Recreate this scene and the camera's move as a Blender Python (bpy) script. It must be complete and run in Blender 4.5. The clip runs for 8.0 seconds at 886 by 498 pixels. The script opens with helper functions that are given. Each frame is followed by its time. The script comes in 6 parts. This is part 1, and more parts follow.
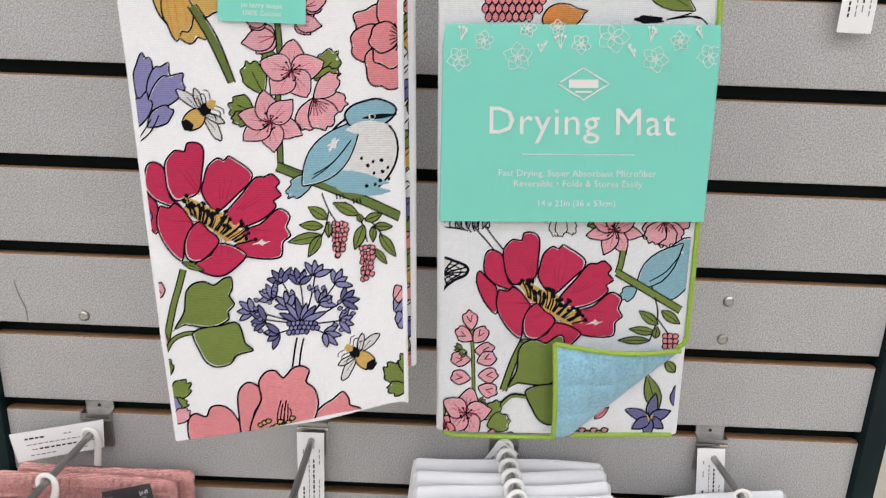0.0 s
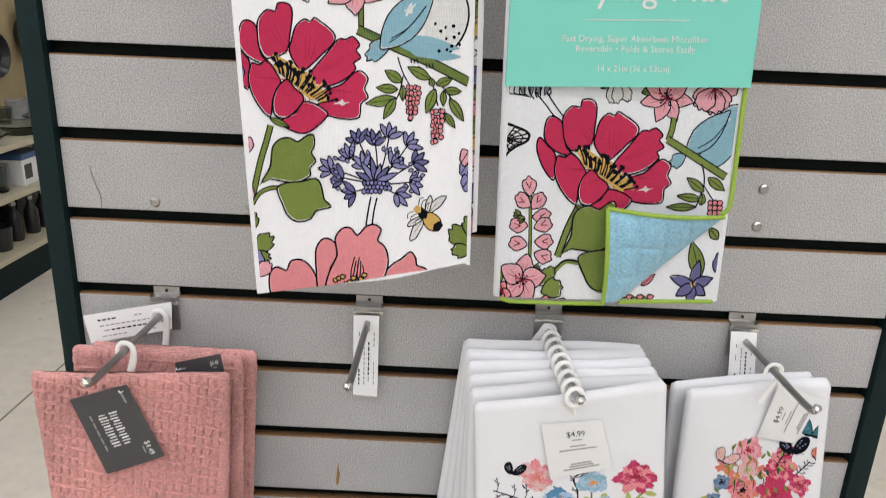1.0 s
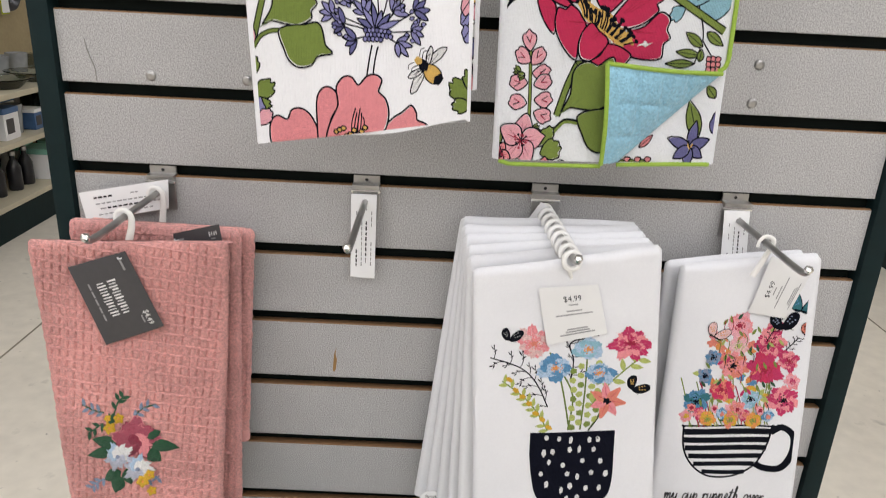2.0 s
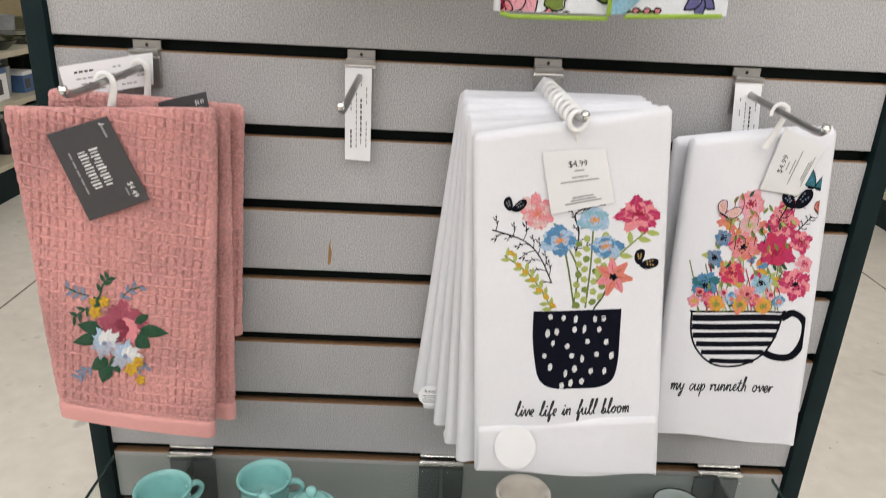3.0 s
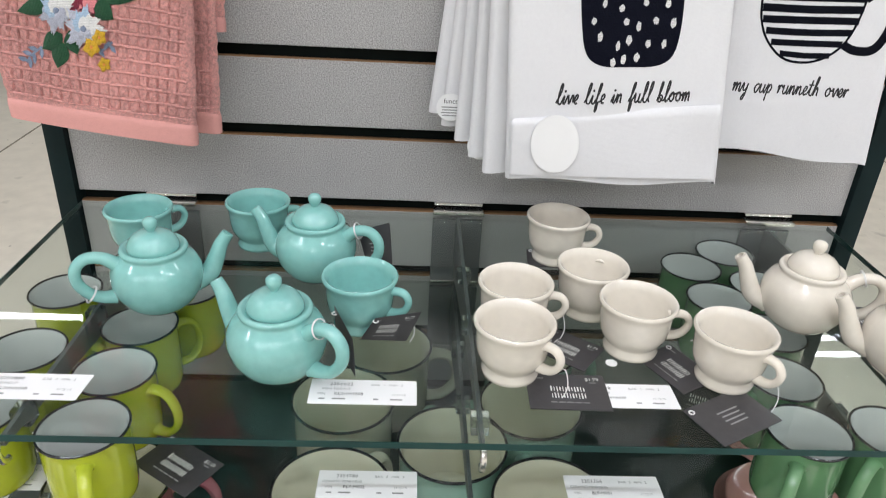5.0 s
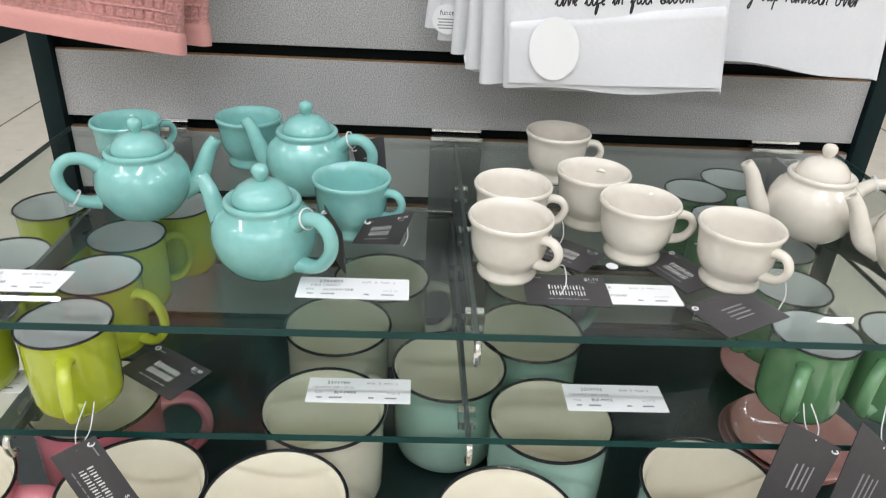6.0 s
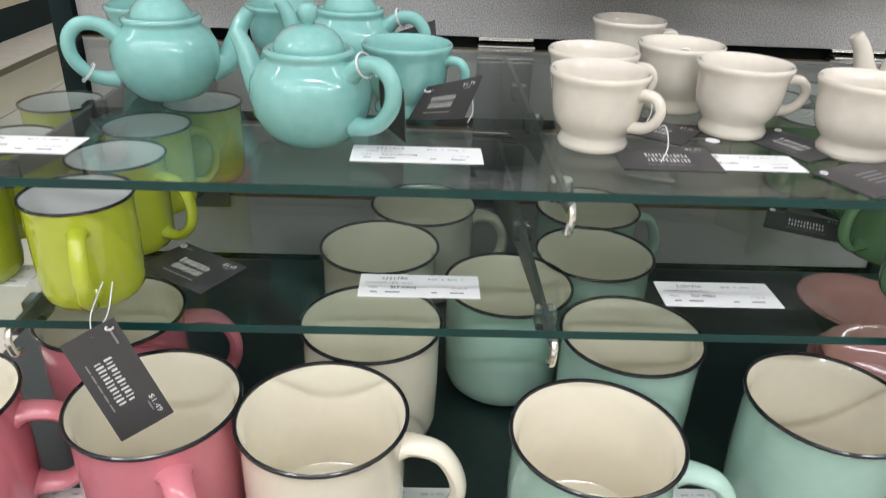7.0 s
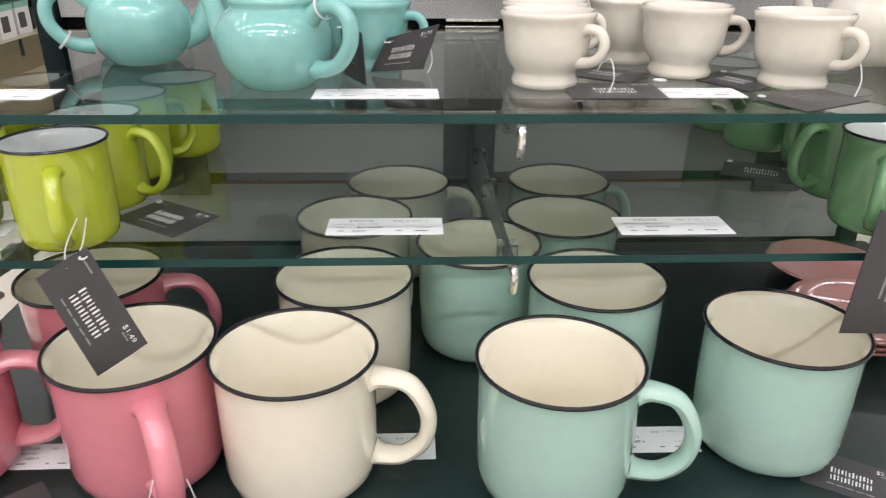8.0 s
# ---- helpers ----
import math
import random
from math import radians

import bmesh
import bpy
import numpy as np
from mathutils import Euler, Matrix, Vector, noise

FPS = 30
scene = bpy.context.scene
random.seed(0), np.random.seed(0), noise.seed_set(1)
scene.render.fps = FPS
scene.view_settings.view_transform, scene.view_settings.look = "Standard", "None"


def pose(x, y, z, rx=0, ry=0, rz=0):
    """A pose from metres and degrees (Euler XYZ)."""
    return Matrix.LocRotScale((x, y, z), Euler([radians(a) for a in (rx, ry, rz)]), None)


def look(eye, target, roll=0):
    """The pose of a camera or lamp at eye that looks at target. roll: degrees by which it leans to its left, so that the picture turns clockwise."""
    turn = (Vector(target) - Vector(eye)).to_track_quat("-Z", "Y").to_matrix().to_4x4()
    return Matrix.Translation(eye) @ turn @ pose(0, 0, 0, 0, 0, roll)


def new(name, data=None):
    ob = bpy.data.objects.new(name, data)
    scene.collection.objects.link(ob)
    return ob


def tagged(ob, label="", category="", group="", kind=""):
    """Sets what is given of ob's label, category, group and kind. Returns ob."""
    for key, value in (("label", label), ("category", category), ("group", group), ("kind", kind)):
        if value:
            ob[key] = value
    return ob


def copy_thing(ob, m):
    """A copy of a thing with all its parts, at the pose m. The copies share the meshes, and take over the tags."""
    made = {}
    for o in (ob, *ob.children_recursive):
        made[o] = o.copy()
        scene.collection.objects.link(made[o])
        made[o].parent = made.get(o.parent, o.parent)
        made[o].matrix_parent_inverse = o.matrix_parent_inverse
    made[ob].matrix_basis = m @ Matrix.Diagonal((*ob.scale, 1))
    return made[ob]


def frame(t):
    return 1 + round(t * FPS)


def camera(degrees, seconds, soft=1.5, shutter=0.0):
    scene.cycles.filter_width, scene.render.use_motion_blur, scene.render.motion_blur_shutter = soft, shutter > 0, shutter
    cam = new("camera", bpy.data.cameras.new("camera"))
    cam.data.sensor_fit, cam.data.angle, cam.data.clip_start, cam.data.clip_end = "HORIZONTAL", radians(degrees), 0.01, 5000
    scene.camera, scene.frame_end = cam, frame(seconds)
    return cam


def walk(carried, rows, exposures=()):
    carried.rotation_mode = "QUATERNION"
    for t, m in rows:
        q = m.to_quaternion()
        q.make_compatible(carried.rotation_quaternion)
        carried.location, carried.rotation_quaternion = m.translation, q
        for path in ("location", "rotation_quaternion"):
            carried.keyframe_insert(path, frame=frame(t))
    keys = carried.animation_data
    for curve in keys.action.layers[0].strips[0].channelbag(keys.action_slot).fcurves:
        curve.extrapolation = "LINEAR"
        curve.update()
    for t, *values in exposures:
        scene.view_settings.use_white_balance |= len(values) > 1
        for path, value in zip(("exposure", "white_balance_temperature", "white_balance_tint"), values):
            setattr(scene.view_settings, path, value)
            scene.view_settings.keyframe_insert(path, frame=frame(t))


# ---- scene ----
cam = camera(63.3, 8.0, soft=1.05, shutter=0.3)
PATH = [
    (0, (-0.003, -0.587, 0.81), (-0.02, 1.323, 0.218), 2.1),
    (0.5, (-0.027, -0.615, 0.777), (-0.054, 1.29, 0.171), 2.1),
    (1, (-0.045, -0.652, 0.735), (-0.064, 1.246, 0.106), 2.4),
    (1.5, (-0.044, -0.672, 0.699), (-0.054, 1.214, 0.033), 2.7),
    (1.7, (-0.052, -0.68, 0.678), (-0.046, 1.201, -0.002), 2.9),
    (2.8, (-0.05, -0.692, 0.566), (-0.013, 1.177, -0.145), 2.9),
    (3, (-0.05, -0.694, 0.545), (-0.013, 1.165, -0.193), 2.8),
    (3.5, (-0.059, -0.688, 0.469), (-0.004, 1.149, -0.319), 3.0),
    (4, (-0.071, -0.684, 0.391), (-0.001, 1.122, -0.467), 3.2),
    (4.5, (-0.07, -0.683, 0.349), (0.007, 1.101, -0.551), 3.2),
    (4.7, (-0.078, -0.679, 0.333), (0.018, 1.095, -0.586), 3.3),
    (5.8, (-0.067, -0.689, 0.259), (0.029, 1.08, -0.67), 3.2),
    (6, (-0.066, -0.693, 0.246), (0.017, 1.067, -0.7), 3.0),
    (6.5, (-0.091, -0.683, 0.197), (-0.02, 1.085, -0.735), 2.7),
    (7, (-0.101, -0.669, 0.138), (-0.033, 1.108, -0.779), 2.4),
    (7.5, (-0.103, -0.704, 0.098), (-0.038, 1.093, -0.777), 1.5),
    (8, (-0.082, -0.71, 0.094), (-0.004, 1.109, -0.734), 0.5),
]
walk(cam, [(t, look(eye, target, roll)) for t, eye, target, roll in PATH],
     exposures=[(0.0, -0.21, 6450, 14), (3.0, -0.13, 6600, 14), (4.5, -0.07, 6400, 13), (6.5, 0.02, 6300, 11), (7.4, 0.05, 6480, 15), (8.0, 0.13, 6520, 16)])

# ---- world, light, exposure ----
FLOOR = -0.66          # the shop floor; z = 0 is the groove that carries the upper glass shelf
CEIL = FLOOR + 3.6
world = bpy.data.worlds.new("shop_air")
scene.world = world
world.use_nodes = True
world.node_tree.nodes["Background"].inputs[0].default_value = (1.0, 1.0, 1.0, 1)
world.node_tree.nodes["Background"].inputs[1].default_value = 0.06
EXPOSURE = 0.0
scene.view_settings.exposure = EXPOSURE


def tube_light(x, y, length, watts):
    lamp = bpy.data.lights.new("fluorescent_tube", "AREA")
    lamp.shape, lamp.size, lamp.size_y, lamp.energy, lamp.color = "RECTANGLE", length, 0.07, watts, (0.965, 1.0, 1.045)
    ob = new("fluorescent_tube", lamp)
    ob.matrix_world = pose(x, y, CEIL - 0.12)
    return ob


for lx in (-3.7, -0.3, 3.1):
    for ly, watts in ((-5.3, 43), (-3.6, 43), (-1.9, 34), (-0.3, 18), (1.9, 18), (4.0, 22)):
        tube_light(lx, ly, 3.0, watts)


# ---- materials ----
def material(name, color, rough=0.5, metal=0.0, vary=0.06, scale=60.0, bump=0.0, bump_scale=300.0, coat=0.0, blotch=8.0, sheen=0.0, spec=0.5):
    m = bpy.data.materials.new(name)
    m.use_nodes = True
    nt = m.node_tree
    b = nt.nodes["Principled BSDF"]
    b.inputs["Roughness"].default_value, b.inputs["Metallic"].default_value = rough, metal
    b.inputs["Coat Weight"].default_value, b.inputs["Coat Roughness"].default_value = coat, 0.04
    b.inputs["Sheen Weight"].default_value = sheen
    b.inputs["Specular IOR Level"].default_value = spec
    co = nt.nodes.new("ShaderNodeTexCoord")
    fine, wide = nt.nodes.new("ShaderNodeTexNoise"), nt.nodes.new("ShaderNodeTexNoise")
    fine.inputs["Scale"].default_value, wide.inputs["Scale"].default_value = scale, blotch
    fine.inputs["Detail"].default_value = 3
    add = nt.nodes.new("ShaderNodeMath")
    add.operation = "ADD"
    ramp = nt.nodes.new("ShaderNodeMapRange")
    ramp.inputs["From Min"].default_value, ramp.inputs["From Max"].default_value = 0.6, 1.4
    ramp.inputs["To Min"].default_value, ramp.inputs["To Max"].default_value = 1 - vary, 1 + vary
    mul = nt.nodes.new("ShaderNodeVectorMath")
    mul.operation = "SCALE"
    mul.inputs[0].default_value = color[:3]
    for n in (fine, wide):
        nt.links.new(co.outputs["Object"], n.inputs["Vector"])
    nt.links.new(fine.outputs["Fac"], add.inputs[0])
    nt.links.new(wide.outputs["Fac"], add.inputs[1])
    nt.links.new(add.outputs[0], ramp.inputs["Value"])
    nt.links.new(ramp.outputs[0], mul.inputs["Scale"])
    nt.links.new(mul.outputs[0], b.inputs["Base Color"])
    if bump:
        bn, bu = nt.nodes.new("ShaderNodeTexNoise"), nt.nodes.new("ShaderNodeBump")
        bn.inputs["Scale"].default_value, bn.inputs["Detail"].default_value = bump_scale, 2
        bu.inputs["Strength"].default_value, bu.inputs["Distance"].default_value = bump, 0.002
        nt.links.new(co.outputs["Object"], bn.inputs["Vector"])
        nt.links.new(bn.outputs["Fac"], bu.inputs["Height"])
        nt.links.new(bu.outputs[0], b.inputs["Normal"])
    return m


def cloth(name, color, thread=900.0, bump=0.35, vary=0.05, rib=0.08, sheen=0.12):
    """Woven cotton: two crossed wave textures as relief, soft blotches in the colour."""
    m = material(name, color, 0.92, vary=vary, scale=400, blotch=14, sheen=sheen, spec=0.2 if sheen else 0.04)
    nt = m.node_tree
    co = next(n for n in nt.nodes if n.bl_idname == "ShaderNodeTexCoord")
    waves = []
    for direction in ("X", "Z"):
        w = nt.nodes.new("ShaderNodeTexWave")
        w.bands_direction = direction
        w.inputs["Scale"].default_value, w.inputs["Distortion"].default_value, w.inputs["Detail Scale"].default_value = thread / 3.0, 1.2, 30
        nt.links.new(co.outputs["Object"], w.inputs["Vector"])
        waves.append(w)
    mix = nt.nodes.new("ShaderNodeMath")
    mix.operation = "MAXIMUM"
    nt.links.new(waves[0].outputs["Fac"], mix.inputs[0])
    nt.links.new(waves[1].outputs["Fac"], mix.inputs[1])
    # shade in the threads' hollows is mixed into the base colour
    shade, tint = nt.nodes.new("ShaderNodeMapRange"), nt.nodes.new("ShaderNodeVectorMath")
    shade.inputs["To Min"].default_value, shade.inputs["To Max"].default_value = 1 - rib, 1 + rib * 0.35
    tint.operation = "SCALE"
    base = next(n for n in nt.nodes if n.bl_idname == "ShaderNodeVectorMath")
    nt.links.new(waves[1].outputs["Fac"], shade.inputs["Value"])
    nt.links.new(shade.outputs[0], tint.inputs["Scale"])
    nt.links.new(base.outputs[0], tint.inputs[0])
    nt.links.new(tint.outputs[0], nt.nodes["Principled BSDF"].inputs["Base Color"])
    crease, soft_bu = nt.nodes.new("ShaderNodeTexNoise"), nt.nodes.new("ShaderNodeBump")
    crease.inputs["Scale"].default_value, crease.inputs["Detail"].default_value, crease.inputs["Distortion"].default_value = 22, 2, 0.6
    soft_bu.inputs["Strength"].default_value, soft_bu.inputs["Distance"].default_value = 0.35, 0.006
    nt.links.new(co.outputs["Object"], crease.inputs["Vector"])
    nt.links.new(crease.outputs["Fac"], soft_bu.inputs["Height"])
    bu = nt.nodes.new("ShaderNodeBump")
    bu.inputs["Strength"].default_value, bu.inputs["Distance"].default_value = bump, 0.0008
    nt.links.new(mix.outputs[0], bu.inputs["Height"])
    nt.links.new(soft_bu.outputs[0], bu.inputs["Normal"])
    nt.links.new(bu.outputs[0], nt.nodes["Principled BSDF"].inputs["Normal"])
    return m


def speckled(name, base, dark, light):
    """Grey laminate with a fine hammered speckle."""
    m = material(name, base, 0.55, vary=0.05, scale=30, blotch=4, bump=0.18, bump_scale=420)
    nt = m.node_tree
    mul = next(n for n in nt.nodes if n.bl_idname == "ShaderNodeVectorMath")
    co = next(n for n in nt.nodes if n.bl_idname == "ShaderNodeTexCoord")
    n2 = nt.nodes.new("ShaderNodeTexNoise")
    n2.inputs["Scale"].default_value, n2.inputs["Detail"].default_value, n2.inputs["Roughness"].default_value = 800, 2, 0.7
    r = nt.nodes.new("ShaderNodeValToRGB")
    r.color_ramp.elements[0].position, r.color_ramp.elements[1].position = 0.36, 0.66
    r.color_ramp.elements[0].color, r.color_ramp.elements[1].color = (*dark, 1), (*light, 1)
    nt.links.new(co.outputs["Object"], n2.inputs["Vector"])
    nt.links.new(n2.outputs["Fac"], r.inputs["Fac"])
    nt.links.new(r.outputs["Color"], mul.inputs[0])
    return m


def clear_glass(name, tint, ior=1.5, rough=0.0):
    m = bpy.data.materials.new(name)
    m.use_nodes = True
    nt = m.node_tree
    nt.nodes.remove(nt.nodes["Principled BSDF"])
    g = nt.nodes.new("ShaderNodeBsdfGlass")
    g.inputs["Color"].default_value, g.inputs["IOR"].default_value, g.inputs["Roughness"].default_value = (*tint, 1), ior, rough
    nt.links.new(g.outputs[0], nt.nodes["Material Output"].inputs["Surface"])
    return m


def stained(name, color):
    """Sealed concrete: cloudy tone, scattered dark specks and grey scuffs."""
    m = material(name, color, 0.38, vary=0.12, scale=18, blotch=1.3, bump=0.03, bump_scale=80)
    nt = m.node_tree
    co = next(n for n in nt.nodes if n.bl_idname == "ShaderNodeTexCoord")
    base = next(n for n in nt.nodes if n.bl_idname == "ShaderNodeVectorMath")
    last = base.outputs[0]
    for scale, lo, hi, dark in ((9.0, 0.66, 0.74, 0.62), (38.0, 0.70, 0.76, 0.45)):
        spots, fade, tint = nt.nodes.new("ShaderNodeTexNoise"), nt.nodes.new("ShaderNodeMapRange"), nt.nodes.new("ShaderNodeVectorMath")
        spots.inputs["Scale"].default_value, spots.inputs["Detail"].default_value = scale, 4
        fade.inputs["From Min"].default_value, fade.inputs["From Max"].default_value = lo, hi
        fade.inputs["To Min"].default_value, fade.inputs["To Max"].default_value = 1.0, dark
        tint.operation = "SCALE"
        nt.links.new(co.outputs["Object"], spots.inputs["Vector"])
        nt.links.new(spots.outputs["Fac"], fade.inputs["Value"])
        nt.links.new(fade.outputs[0], tint.inputs["Scale"])
        nt.links.new(last, tint.inputs[0])
        last = tint.outputs[0]
    nt.links.new(last, nt.nodes["Principled BSDF"].inputs["Base Color"])
    return m


def pane_glass(name, tint):
    """Flat shelf glass: tinted see-through with a sharp Fresnel gloss."""
    m = bpy.data.materials.new(name)
    m.use_nodes = True
    nt = m.node_tree
    nt.nodes.remove(nt.nodes["Principled BSDF"])
    through_it, gloss, mix, facing, power, ramp = (nt.nodes.new("ShaderNode" + k) for k in ("BsdfTransparent", "BsdfGlossy", "MixShader", "LayerWeight", "Math", "MapRange"))
    through_it.inputs["Color"].default_value = (*tint, 1)
    gloss.inputs["Roughness"].default_value = 0.0
    facing.inputs["Blend"].default_value = 0.5
    power.operation, power.inputs[1].default_value = "POWER", 5.0
    ramp.inputs["To Min"].default_value, ramp.inputs["To Max"].default_value = 0.04, 1.0
    nt.links.new(facing.outputs["Facing"], power.inputs[0])
    nt.links.new(power.outputs[0], ramp.inputs["Value"])
    nt.links.new(ramp.outputs[0], mix.inputs[0])
    nt.links.new(through_it.outputs[0], mix.inputs[1])
    nt.links.new(gloss.outputs[0], mix.inputs[2])
    nt.links.new(mix.outputs[0], nt.nodes["Material Output"].inputs["Surface"])
    return m


M = {
    "laminate": speckled("grey_laminate", (0.36, 0.352, 0.345), (0.245, 0.24, 0.235), (0.54, 0.532, 0.525)),
    "mdf": material("raw_fibreboard", (0.20, 0.105, 0.045), 0.8, vary=0.2, scale=200),
    "groove": material("dark_green_groove", (0.004, 0.007, 0.006), 0.6, vary=0.2, spec=0.1),
    "green_metal": material("dark_green_enamel", (0.003, 0.013, 0.014), 0.6, spec=0.2, vary=0.25, scale=40, bump=0.05),
    "deck": material("dark_green_deck", (0.008, 0.02, 0.018), 0.32, vary=0.3, scale=90, bump=0.05),
    "chrome": material("polished_steel", (0.86, 0.85, 0.83), 0.22, 1.0, vary=0.1),
    "zinc": material("zinc_plated_steel", (0.40, 0.395, 0.385), 0.3, 1.0, vary=0.15),
    "bracket": material("grey_bracket_enamel", (0.09, 0.1, 0.1), 0.4, vary=0.15),
    "paper": material("white_label_paper", (0.8, 0.8, 0.8), 0.6, vary=0.02),
    "plastic": material("white_plastic", (0.78, 0.77, 0.74), 0.35, vary=0.03),
    "card": material("matt_white_card", (0.66, 0.655, 0.64), 0.75, vary=0.03),
    "ink": material("black_ink", (0.012, 0.012, 0.014), 0.7, vary=0.1),
    "greyink": material("grey_ink", (0.25, 0.25, 0.25), 0.7, vary=0.1),
    "tag": material("charcoal_tag_card", (0.045, 0.043, 0.046), 0.36, vary=0.1, scale=200, bump=0.04),
    "tagink": material("tag_white_ink", (0.72, 0.72, 0.70), 0.6, vary=0.03),
    "string": material("clear_nylon_string", (0.7, 0.7, 0.7), 0.3, vary=0.03),
    "aqua": material("aqua_glaze", (0.215, 0.48, 0.445), 0.07, vary=0.09, scale=160, blotch=30, coat=0.6, bump=0.10, bump_scale=70),
    "ivory": material("ivory_glaze", (0.70, 0.65, 0.565), 0.08, vary=0.045, scale=160, blotch=30, coat=0.6, bump=0.07, bump_scale=70),
    "cream": material("cream_glaze", (0.82, 0.755, 0.61), 0.08, vary=0.03, scale=120, blotch=20, coat=0.6),
    "mint": material("mint_glaze", (0.40, 0.58, 0.49), 0.08, vary=0.04, scale=120, blotch=20, coat=0.6),
    "pinkglaze": material("pink_glaze", (0.66, 0.22, 0.26), 0.12, vary=0.05, scale=120, blotch=20, coat=0.6),
    "lime": material("lime_glaze", (0.40, 0.46, 0.03), 0.13, vary=0.05, scale=120, blotch=20, coat=0.6),
    "green": material("green_glaze", (0.11, 0.235, 0.112), 0.13, vary=0.06, scale=120, blotch=20, coat=0.6),
    "whiteglaze": material("white_glaze", (0.62, 0.62, 0.61), 0.08, vary=0.02, coat=0.6),
    "rim": material("black_rim_glaze", (0.012, 0.012, 0.016), 0.2, vary=0.1, coat=0.4),
    "glass": pane_glass("shelf_glass", (0.90, 0.932, 0.916)),
    "edge": material("glass_edge", (0.006, 0.042, 0.038), 0.3, vary=0.3, scale=30, spec=0.3),
    "acrylic": clear_glass("clear_acrylic", (0.85, 0.88, 0.88), 1.4, 0.12),
    "white_cloth": cloth("white_cotton", (0.715, 0.715, 0.73), 1100, 0.3, 0.03, 0.05),
    "print_cloth": cloth("white_ribbed_cotton", (0.91, 0.905, 0.925), 820, 0.6, 0.04, 0.06),
    "mat_cloth": cloth("white_microfibre", (0.90, 0.915, 0.945), 760, 0.8, 0.06, 0.08),
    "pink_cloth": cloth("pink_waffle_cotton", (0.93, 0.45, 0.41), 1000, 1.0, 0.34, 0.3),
    "pink_hem": cloth("pink_plain_hem", (0.70, 0.34, 0.31), 1500, 0.3, 0.05),
    "terry": material("blue_terry", (0.27, 0.52, 0.66), 0.95, vary=0.3, scale=420, bump=1.0, bump_scale=520, sheen=0.3),
    "lime_thread": material("lime_thread", (0.31, 0.47, 0.06), 0.8, vary=0.2, scale=700, bump=0.6, bump_scale=1200),
    "teal_card": material("teal_card", (0.175, 0.60, 0.50), 0.42, vary=0.02, scale=60),
    "floor": stained("beige_sealed_concrete", (0.62, 0.575, 0.49)),
    "ceiling": material("ceiling_board", (0.75, 0.74, 0.71), 0.9, vary=0.04),
    "shopwall": material("cream_wall", (0.55, 0.52, 0.47), 0.8, vary=0.05),
    "beige_metal": material("beige_shelf_enamel", (0.5, 0.45, 0.33), 0.45, vary=0.06),
    "pegboard": material("tan_pegboard", (0.4, 0.32, 0.18), 0.7, vary=0.1),
    "black_pan": material("black_nonstick", (0.015, 0.015, 0.018), 0.3, vary=0.2),
    "clearware": clear_glass("clear_ware", (0.75, 0.78, 0.78), 1.4, 0.05),
    "frosted": material("grey_glassware", (0.3, 0.31, 0.31), 0.1, vary=0.3, scale=15),
    "saucer": material("blush_glaze", (0.46, 0.22, 0.20), 0.12, vary=0.04, coat=0.6),
}


# ---- building helpers ----
def link(name, verts, faces, mats, parent=None, label="", smooth=True, index=None, auto=40):
    me = bpy.data.meshes.new(name)
    me.from_pydata([tuple(v) for v in verts], [], [tuple(f) for f in faces])
    for m in (mats if isinstance(mats, (list, tuple)) else [mats]):
        me.materials.append(m)
    if index is not None:
        me.polygons.foreach_set("material_index", index)
    me.polygons.foreach_set("use_smooth", [smooth] * len(me.polygons))
    if smooth and auto:
        me.set_sharp_from_angle(angle=radians(auto))
    me.update()
    ob = new(name, me)
    if parent:
        ob.parent = parent
    if label:
        ob["label"] = label
    return ob


def part(name, bm, mat, parent=None, label="", smooth=False):
    me = bpy.data.meshes.new(name)
    bm.to_mesh(me)
    bm.free()
    for m in (mat if isinstance(mat, (list, tuple)) else [mat]):
        me.materials.append(m)
    if smooth:
        me.polygons.foreach_set("use_smooth", [True] * len(me.polygons))
        me.set_sharp_from_angle(angle=radians(40))
    ob = new(name, me)
    if parent:
        ob.parent = parent
    if label:
        ob["label"] = label
    return ob


def box(x0, x1, y0, y1, z0, z1, bevel=0.0, bm=None):
    bm2 = bmesh.new()
    bmesh.ops.create_cube(bm2, size=1, matrix=Matrix.Translation(((x0 + x1) / 2, (y0 + y1) / 2, (z0 + z1) / 2)) @ Matrix.Diagonal((x1 - x0, y1 - y0, z1 - z0, 1)))
    if bevel:
        bmesh.ops.bevel(bm2, geom=bm2.edges[:], offset=bevel, segments=2, affect="EDGES", profile=0.7)
    return bm2


def thing(name, label, category, group="", kind="", at=None):
    ob = new(name)
    ob.empty_display_size = 0.02
    if at is not None:
        ob.matrix_world = at
    return tagged(ob, label, category, group, kind)


def lathe(profile, seg=40):
    """Verts and faces of a turned body; profile: (radius, height) from bottom centre on."""
    v, f = [], []
    rows = []
    for r, z in profile:
        if r < 1e-6:
            rows.append([len(v)])
            v.append((0, 0, z))
        else:
            rows.append(list(range(len(v), len(v) + seg)))
            v += [(r * math.cos(2 * math.pi * i / seg), r * math.sin(2 * math.pi * i / seg), z) for i in range(seg)]
    for a, b in zip(rows, rows[1:]):
        for i in range(seg):
            j = (i + 1) % seg
            if len(a) == 1 and len(b) > 1:
                f.append((a[0], b[j], b[i]))
            elif len(b) == 1 and len(a) > 1:
                f.append((a[i], a[j], b[0]))
            elif len(a) > 1:
                f.append((a[i], a[j], b[j], b[i]))
    return v, f


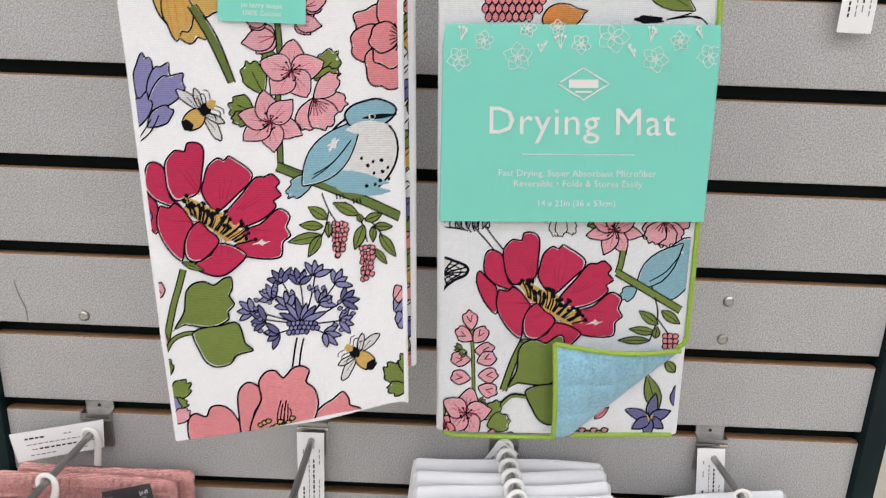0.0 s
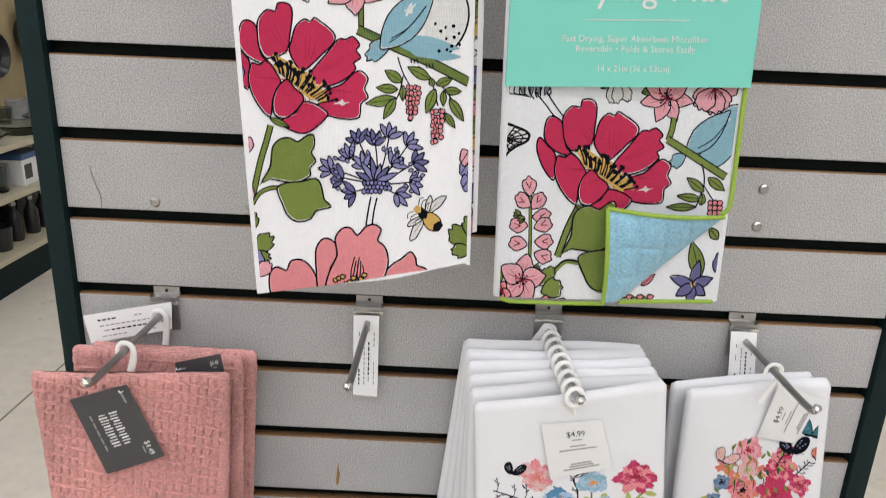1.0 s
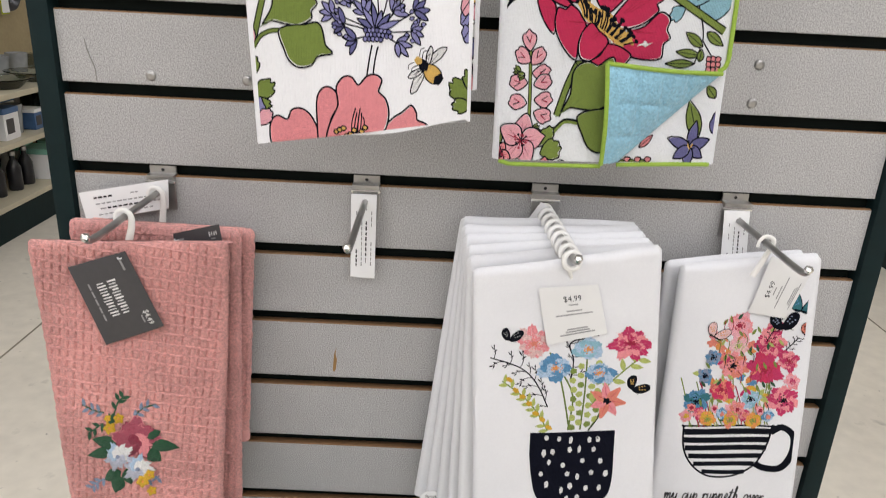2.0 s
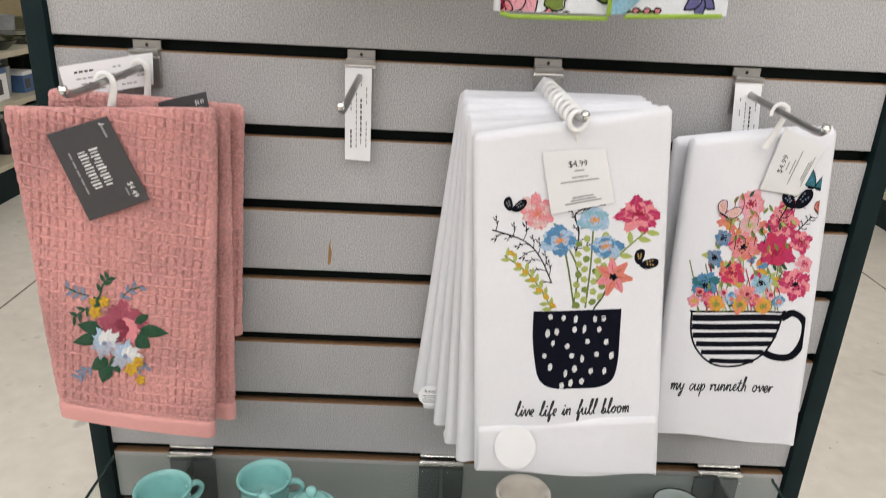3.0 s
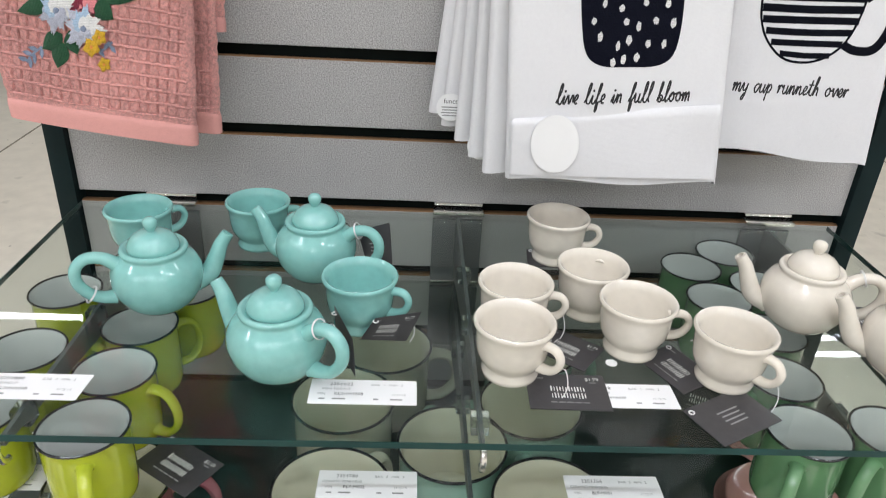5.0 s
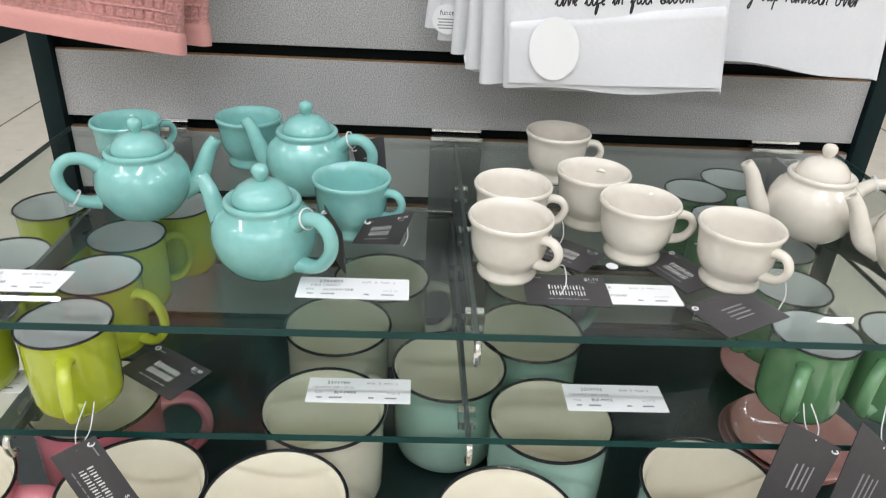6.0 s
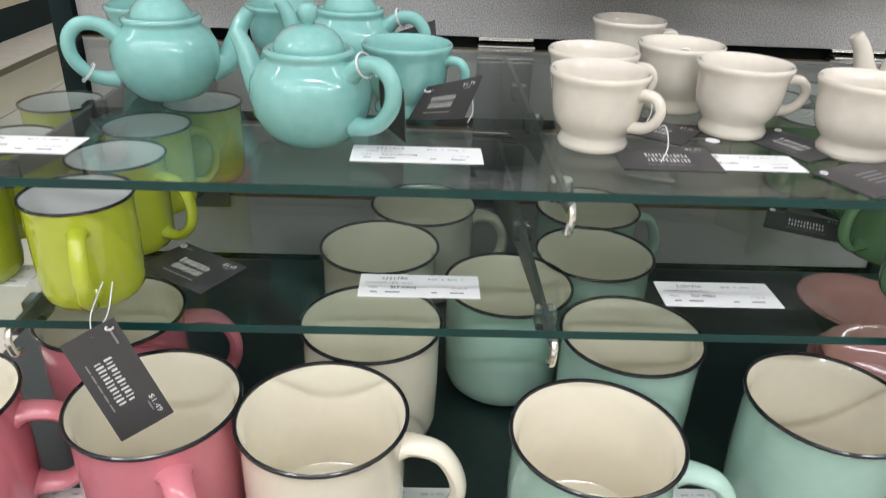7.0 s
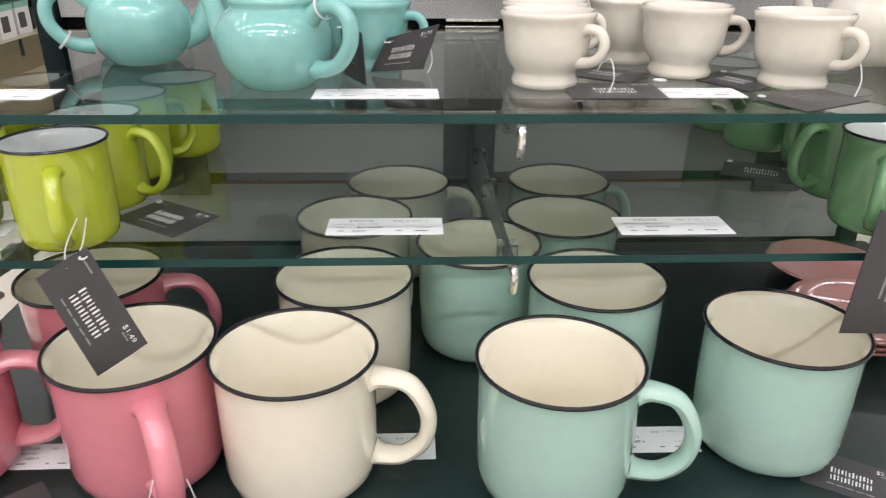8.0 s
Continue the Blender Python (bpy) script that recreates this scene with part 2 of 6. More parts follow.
def spline(points, n=8, closed=False):
    """Points along a Catmull-Rom curve through the given ones."""
    p = [Vector(q) for q in points]
    out = []
    m = len(p)
    for i in range(m if closed else m - 1):
        a, b, c, d = (p[(i + k) % m] if closed else p[min(max(i + k, 0), m - 1)] for k in (-1, 0, 1, 2))
        for k in range(n):
            s = k / n
            out.append(0.5 * (2 * b + (c - a) * s + (2 * a - 5 * b + 4 * c - d) * s * s + (3 * b - a - 3 * c + d) * s ** 3))
    if not closed:
        out.append(p[-1])
    return out


def sweep(path, radii, seg=10, flat=1.0, caps=True):
    """A tube along a path; radii one or one a point; flat: width across over thickness."""
    path = [Vector(p) for p in path]
    if not isinstance(radii, (list, tuple)):
        radii = [radii] * len(path)
    v, f = [], []
    side = None
    for i, p in enumerate(path):
        d = (path[min(i + 1, len(path) - 1)] - path[max(i - 1, 0)]).normalized()
        if side is None:
            side = d.orthogonal().normalized() if abs(d.y) > 0.9 else Vector((0, 1, 0))
        side = (side - d * side.dot(d)).normalized()
        up = d.cross(side)
        for k in range(seg):
            a = 2 * math.pi * k / seg
            v.append(p + side * (math.cos(a) * radii[i] * flat) + up * (math.sin(a) * radii[i]))
    for i in range(len(path) - 1):
        for k in range(seg):
            a, b = i * seg + k, i * seg + (k + 1) % seg
            f.append((a, b, b + seg, a + seg))
    if caps:
        f.append(tuple(reversed(range(seg))))
        f.append(tuple(range((len(path) - 1) * seg, len(path) * seg)))
    return v, f


def ring(radius, z, thick, seg=40, sides=8):
    v, f = [], []
    for i in range(seg):
        a = 2 * math.pi * i / seg
        for k in range(sides):
            b = 2 * math.pi * k / sides
            r = radius + thick * math.cos(b)
            v.append((r * math.cos(a), r * math.sin(a), z + thick * math.sin(b)))
    for i in range(seg):
        for k in range(sides):
            j, q = (i + 1) % seg, (k + 1) % sides
            f.append((i * sides + k, j * sides + k, j * sides + q, i * sides + q))
    return v, f


def letters(body, size=1.0, shear=0.0, align="CENTER", space=1.0):
    """A flat mesh of the words in the built-in font: verts in x and y, and faces."""
    cu = bpy.data.curves.new("words", "FONT")
    cu.body, cu.size, cu.shear, cu.align_x, cu.space_character, cu.resolution_u = body, size, shear, align, space, 2
    ob = bpy.data.objects.new("words", cu)
    me = ob.to_mesh()
    v = [(p.co.x, p.co.y) for p in me.vertices]
    f = [tuple(q.vertices) for q in me.polygons]
    ob.to_mesh_clear()
    bpy.data.objects.remove(ob)
    bpy.data.curves.remove(cu)
    return v, f


# ---- the setting ----
X0, X1, PITCH, GAP = -0.409, 0.381, 0.0762, 0.0108

part("floor", box(-6, 6, -6, 6, FLOOR - 0.05, FLOOR), M["floor"])
tagged(bpy.data.objects["floor"], "worn beige sealed concrete shop floor with stains and joints", "floor", kind="structure")
seam_mat = material("dirty_floor_joint", (0.2, 0.175, 0.135), 0.8, vary=0.3)
for x in (-4.6, -1.56, 1.9, 4.9):
    part("floor_joint", box(x - 0.004, x + 0.004, -5.9, 5.9, FLOOR - 0.002, FLOOR + 0.0008), seam_mat, bpy.data.objects["floor"])
part("ceiling", box(-6, 6, -6, 6, CEIL, CEIL + 0.1), M["ceiling"])
tagged(bpy.data.objects["ceiling"], "plain white shop ceiling boards", "ceiling", kind="structure")
for nm, b in (("wall_west", (-6.1, -6, -6, 6)), ("wall_east", (6, 6.1, -6, 6)), ("wall_north", (-6, 6, 6, 6.1)), ("wall_south", (-6, 6, -6.1, -6))):
    tagged(part(nm, box(*b, FLOOR, CEIL), M["shopwall"]), "plain cream painted shop wall", "wall", kind="structure")

wall = thing("wall_slatted", "grey speckled slatwall panel with dark green grooves", "slatwall", kind="structure")
part("groove_backing", box(X0, X1, 0.012, 0.03, FLOOR + 0.1, 1.25), M["groove"], wall)


def slat_mesh():
    """One slat: laminate face, raw fibreboard edge along its top, lips that narrow the groove."""
    w, h = X1 - X0, PITCH - GAP
    prof = [(0.012, 0.003), (0.004, 0.003), (0.004, 0.0), (0.0006, 0.0), (0.0, 0.0006), (0.0, h - 0.0012), (0.0010, h - 0.0003), (0.004, h), (0.012, h - 0.002)]
    v, f, ix = [], [], []
    for x in (X0 + 0.0005, X1 - 0.0005):
        v += [(x, y, z) for y, z in prof]
    n = len(prof)
    for i in range(n - 1):
        f.append((i, n + i, n + i + 1, i + 1))
        ix.append(1 if i in (5, 6, 7) else (0 if i == 4 or i == 3 else 2))
    f += [tuple(range(n)), tuple(reversed(range(n, 2 * n)))]
    ix += [0, 0]
    return v, f, ix


sv, sf, si = slat_mesh()
first = link("slat", sv, sf, [M["laminate"], M["mdf"], M["groove"]], wall, smooth=False, index=si)
first.location.z = -3 * PITCH + GAP
for k in range(-2, 14):
    s = first.copy()
    scene.collection.objects.link(s)
    s.location.z = k * PITCH + GAP

for nm, a, b in (("post_west", X0 - 0.0215, X0 - 0.0005), ("post_east", X1 + 0.0005, X1 + 0.022)):
    p = part("upright_post", box(a, b, -0.007, 0.055, FLOOR + 0.004, 1.35, 0.006), M["green_metal"], smooth=True)
    tagged(p, "dark green enamelled steel upright beside the slatwall", "post", group="slatwall uprights", kind="structure")

DECK = -0.22
deck = thing("base_deck", "dark green metal base deck under the mugs", "display base", kind="structure")
part("deck_top", box(X0 - 0.03, X1 + 0.03, -0.52, -0.007, DECK - 0.02, DECK, 0.002), M["deck"], deck)
part("plinth", box(X0 - 0.02, X1 + 0.02, -0.5, -0.01, FLOOR + 0.002, DECK - 0.021), M["green_metal"], deck)

# far gondola of kitchenware beyond the aisle
gon = thing("gondola", "beige metal shop gondola with dark green base, full of glassware", "shelving")
GX = -2.175
SHELVES = (-0.485, -0.198, 0.042)
part("base", box(GX - 0.5, GX, 0.4, 5.6, FLOOR, -0.515), M["green_metal"], gon, "dark green kick base")
part("back_panel", box(GX - 0.54, GX - 0.5, 0.4, 5.6, FLOOR, 1.25), M["pegboard"], gon, "tan pegboard back")
for z, deep in zip(SHELVES, (0.498, 0.44, 0.44)):
    part("shelf", box(GX - 0.498, GX - 0.498 + deep + 0.002 + (0.058 if deep < 0.49 else 0), 0.4, 5.6, z - 0.028, z, 0.003), M["beige_metal"], gon)
gon2 = copy_thing(gon, pose(0.175, 6.0, 0, 0, 0, 180))
gon2["label"] = "beige and dark green gondola across the other aisle"

SHELF, LOW = 0.005, -0.0755


def glass_shelf(z, label):
    t = thing("glass_shelf", label, "shelf", group="glass shelves")
    x0, x1, y0, y1, th = -0.402, 0.360, -0.347, -0.014, 0.0055
    part("pane", box(x0, x1, y0, y1, z - th, z, 0.0006), M["glass"], t)
    part("front_edge", box(x0, x1, y0 - 0.0008, y0 - 0.0002, z - th + 0.0004, z - 0.0004), M["edge"], t, "dark green polished glass edge")
    part("side_edge", box(x0 - 0.0008, x0 - 0.0002, y0, y1, z - th + 0.0004, z - 0.0004), M["edge"], t)
    part("side_edge", box(x1 + 0.0002, x1 + 0.0008, y0, y1, z - th + 0.0004, z - 0.0004), M["edge"], t)
    return t


glass_shelf(SHELF, "upper clear glass shelf with green edge carrying mini teapots")
glass_shelf(LOW, "lower clear glass shelf with green edge carrying mini mugs")


def shelf_bracket(x, z):
    t = thing("shelf_bracket", "grey steel slatwall bracket with chrome clip under a glass shelf", "bracket", group="shelf brackets")
    part("back_plate", box(-0.026, 0.026, -0.005, -0.0005, -0.088, -0.012, 0.001), M["bracket"], t)
    v = [(-0.0015, y, zz) for y, zz in ((-0.006, -0.075), (-0.006, -0.0075), (-0.342, -0.0075), (-0.342, -0.014), (-0.2, -0.03))]
    v += [(0.0015, y, zz) for _, y, zz in v]
    f = [(0, 1, 2, 3, 4), (9, 8, 7, 6, 5)] + [(i, i + 5, (i + 1) % 5 + 5, (i + 1) % 5) for i in range(5)]
    link("arm", v, f, M["bracket"], t, smooth=False)
    part("clip", box(-0.026, 0.026, -0.012, 0.004, -0.0035, 0.0005, 0.001), M["chrome"], t, "bright chrome clip")
    part("lip", box(-0.025, 0.025, -0.003, 0.008, 0.0035, 0.0062, 0.0008), M["chrome"], t)
    hook = spline([(0, -0.338, -0.010), (0, -0.346, -0.0085), (0, -0.349, -0.014), (0, -0.346, -0.023), (0, -0.340, -0.025)], 5)
    link("front_hook", *sweep(hook, 0.0022, 8, 1.0), M["chrome"], t, "chrome front hook")
    for y in (-0.12, -0.2, -0.315):
        o = part("clear_tab", box(-0.006, 0.006, y - 0.006, y + 0.006, -0.018, -0.0065, 0.001), M["acrylic"], t, "clear plastic tab")
        o.visible_shadow = False
    t.matrix_world = pose(x, 0, z)
    return t


for x in (-0.317, -0.026, 0.301):
    shelf_bracket(x, SHELF - 0.0)
    shelf_bracket(x, LOW - 0.0)


# ---- crockery ----
def mug(name, r, h, body, inner, label, group, rim_w, handle_angle=0):
    """A straight camp mug with a rounded foot, a dark rolled rim and a loop handle towards +x."""
    t = thing(name, label, "mug", group)
    w = r * 0.075
    prof = [(0, 0.0012), (r * 0.72, 0.0012), (r * 0.78, 0), (r * 0.86, h * 0.02), (r * 0.925, h * 0.07), (r * 0.955, h * 0.16), (r * 0.965, h * 0.5), (r * 0.965, h * 0.85), (r * 0.975, h * 0.94), (r * 1.0, h * 0.985)]
    link("body", *lathe(prof, 48), body, t)
    prof = [(r * 0.985, h * 0.988), (r * 0.955, h * 0.96), (r * 0.965 - w, h * 0.9), (r * 0.955 - w, h * 0.3), (r * 0.9 - w, h * 0.14), (r * 0.7, h * 0.085), (0, h * 0.08)]
    link("inside", *lathe(prof, 48), inner, t)
    link("rim", *ring(r * 0.992, h * 0.985, rim_w, 48, 8), M["rim"], t, "black rolled rim")
    q = spline([(r * 0.93, 0, h * 0.80), (r * 1.12, 0, h * 0.815), (r * 1.42, 0, h * 0.76), (r * 1.62, 0, h * 0.55), (r * 1.58, 0, h * 0.33), (r * 1.33, 0, h * 0.19), (r * 1.08, 0, h * 0.17), (r * 0.92, 0, h * 0.19)], 5)
    n = len(q)
    rad = [r * (0.105 + 0.05 * abs(2 * i / (n - 1) - 1) ** 6) for i in range(n)]
    link("handle", *sweep(q, rad, 12, 1.45), body, t)
    return t


def place(src, spots, used, dx=-0.010, dy=0.006):
    """The first spot takes the thing itself, the others copies of it."""
    for i, (x, y, z, a) in enumerate(spots):
        m = pose(x + dx, y + dy, z, 0, 0, a)
        if i == 0:
            src.matrix_world = m
        else:
            used.append(copy_thing(src, m))


made = []
pm = mug("mug", 0.0485, 0.088, M["pinkglaze"], M["cream"], "glossy pink ceramic mug with black rim, cream inside", "camp mugs", 0.0013)
place(pm, [(-0.250, -0.348, DECK, -62), (-0.377, -0.352, DECK, 12), (-0.310, -0.256, DECK, 20)], made, 0, 0.008)
cm = mug("mug", 0.0485, 0.088, M["cream"], M["cream"], "glossy cream ceramic mug with black rim", "camp mugs", 0.0013)
place(cm, [(-0.153, -0.358, DECK, -8), (-0.132, -0.262, DECK, 58), (-0.133, -0.148, DECK, 112), (-0.097, -0.060, DECK, 10)], made, 0, 0.008)
mm = mug("mug", 0.0485, 0.088, M["mint"], M["cream"], "glossy mint green ceramic mug with black rim, cream inside", "camp mugs", 0.0013)
place(mm, [(0.001, -0.371, DECK, -14), (0.149, -0.338, DECK, 50), (0.046, -0.270, DECK, 100), (-0.032, -0.205, DECK, 105), (0.045, -0.151, DECK, 165), (0.058, -0.0575, DECK, 15)], made, 0, 0.008)
lm = mug("mini_mug", 0.0285, 0.0595, M["lime"], M["whiteglaze"], "small lime green ceramic mug with black rim on glass", "lime mini mugs", 0.0009)
place(lm, [(-0.272, -0.321, LOW, -70), (-0.274, -0.262, LOW, -15), (-0.276, -0.203, LOW, 40), (-0.255, -0.145, LOW, 125), (-0.347, -0.240, LOW, -60), (-0.354, -0.155, LOW, -30), (-0.347, -0.308, LOW, 200)], made)
gm = mug("mini_mug", 0.0285, 0.0595, M["green"], M["whiteglaze"], "small leaf green ceramic mug with black rim on glass", "green mini mugs", 0.0009)
place(gm, [(0.213, -0.312, LOW, -125), (0.274, -0.312, LOW, -140), (0.223, -0.252, LOW, 200), (0.241, -0.19, LOW, 215), (0.216, -0.137, LOW, 100), (0.266, -0.111, LOW, 60), (0.210, -0.078, LOW, 95), (0.256, -0.046, LOW, 60)], made)


def teacup(body, label, group):
    t = thing("teacup", label, "teacup", group)
    prof = [(0, 0.001), (0.0165, 0.001), (0.0175, 0), (0.0198, 0.0012), (0.0201, 0.004), (0.0185, 0.0075), (0.0192, 0.0098), (0.0225, 0.0138), (0.0246, 0.0195), (0.0255, 0.0275), (0.0260, 0.0345), (0.0272, 0.0390), (0.0282, 0.0408), (0.0282, 0.0424), (0.0272, 0.0434), (0.0256, 0.0429), (0.0236, 0.037), (0.0226, 0.029), (0.0214, 0.020), (0.0170, 0.0115), (0, 0.0095)]
    link("bowl", *lathe(prof, 44), body, t, auto=60)
    q = spline([(0.0235, 0, 0.0325), (0.0275, 0, 0.0345), (0.0345, 0, 0.0335), (0.038, 0, 0.0275), (0.0355, 0, 0.0205), (0.030, 0, 0.0165), (0.0225, 0, 0.0155)], 6)
    link("handle", *sweep(q, [0.0036 - 0.0008 * math.sin(math.pi * i / (len(q) - 1)) for i in range(len(q))], 12, 1.25), body, t)
    return t


ac = teacup(M["aqua"], "small glossy aqua ceramic teacup on glass shelf", "aqua teacups")
place(ac, [(-0.101, -0.226, SHELF, -18), (-0.200, -0.100, SHELF, 8), (-0.296, -0.122, SHELF, 36)], made)
wc = teacup(M["ivory"], "small glossy ivory ceramic teacup on glass shelf", "ivory teacups")
place(wc, [(0.007, -0.281, SHELF, -42), (0.014, -0.228, SHELF, -12), (0.078, -0.199, SHELF, 62), (0.100, -0.250, SHELF, -8), (0.158, -0.284, SHELF, -58), (0.066, -0.110, SHELF, -8)], made)


def teapot(body, label, group):
    """A round small pot: spout towards +x, loop handle towards -x, domed lid with a knob."""
    t = thing("teapot", label, "teapot", group)
    prof = [(0, 0.0012), (0.0185, 0.0012), (0.0195, 0), (0.0225, 0.001), (0.028, 0.006), (0.0335, 0.0145), (0.0355, 0.0235), (0.0345, 0.0315), (0.0300, 0.0385), (0.0252, 0.0418), (0.0246, 0.0430), (0.0258, 0.0446), (0.0260, 0.0460), (0.0248, 0.0474), (0.0226, 0.0474), (0.0206, 0.0455), (0.0, 0.0450)]
    link("body", *lathe([(r * 0.945, z * 1.06) for r, z in prof], 48), body, t, auto=60)
    lid = link("lid", *lathe([(r * 0.945, z * 1.06) for r, z in ((0.0, 0.0458), (0.0196, 0.0458), (0.0202, 0.0470), (0.0197, 0.0488), (0.0180, 0.0522), (0.0145, 0.0556), (0.0095, 0.0578), (0.0045, 0.0587), (0.0, 0.0588))], 44), body, t, auto=60)
    link("knob", *lathe([(r, z * 1.06) for r, z in ((0.0032, 0.0575), (0.0028, 0.0592), (0.0044, 0.0612), (0.0054, 0.0640), (0.0050, 0.0668), (0.0030, 0.0685), (0.0, 0.0690))], 24), body, lid, auto=60)
    q = spline([(0.026, 0, 0.015), (0.0375, 0, 0.0195), (0.0440, 0, 0.0315), (0.0485, 0, 0.0425), (0.0545, 0, 0.0510)], 7)
    n = len(q)
    v, f = sweep(q, [0.0098 - 0.0052 * (i / (n - 1)) ** 0.7 for i in range(n)], 18)
    f.pop()
    end = (n - 1) * 18
    tip, d = q[-1], (q[-1] - q[-3]).normalized()
    base = len(v)
    v += [tip + (Vector(v[end + k]) - tip) * 0.62 + d * 0.0002 for k in range(18)]
    v += [tip + (Vector(v[end + k]) - tip) * 0.5 - d * 0.008 for k in range(18)]
    for a, b in ((end, base), (base, base + 18)):
        f += [(a + k, a + (k + 1) % 18, b + (k + 1) % 18, b + k) for k in range(18)]
    f.append(tuple(range(base + 18, base + 36)))
    link("spout", v, f, body, t, auto=70)
    q = spline([(-0.027, 0, 0.0390), (-0.036, 0, 0.0458), (-0.047, 0, 0.0468), (-0.0545, 0, 0.0395), (-0.0545, 0, 0.028), (-0.0475, 0, 0.0178), (-0.039, 0, 0.0135), (-0.030, 0, 0.0125)], 6)
    n = len(q)
    link("handle", *sweep(q, [0.0043 + 0.0016 * abs(2 * i / (n - 1) - 1) ** 5 for i in range(n)], 14, 1.15), body, t)
    return t


ap = teapot(M["aqua"], "small round glossy aqua ceramic teapot on glass shelf", "aqua teapots")
place(ap, [(-0.152, -0.283, SHELF, 147), (-0.256, -0.204, SHELF, 24), (-0.143, -0.150, SHELF, 163)], made)
wp = teapot(M["ivory"], "small round glossy ivory ceramic teapot on glass shelf", "ivory teapots")
place(wp, [(0.248, -0.206, SHELF, 165), (0.298, -0.268, SHELF, 160)], made)


def saucer(x, y, z, label):
    t = tagged(link("saucer", *lathe([(0, 0.003), (0.026, 0.003), (0.028, 0), (0.031, 0.002), (0.045, 0.008), (0.056, 0.016), (0.057, 0.0175), (0.055, 0.018), (0.043, 0.0105), (0.028, 0.0062), (0, 0.006)], 48), M["saucer"], auto=60), label, "saucer", "pink saucers")
    t.location = (x, y, z)


for i in range(3):
    saucer(0.277 + 0.003 * i, -0.204 - 0.003 * i, DECK + 0.0062 * i, "blush pink glazed saucer in a low pile on the deck")
saucer(0.318, -0.098, DECK, "blush pink glazed saucer lying behind on the deck")


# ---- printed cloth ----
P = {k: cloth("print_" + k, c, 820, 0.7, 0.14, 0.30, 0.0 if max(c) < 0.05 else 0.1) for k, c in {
    "red": (0.60, 0.03, 0.10), "crimson": (0.36, 0.012, 0.045), "rose": (0.85, 0.295, 0.32), "pink": (0.85, 0.41, 0.47), "blush": (0.8, 0.52, 0.5),
    "coral": (0.78, 0.24, 0.17), "magenta": (0.58, 0.035, 0.13), "leaf": (0.20, 0.27, 0.055), "stem": (0.15, 0.21, 0.05), "pale_leaf": (0.44, 0.50, 0.14),
    "sky": (0.27, 0.50, 0.60), "blue": (0.10, 0.27, 0.47), "pale_blue": (0.42, 0.56, 0.72), "purple": (0.15, 0.145, 0.33), "lilac": (0.28, 0.27, 0.52),
    "yellow": (0.72, 0.45, 0.12), "gold": (0.68, 0.40, 0.03), "orange": (0.78, 0.30, 0.08), "black": (0.008, 0.009, 0.014), "navy": (0.008, 0.009, 0.017),
    "white": (0.80, 0.79, 0.78), "forest": (0.022, 0.085, 0.04), "slate": (0.25, 0.3, 0.42), "teal": (0.03, 0.17, 0.2)}.items()}
P["thread_rose"], P["thread_deep"], P["thread_pale"] = (cloth("thread_" + k, c, 1500, 0.9, 0.2, 0.3) for k, c in (("rose", (0.50, 0.09, 0.14)), ("deep", (0.34, 0.035, 0.075)), ("pale", (0.66, 0.68, 0.80))))
P["card_white"] = M["tagink"]
P["ink"], P["greyink"] = M["ink"], M["greyink"]


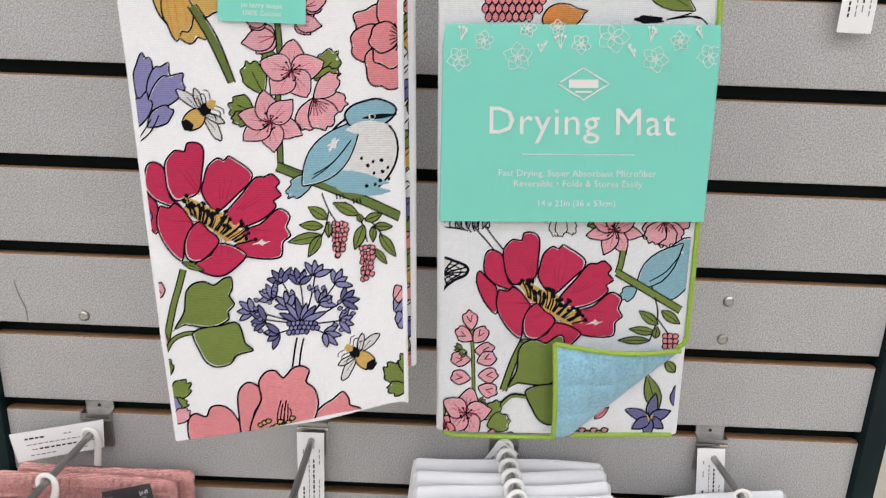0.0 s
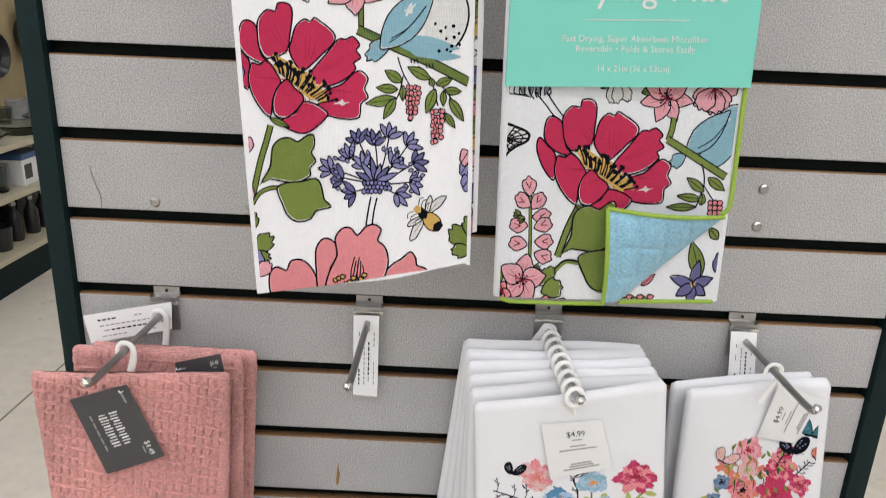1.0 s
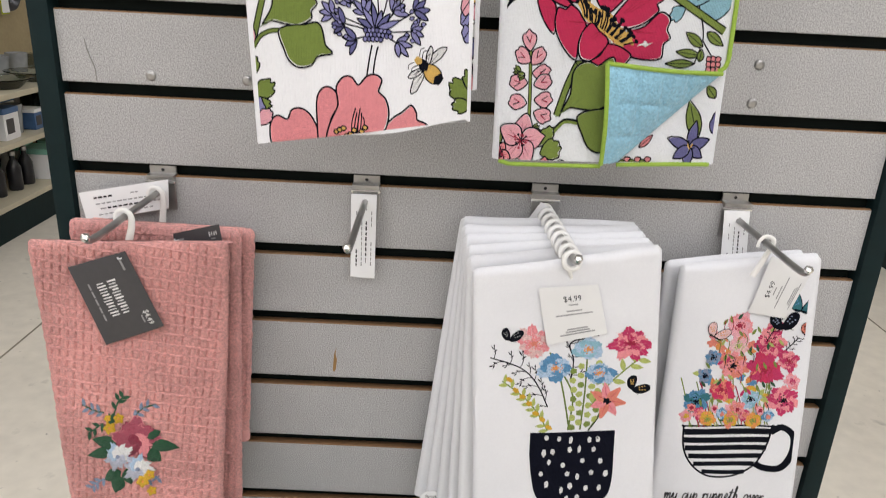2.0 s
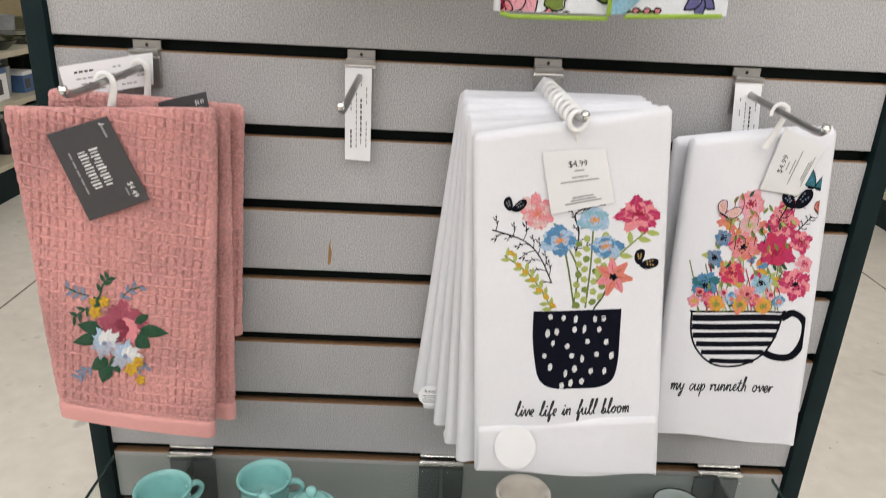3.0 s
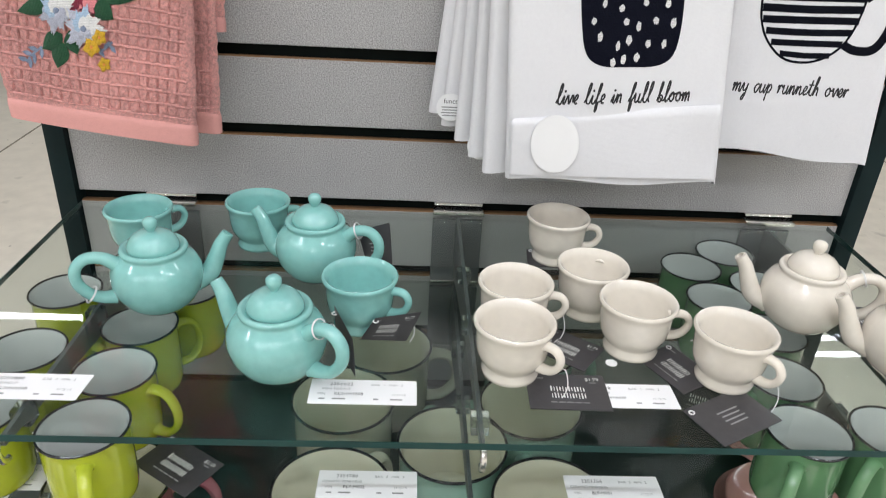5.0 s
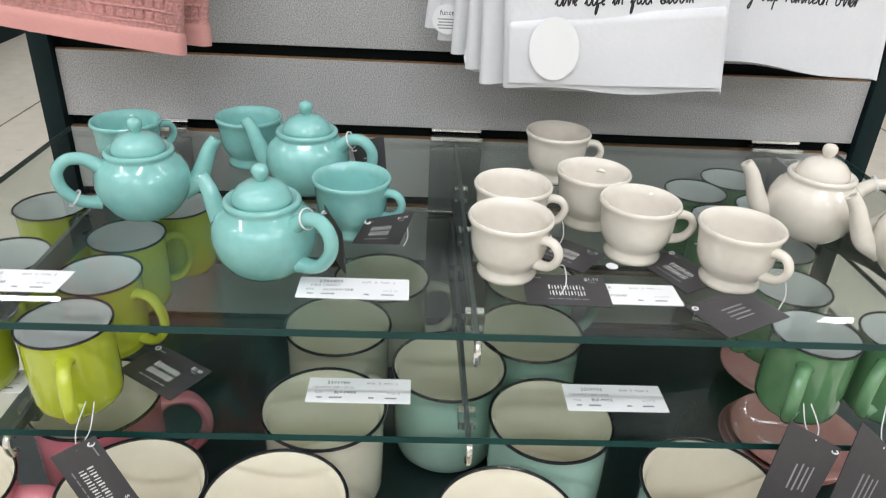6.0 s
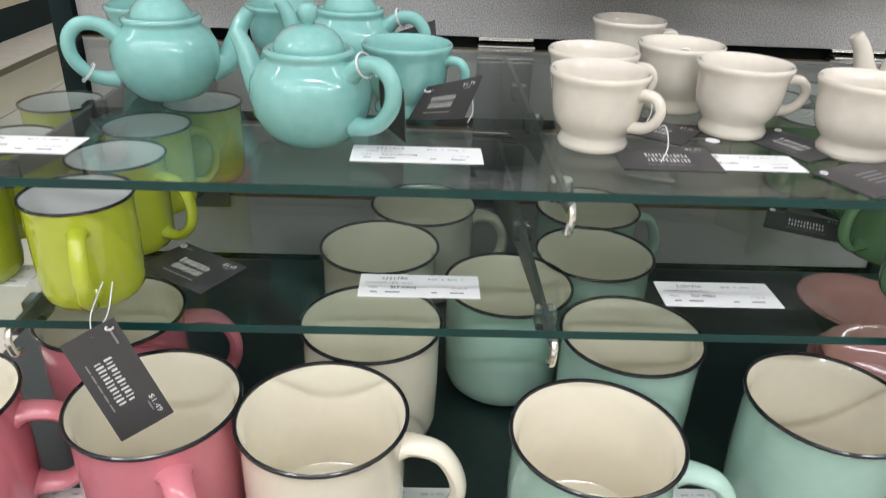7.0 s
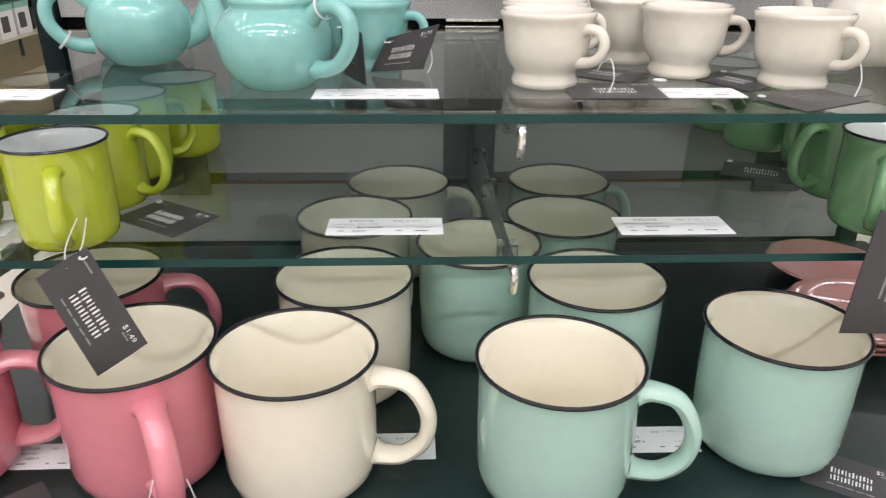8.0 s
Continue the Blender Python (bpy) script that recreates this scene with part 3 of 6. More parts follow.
class Sheet:
    """A hanging cloth or card: corners top-left, top-right, bottom-right, bottom-left, the same corners in the units of its pattern, and its folds."""

    def __init__(self, corners, units, wave=lambda a, b: 0.0):
        tl, tr, br, bl = (Vector(c) for c in corners)
        self.o, self.wave = bl, wave
        self.ex = (br - bl).normalized()
        up = tl - bl
        self.ey = (up - self.ex * up.dot(self.ex)).normalized()
        self.n = self.ex.cross(self.ey)
        self.ab = [((c - bl).dot(self.ex), (c - bl).dot(self.ey)) for c in (tl, tr, br, bl)]
        rows, rhs = [], []
        for (x, y), (a, b) in zip(units, self.ab):
            rows += [[x, y, 1, 0, 0, 0, -a * x, -a * y], [0, 0, 0, x, y, 1, -b * x, -b * y]]
            rhs += [a, b]
        self.h = np.linalg.solve(np.array(rows, float), np.array(rhs, float))

    def at(self, a, b, off=0.0):
        return self.o + self.ex * a + self.ey * b + self.n * (self.wave(a, b) + off)

    def pt(self, x, y, inset=0.0006):
        h = self.h
        w = h[6] * x + h[7] * y + 1
        a, b = (h[0] * x + h[1] * y + h[2]) / w, (h[3] * x + h[4] * y + h[5]) / w
        tl, tr, br, bl = self.ab
        s = a / max(br[0], 1e-6)
        b = max(b, bl[1] + (br[1] - bl[1]) * min(max(s, 0), 1) + inset)
        s = b / max(tl[1], 1e-6)
        return min(max(a, bl[0] + (tl[0] - bl[0]) * s + inset), br[0] + (tr[0] - br[0]) * s - inset), b

    def slab(self, name, mat, thick, nx=40, nz=80, rise=0.0, parent=None, label="", relief=None, lift=0.0, sway=0.0, scallop=0.0):
        """The cloth itself: front, rounded folded sides, back, and a rounded top fold; rise lengthens it upwards."""
        tl, tr, br, bl = (Vector((*p, 0)) for p in self.ab)
        tl, tr = tl + (tl - bl) * rise, tr + (tr - br) * rise
        v, f = [], []
        side = 5
        loop = 2 * (nx + 1) + 2 * side
        for j in range(nz + 1):
            t = j / nz
            left, right = bl.lerp(tl, t), br.lerp(tr, t)
            if scallop:
                knob = scallop * (abs(math.sin(left.y * math.pi / 0.0104)) + 0.8 * noise.noise(Vector((left.y * 60, thick * 300, 2))))
                left, right = left - Vector((knob, 0, 0)), right + Vector((knob, 0, 0))
            near_top = (1 - t) * (tl - bl).length
            th = thick * (math.sqrt(max(0.0, 1 - (1 - min(1.0, near_top / (thick * 0.6))) ** 2)) * 0.92 + 0.08)
            row = []
            for i in range(nx + 1):
                p = left.lerp(right, i / nx)
                p = Vector((p.x + sway * math.sin(p.y * 31 + thick * 900) * (2 * i / nx - 1), p.y + sway * math.sin(p.x * 47) * (1 - t), 0))
                row.append((p.x, p.y, lift - (thick - th) / 2 + (relief(p.x, p.y) if relief else 0)))
            for k in range(1, side + 1):
                g = math.pi * k / (side + 1)
                row.append((right.x + math.sin(g) * th / 2, right.y, lift - thick / 2 + math.cos(g) * th / 2))
            for i in range(nx, -1, -1):
                p = left.lerp(right, i / nx)
                row.append((p.x, p.y, lift - (thick + th) / 2))
            for k in range(side, 0, -1):
                g = math.pi * k / (side + 1)
                row.append((left.x - math.sin(g) * th / 2, left.y, lift - thick / 2 + math.cos(g) * th / 2))
            v += [self.at(*q) for q in row]
        for j in range(nz):
            for i in range(loop):
                a, b = j * loop + i, j * loop + (i + 1) % loop
                f.append((a, b, b + loop, a + loop))
        f.append(tuple(reversed(range(loop))))
        f.append(tuple(range(nz * loop, (nz + 1) * loop)))
        return link(name, v, f, mat, parent, label, auto=50)


class Ink:
    """Flat printed or stitched shapes laid on a sheet, gathered into one part."""

    def __init__(self, sheet, step=0.000007, base=0.0002):
        self.s, self.v, self.f, self.ix, self.mats, self.level, self.step, self.base = sheet, [], [], [], [], {}, step, base

    def slot(self, key):
        if key not in self.mats:
            self.mats.append(key)
        return self.mats.index(key)

    def off(self, pts, pad=0.0, solid=True):
        """The height of a new layer: just above whatever is printed under it already."""
        cells = set()
        if solid:
            xs, ys = [p[0] for p in pts], [p[1] for p in pts]
            for i in range(int((min(xs) - pad) // 6), int((max(xs) + pad) // 6) + 1):
                for j in range(int((min(ys) - pad) // 6), int((max(ys) + pad) // 6) + 1):
                    cells.add((i, j))
        else:
            for p, q in zip(pts, pts[1:] or pts):
                n = max(1, int(max(abs(q[0] - p[0]), abs(q[1] - p[1])) / 3))
                for k in range(n + 1):
                    x, y = p[0] + (q[0] - p[0]) * k / n, p[1] + (q[1] - p[1]) * k / n
                    for dx in (-pad, 0, pad):
                        for dy in (-pad, 0, pad):
                            cells.add((int((x + dx) // 6), int((y + dy) // 6)))
        top = 1 + max(self.level.get(c, 0) for c in cells)
        for c in cells:
            self.level[c] = top
        return self.base + self.step * top

    def fill(self, outline, key, dome=0.0, rings=4):
        m, z = self.slot(key), self.off(outline)
        n = len(outline)
        cx, cy = sum(p[0] for p in outline) / n, sum(p[1] for p in outline) / n
        rings = max(rings, math.ceil(max(math.hypot(x - cx, y - cy) for x, y in outline) / 9))
        start = len(self.v)
        for r in range(rings):
            q = (r + 1) / rings
            for x, y in outline:
                self.v.append(self.s.at(*self.s.pt(cx + (x - cx) * q, cy + (y - cy) * q), z + dome * (1 - q * q)))
        self.v.append(self.s.at(*self.s.pt(cx, cy), z + dome))
        mid = len(self.v) - 1
        for i in range(n):
            j = (i + 1) % n
            self.f.append((mid, start + j, start + i))
            self.ix.append(m)
            for r in range(rings - 1):
                a, b = start + r * n, start + (r + 1) * n
                self.f.append((a + i, a + j, b + j, b + i))
                self.ix.append(m)

    def stroke(self, pts, width, key, closed=False, taper=False, smooth=4):
        m = self.slot(key)
        p = spline([(x, y, 0) for x, y in pts], smooth, closed) if smooth else [Vector((x, y, 0)) for x, y in pts]
        fine = [p[0]]
        for a, b in zip(p, p[1:]):
            k = max(1, math.ceil((b - a).length / 7))
            fine += [a.lerp(b, (j + 1) / k) for j in range(k)]
        p, n = fine, len(fine)
        z = self.off([(q.x, q.y) for q in p] + [(q.x, q.y) for q in p[:1 if closed else 0]], width / 2, False)
        start = len(self.v)
        for i in range(n):
            d = p[(i + 1) % n if closed else min(i + 1, n - 1)] - p[i - 1 if closed else max(i - 1, 0)]
            d = d.normalized() if d.length > 1e-9 else Vector((1, 0, 0))
            w = width / 2 * ((1 - 0.85 * i / n) if taper else 1)
            for sgn in (1, -1):
                self.v.append(self.s.at(*self.s.pt(p[i].x - d.y * w * sgn, p[i].y + d.x * w * sgn), z))
        for i in range(n if closed else n - 1):
            a, b = start + 2 * i, start + 2 * ((i + 1) % n)
            self.f.append((a, b, b + 1, a + 1))
            self.ix.append(m)

    def inked(self, outline, key, line=3.0, ink="black", dome=0.0):
        self.fill(outline, key, dome)
        if line:
            self.stroke(outline[::2], line * 1.3, ink, True, smooth=2)

    def words(self, body, x, y, size, key, turn=0.0, shear=0.0, align="CENTER", space=1.0):
        m = self.slot(key)
        vs, fs = letters(body, size, shear, align, space)
        z = self.off([(x + a, y - b) for a, b in vs])
        c, s = math.cos(radians(turn)), math.sin(radians(turn))
        start = len(self.v)
        self.v += [self.s.at(*self.s.pt(x + a * c + b * s, y + a * s - b * c), z) for a, b in vs]
        for q in fs:
            self.f.append(tuple(start + i for i in q))
            self.ix.append(m)

    def cursive(self, text, x, y, size, key, width, turn=0.0, span=None):
        """Joined handwriting along a line that starts at (x, y); size is the height of a small letter."""
        c, s = math.cos(radians(turn)), math.sin(radians(turn))
        pen = 0.0
        full = sum(CURSIVE[ch][1] if ch != " " else 0.62 for ch in text)
        wider = span / (full * size) if span else 1.0
        for word in text.split(" "):
            line = []
            for ch in word:
                pts, wide = CURSIVE[ch]
                pts, wide = [(a * wider, b) for a, b in pts], wide * wider
                line += [(pen + a + 0.22 * b, b) for a, b in pts]
                if ch == "i":
                    self.fill(blob(x + (pen + 0.55) * size * c + 1.35 * size * s, y + (pen + 0.55) * size * s - 1.35 * size * c, width * 0.7, width * 0.7, n=8), key, 0, 1)
                if ch == "t":
                    self.stroke([(x + (pen + g) * size * c + 1.15 * size * s, y + (pen + g) * size * s - 1.15 * size * c) for g in (0.2, 0.85)], width, key, smooth=1)
                pen += wide
            self.stroke([(x + a * size * c + b * size * s, y + a * size * s - b * size * c) for a, b in line], width, key, smooth=4)
            pen += 0.62 * wider

    def bar(self, x, y, w, h, key, turn=0.0):
        c, s = math.cos(radians(turn)), math.sin(radians(turn))
        self.fill([(x + a * c - b * s, y + a * s + b * c) for a, b in ((-w / 2, -h / 2), (w / 2, -h / 2), (w / 2, h / 2), (-w / 2, h / 2))], key, 0, 2)

    def done(self, name, parent, label=""):
        ob = link(name, self.v, self.f, [P[k] if k in P else M[k] for k in self.mats], parent, label, index=self.ix, auto=0)
        return ob


# joined small letters: pen points in units of the small letter's height, and the step to the next letter
CURSIVE = {
    "l": (((0, .1), (.35, 1.2), (.42, 2.0), (.28, 2.1), (.18, 1.3), (.2, .25), (.36, 0)), .58),
    "i": (((0, .1), (.22, .9), (.2, .2), (.34, 0)), .52),
    "v": (((0, .6), (.12, .95), (.25, .2), (.35, .05), (.55, .9), (.68, .8)), .75),
    "e": (((0, .2), (.35, .5), (.42, .85), (.25, .95), (.1, .5), (.25, .03), (.45, .1)), .62),
    "f": (((0, .1), (.35, 1.2), (.46, 2.0), (.32, 2.05), (.22, 1.2), (.2, -.7), (.32, -.8), (.38, -.2), (.34, .1)), .58),
    "n": (((0, .6), (.1, .95), (.12, 0), (.2, .6), (.4, .95), (.5, .6), (.5, .15), (.62, 0)), .8),
    "u": (((0, .7), (.1, .95), (.12, .25), (.28, 0), (.5, .3), (.55, .95), (.55, .2), (.68, 0)), .84),
    "b": (((0, .1), (.3, 1.4), (.33, 2.05), (.18, 1.9), (.13, .3), (.2, 0), (.45, .05), (.55, .45), (.35, .7), (.22, .5)), .72),
    "o": (((.35, .95), (.1, .7), (.08, .25), (.3, 0), (.52, .3), (.45, .85), (.3, .95), (.5, .75)), .72),
    "m": (((0, .6), (.1, .95), (.12, 0), (.2, .6), (.35, .95), (.42, .6), (.42, 0), (.5, .6), (.68, .95), (.76, .6), (.76, .15), (.9, 0)), 1.06),
    "y": (((0, .7), (.1, .95), (.15, .3), (.3, .1), (.5, .4), (.55, .95), (.5, -.3), (.35, -.9), (.2, -.7), (.45, -.1)), .74),
    "c": (((.5, .8), (.3, .95), (.08, .6), (.12, .15), (.35, 0)), .6),
    "p": (((0, .6), (.12, .95), (.12, -.9), (.14, .3), (.35, .95), (.55, .6), (.4, .1), (.2, .1)), .7),
    "r": (((0, .6), (.1, .95), (.12, 0), (.2, .6), (.35, .95), (.48, .8)), .58),
    "t": (((0, .2), (.25, 1.0), (.28, 1.7), (.22, .3), (.38, 0)), .58),
    "h": (((0, .1), (.3, 1.3), (.33, 2.0), (.18, 1.9), (.13, 0), (.25, .6), (.45, .9), (.55, .5), (.55, .1), (.68, 0)), .86),
}
rnd = random.Random(7)


def blob(cx, cy, rx, ry, turn=0.0, wob=0.07, lobes=5, n=30):
    """A hand-drawn rounded shape with a slightly scalloped edge."""
    ph = [rnd.uniform(0, 6.28) for _ in range(3)]
    c, s = math.cos(radians(turn)), math.sin(radians(turn))
    out = []
    for i in range(n):
        a = 2 * math.pi * i / n
        r = 1 + wob * (math.sin(lobes * a + ph[0]) + 0.5 * math.sin((lobes + 3) * a + ph[1]) + 0.4 * math.sin(2 * a + ph[2]))
        x, y = rx * r * math.cos(a), ry * r * math.sin(a)
        out.append((cx + x * c - y * s, cy + x * s + y * c))
    return out


def petal(x, y, angle, length, width, notch=0.12, n=26, blunt=0.75):
    """A petal that grows from its root (x, y) at an angle (degrees, clockwise from +x), broad at its scalloped tip."""
    c, s = math.cos(radians(angle)), math.sin(radians(angle))
    ph = rnd.uniform(0, 6.28)
    out = []
    for i in range(n):
        t = 2 * math.pi * i / n
        u = 0.5 - 0.5 * math.cos(t)
        w = math.sin(math.pi * u ** blunt) ** 0.8 * width / 2 * (1 if t < math.pi else -1)
        ln = length * u * (1 + notch * 0.5 * math.sin(5 * t + ph) * (u > 0.6))
        out.append((x + ln * c - w * s, y + ln * s + w * c))
    return out


def leaf_shape(x0, y0, x1, y1, w, n=20):
    d = Vector((x1 - x0, y1 - y0))
    k = Vector((-d.y, d.x)).normalized() * w / 2
    out = []
    for i in range(n):
        t = 2 * math.pi * i / n
        u = 0.5 - 0.5 * math.cos(t)
        g = math.sin(math.pi * u ** 0.85) * (1 if t < math.pi else -1)
        out.append((x0 + d.x * u + k.x * g, y0 + d.y * u + k.y * g))
    return out


def lobed(x, y, angle, length, width, lobes=3, amp=0.07, n=44, root=0.12):
    """A broad petal that grows from a narrow root at an angle, its far edge cut into rounded lobes."""
    c, s = math.cos(radians(angle)), math.sin(radians(angle))
    ph, lean = rnd.uniform(0, 3.1), rnd.uniform(-0.12, 0.12)
    out = []
    for i in range(n):
        t = 2 * math.pi * i / n
        u = 0.5 - 0.5 * math.cos(t)
        w = (math.sin(math.pi * u ** 1.45) ** 0.62 if 0 < u < 1 else 0) * width / 2 * (1 if t < math.pi else -1) + (root * width * math.sin(t) * (1 - u))
        far = max(0.0, min(1.0, (u - 0.35) / 0.4))
        k = 1 + far * amp * (2 * abs(math.sin(lobes * (t - math.pi) * 1.35 + ph)) - 1.1)
        a, b = length * u * k, w * k + lean * length * u * u
        out.append((x + a * c - b * s, y + a * s + b * c))
    return out


def draw_shape(ink, o, key, line=2.6, gap=0.96, slip=1.4):
    """An outline in black ink with its colour printed slightly out of register, so that slivers of white show."""
    n = len(o)
    cx, cy = sum(p[0] for p in o) / n, sum(p[1] for p in o) / n
    dx, dy = rnd.uniform(-slip, slip), rnd.uniform(-slip, slip)
    ink.fill(o, "white")
    ink.fill([(cx + (x - cx) * gap + dx, cy + (y - cy) * gap + dy) for x, y in o], key)
    ink.stroke(o[::2], line, "black", True, smooth=2)


def draw_leaf(ink, x0, y0, x1, y1, w, key="leaf", line=2.4, vein=True):
    draw_shape(ink, leaf_shape(x0, y0, x1, y1, w), key, line, 0.95, 1.0)
    if vein and line:
        ink.stroke([(x0, y0), ((x0 * 0.4 + x1 * 0.6), (y0 * 0.4 + y1 * 0.6)), (x0 * 0.15 + x1 * 0.85, y0 * 0.15 + y1 * 0.85)], line * 0.6, "black")


def draw_flower(ink, cx, cy, r, n, key, turn=0.0, width=0.7, squash=1.0, line=2.4, eye="crimson", eye_r=0.3, veins=True):
    for i in range(n):
        a = turn + 360 * i / n + rnd.uniform(-6, 6)
        o = petal(cx, cy, a, r * rnd.uniform(0.92, 1.06), r * width, 0.06)
        o = [(x, cy + (y - cy) * squash) for x, y in o]
        draw_shape(ink, o, key, line, 0.95, 1.0)
        if veins:
            for k in (-9, 8):
                ca, sa = math.cos(radians(a + k)), math.sin(radians(a + k))
                ink.stroke([(cx + ca * r * 0.3, cy + sa * r * 0.3 * squash), (cx + ca * r * 0.66, cy + sa * r * 0.66 * squash)], line * 0.5, eye, taper=True, smooth=1)
    for i in range(13 if eye_r else 0):
        a, q = i * 2.4, r * eye_r * rnd.uniform(0.6, 1.1)
        x, y = cx + math.cos(a) * q, cy + math.sin(a) * q * squash
        ink.stroke([(cx, cy), (x, y)], 1.7, "black" if i % 3 else eye, smooth=1)
        ink.fill(blob(x, y, 2.4, 2.0, n=8), "black" if i % 2 else eye, 0, 1)


def traced(points, cx, cy, s=1.0, sy=None, n=4):
    """A closed smooth outline through points about (cx, cy), scaled."""
    return [(cx + p.x * s, cy + p.y * (sy or s)) for p in spline([(x, y, 0) for x, y in points], n, True)]


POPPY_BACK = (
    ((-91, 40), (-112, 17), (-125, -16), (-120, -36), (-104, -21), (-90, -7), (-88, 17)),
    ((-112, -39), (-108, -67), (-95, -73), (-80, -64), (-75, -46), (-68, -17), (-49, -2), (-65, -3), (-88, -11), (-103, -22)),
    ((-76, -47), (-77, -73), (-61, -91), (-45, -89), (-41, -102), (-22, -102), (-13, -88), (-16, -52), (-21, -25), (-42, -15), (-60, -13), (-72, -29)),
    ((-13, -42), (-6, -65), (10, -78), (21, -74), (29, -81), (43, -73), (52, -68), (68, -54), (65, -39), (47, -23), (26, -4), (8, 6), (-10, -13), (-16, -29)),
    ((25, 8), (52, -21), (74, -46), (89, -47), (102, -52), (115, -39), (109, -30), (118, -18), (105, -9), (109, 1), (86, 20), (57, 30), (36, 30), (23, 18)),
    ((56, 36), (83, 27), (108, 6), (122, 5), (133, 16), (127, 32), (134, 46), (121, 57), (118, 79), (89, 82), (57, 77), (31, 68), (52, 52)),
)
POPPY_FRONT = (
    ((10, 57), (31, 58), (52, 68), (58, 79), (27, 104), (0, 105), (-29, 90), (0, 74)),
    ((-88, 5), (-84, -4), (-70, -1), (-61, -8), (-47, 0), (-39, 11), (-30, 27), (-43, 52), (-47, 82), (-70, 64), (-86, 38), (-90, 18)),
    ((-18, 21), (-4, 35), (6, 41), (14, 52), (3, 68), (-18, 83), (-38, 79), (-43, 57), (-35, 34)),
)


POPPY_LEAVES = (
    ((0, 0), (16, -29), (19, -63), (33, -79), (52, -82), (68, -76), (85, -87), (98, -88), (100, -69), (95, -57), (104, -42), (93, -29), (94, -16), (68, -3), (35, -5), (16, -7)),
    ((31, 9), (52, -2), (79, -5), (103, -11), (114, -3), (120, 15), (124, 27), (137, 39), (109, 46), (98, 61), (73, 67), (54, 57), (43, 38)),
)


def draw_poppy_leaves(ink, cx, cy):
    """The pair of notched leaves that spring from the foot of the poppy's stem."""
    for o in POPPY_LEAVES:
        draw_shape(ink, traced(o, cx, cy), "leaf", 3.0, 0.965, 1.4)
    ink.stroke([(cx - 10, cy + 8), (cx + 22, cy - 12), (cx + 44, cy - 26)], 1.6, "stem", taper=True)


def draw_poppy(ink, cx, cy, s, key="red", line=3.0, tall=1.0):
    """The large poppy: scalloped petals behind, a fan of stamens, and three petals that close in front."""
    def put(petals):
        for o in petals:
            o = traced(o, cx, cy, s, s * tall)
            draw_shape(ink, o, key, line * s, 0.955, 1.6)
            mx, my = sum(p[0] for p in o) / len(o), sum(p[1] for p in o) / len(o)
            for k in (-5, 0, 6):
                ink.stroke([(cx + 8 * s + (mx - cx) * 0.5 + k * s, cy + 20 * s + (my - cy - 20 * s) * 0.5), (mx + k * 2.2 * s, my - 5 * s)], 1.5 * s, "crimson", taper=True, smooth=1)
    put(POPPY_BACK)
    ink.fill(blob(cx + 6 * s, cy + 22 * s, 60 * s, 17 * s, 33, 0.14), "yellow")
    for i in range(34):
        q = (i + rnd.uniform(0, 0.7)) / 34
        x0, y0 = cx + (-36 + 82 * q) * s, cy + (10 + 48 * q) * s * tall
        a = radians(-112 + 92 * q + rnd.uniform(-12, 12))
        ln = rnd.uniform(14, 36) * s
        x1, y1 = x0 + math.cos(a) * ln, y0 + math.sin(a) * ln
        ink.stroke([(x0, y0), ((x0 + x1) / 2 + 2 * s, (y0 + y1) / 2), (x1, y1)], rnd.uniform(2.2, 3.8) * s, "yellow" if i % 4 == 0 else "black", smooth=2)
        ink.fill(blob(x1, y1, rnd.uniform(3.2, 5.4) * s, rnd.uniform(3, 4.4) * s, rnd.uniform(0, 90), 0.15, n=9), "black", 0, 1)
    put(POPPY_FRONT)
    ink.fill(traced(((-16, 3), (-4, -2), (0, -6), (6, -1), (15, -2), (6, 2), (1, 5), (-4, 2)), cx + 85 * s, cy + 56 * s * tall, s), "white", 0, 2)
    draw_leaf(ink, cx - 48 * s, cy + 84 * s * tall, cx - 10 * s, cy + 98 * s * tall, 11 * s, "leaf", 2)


def draw_bee(ink, cx, cy, s, turn):
    c, q = math.cos(radians(turn)), math.sin(radians(turn))
    def r(x, y):
        return cx + (x * c - y * q) * s, cy + (x * q + y * c) * s
    for x, y, rx, ry, t in ((0, -42, 11, 36, -10), (16, -30, 8, 24, 24), (-2, 42, 11, 36, 12), (14, 30, 8, 24, -22)):
        ink.inked(blob(*r(x, y), rx * s, ry * s, turn + t, 0.05), "white", 2.4 * s)
        ink.stroke([r(x * 0.4, y * 0.4), r(x * 1.2, y * 1.2)], 1.4 * s, "black")
    ink.inked(blob(*r(-22, 0), 28 * s, 22 * s, turn, 0.02), "yellow", 2.6 * s)
    ink.fill(blob(*r(-42, 0), 11 * s, 16 * s, turn, 0.08), "black", 0, 2)
    ink.fill(blob(*r(12, 0), 15 * s, 14 * s, turn, 0.08), "black", 0, 2)
    ink.fill(blob(*r(30, 0), 11 * s, 10 * s, turn, 0.08), "yellow", 0, 2)
    for x, y in ((10, 1), (24, 1), (34, 1), (8, -1), (24, -1), (36, -1)):
        ink.stroke([r(x, y * 10), r(x + 8, y * 26), r(x + 2, y * 36)], 2.2 * s, "black")


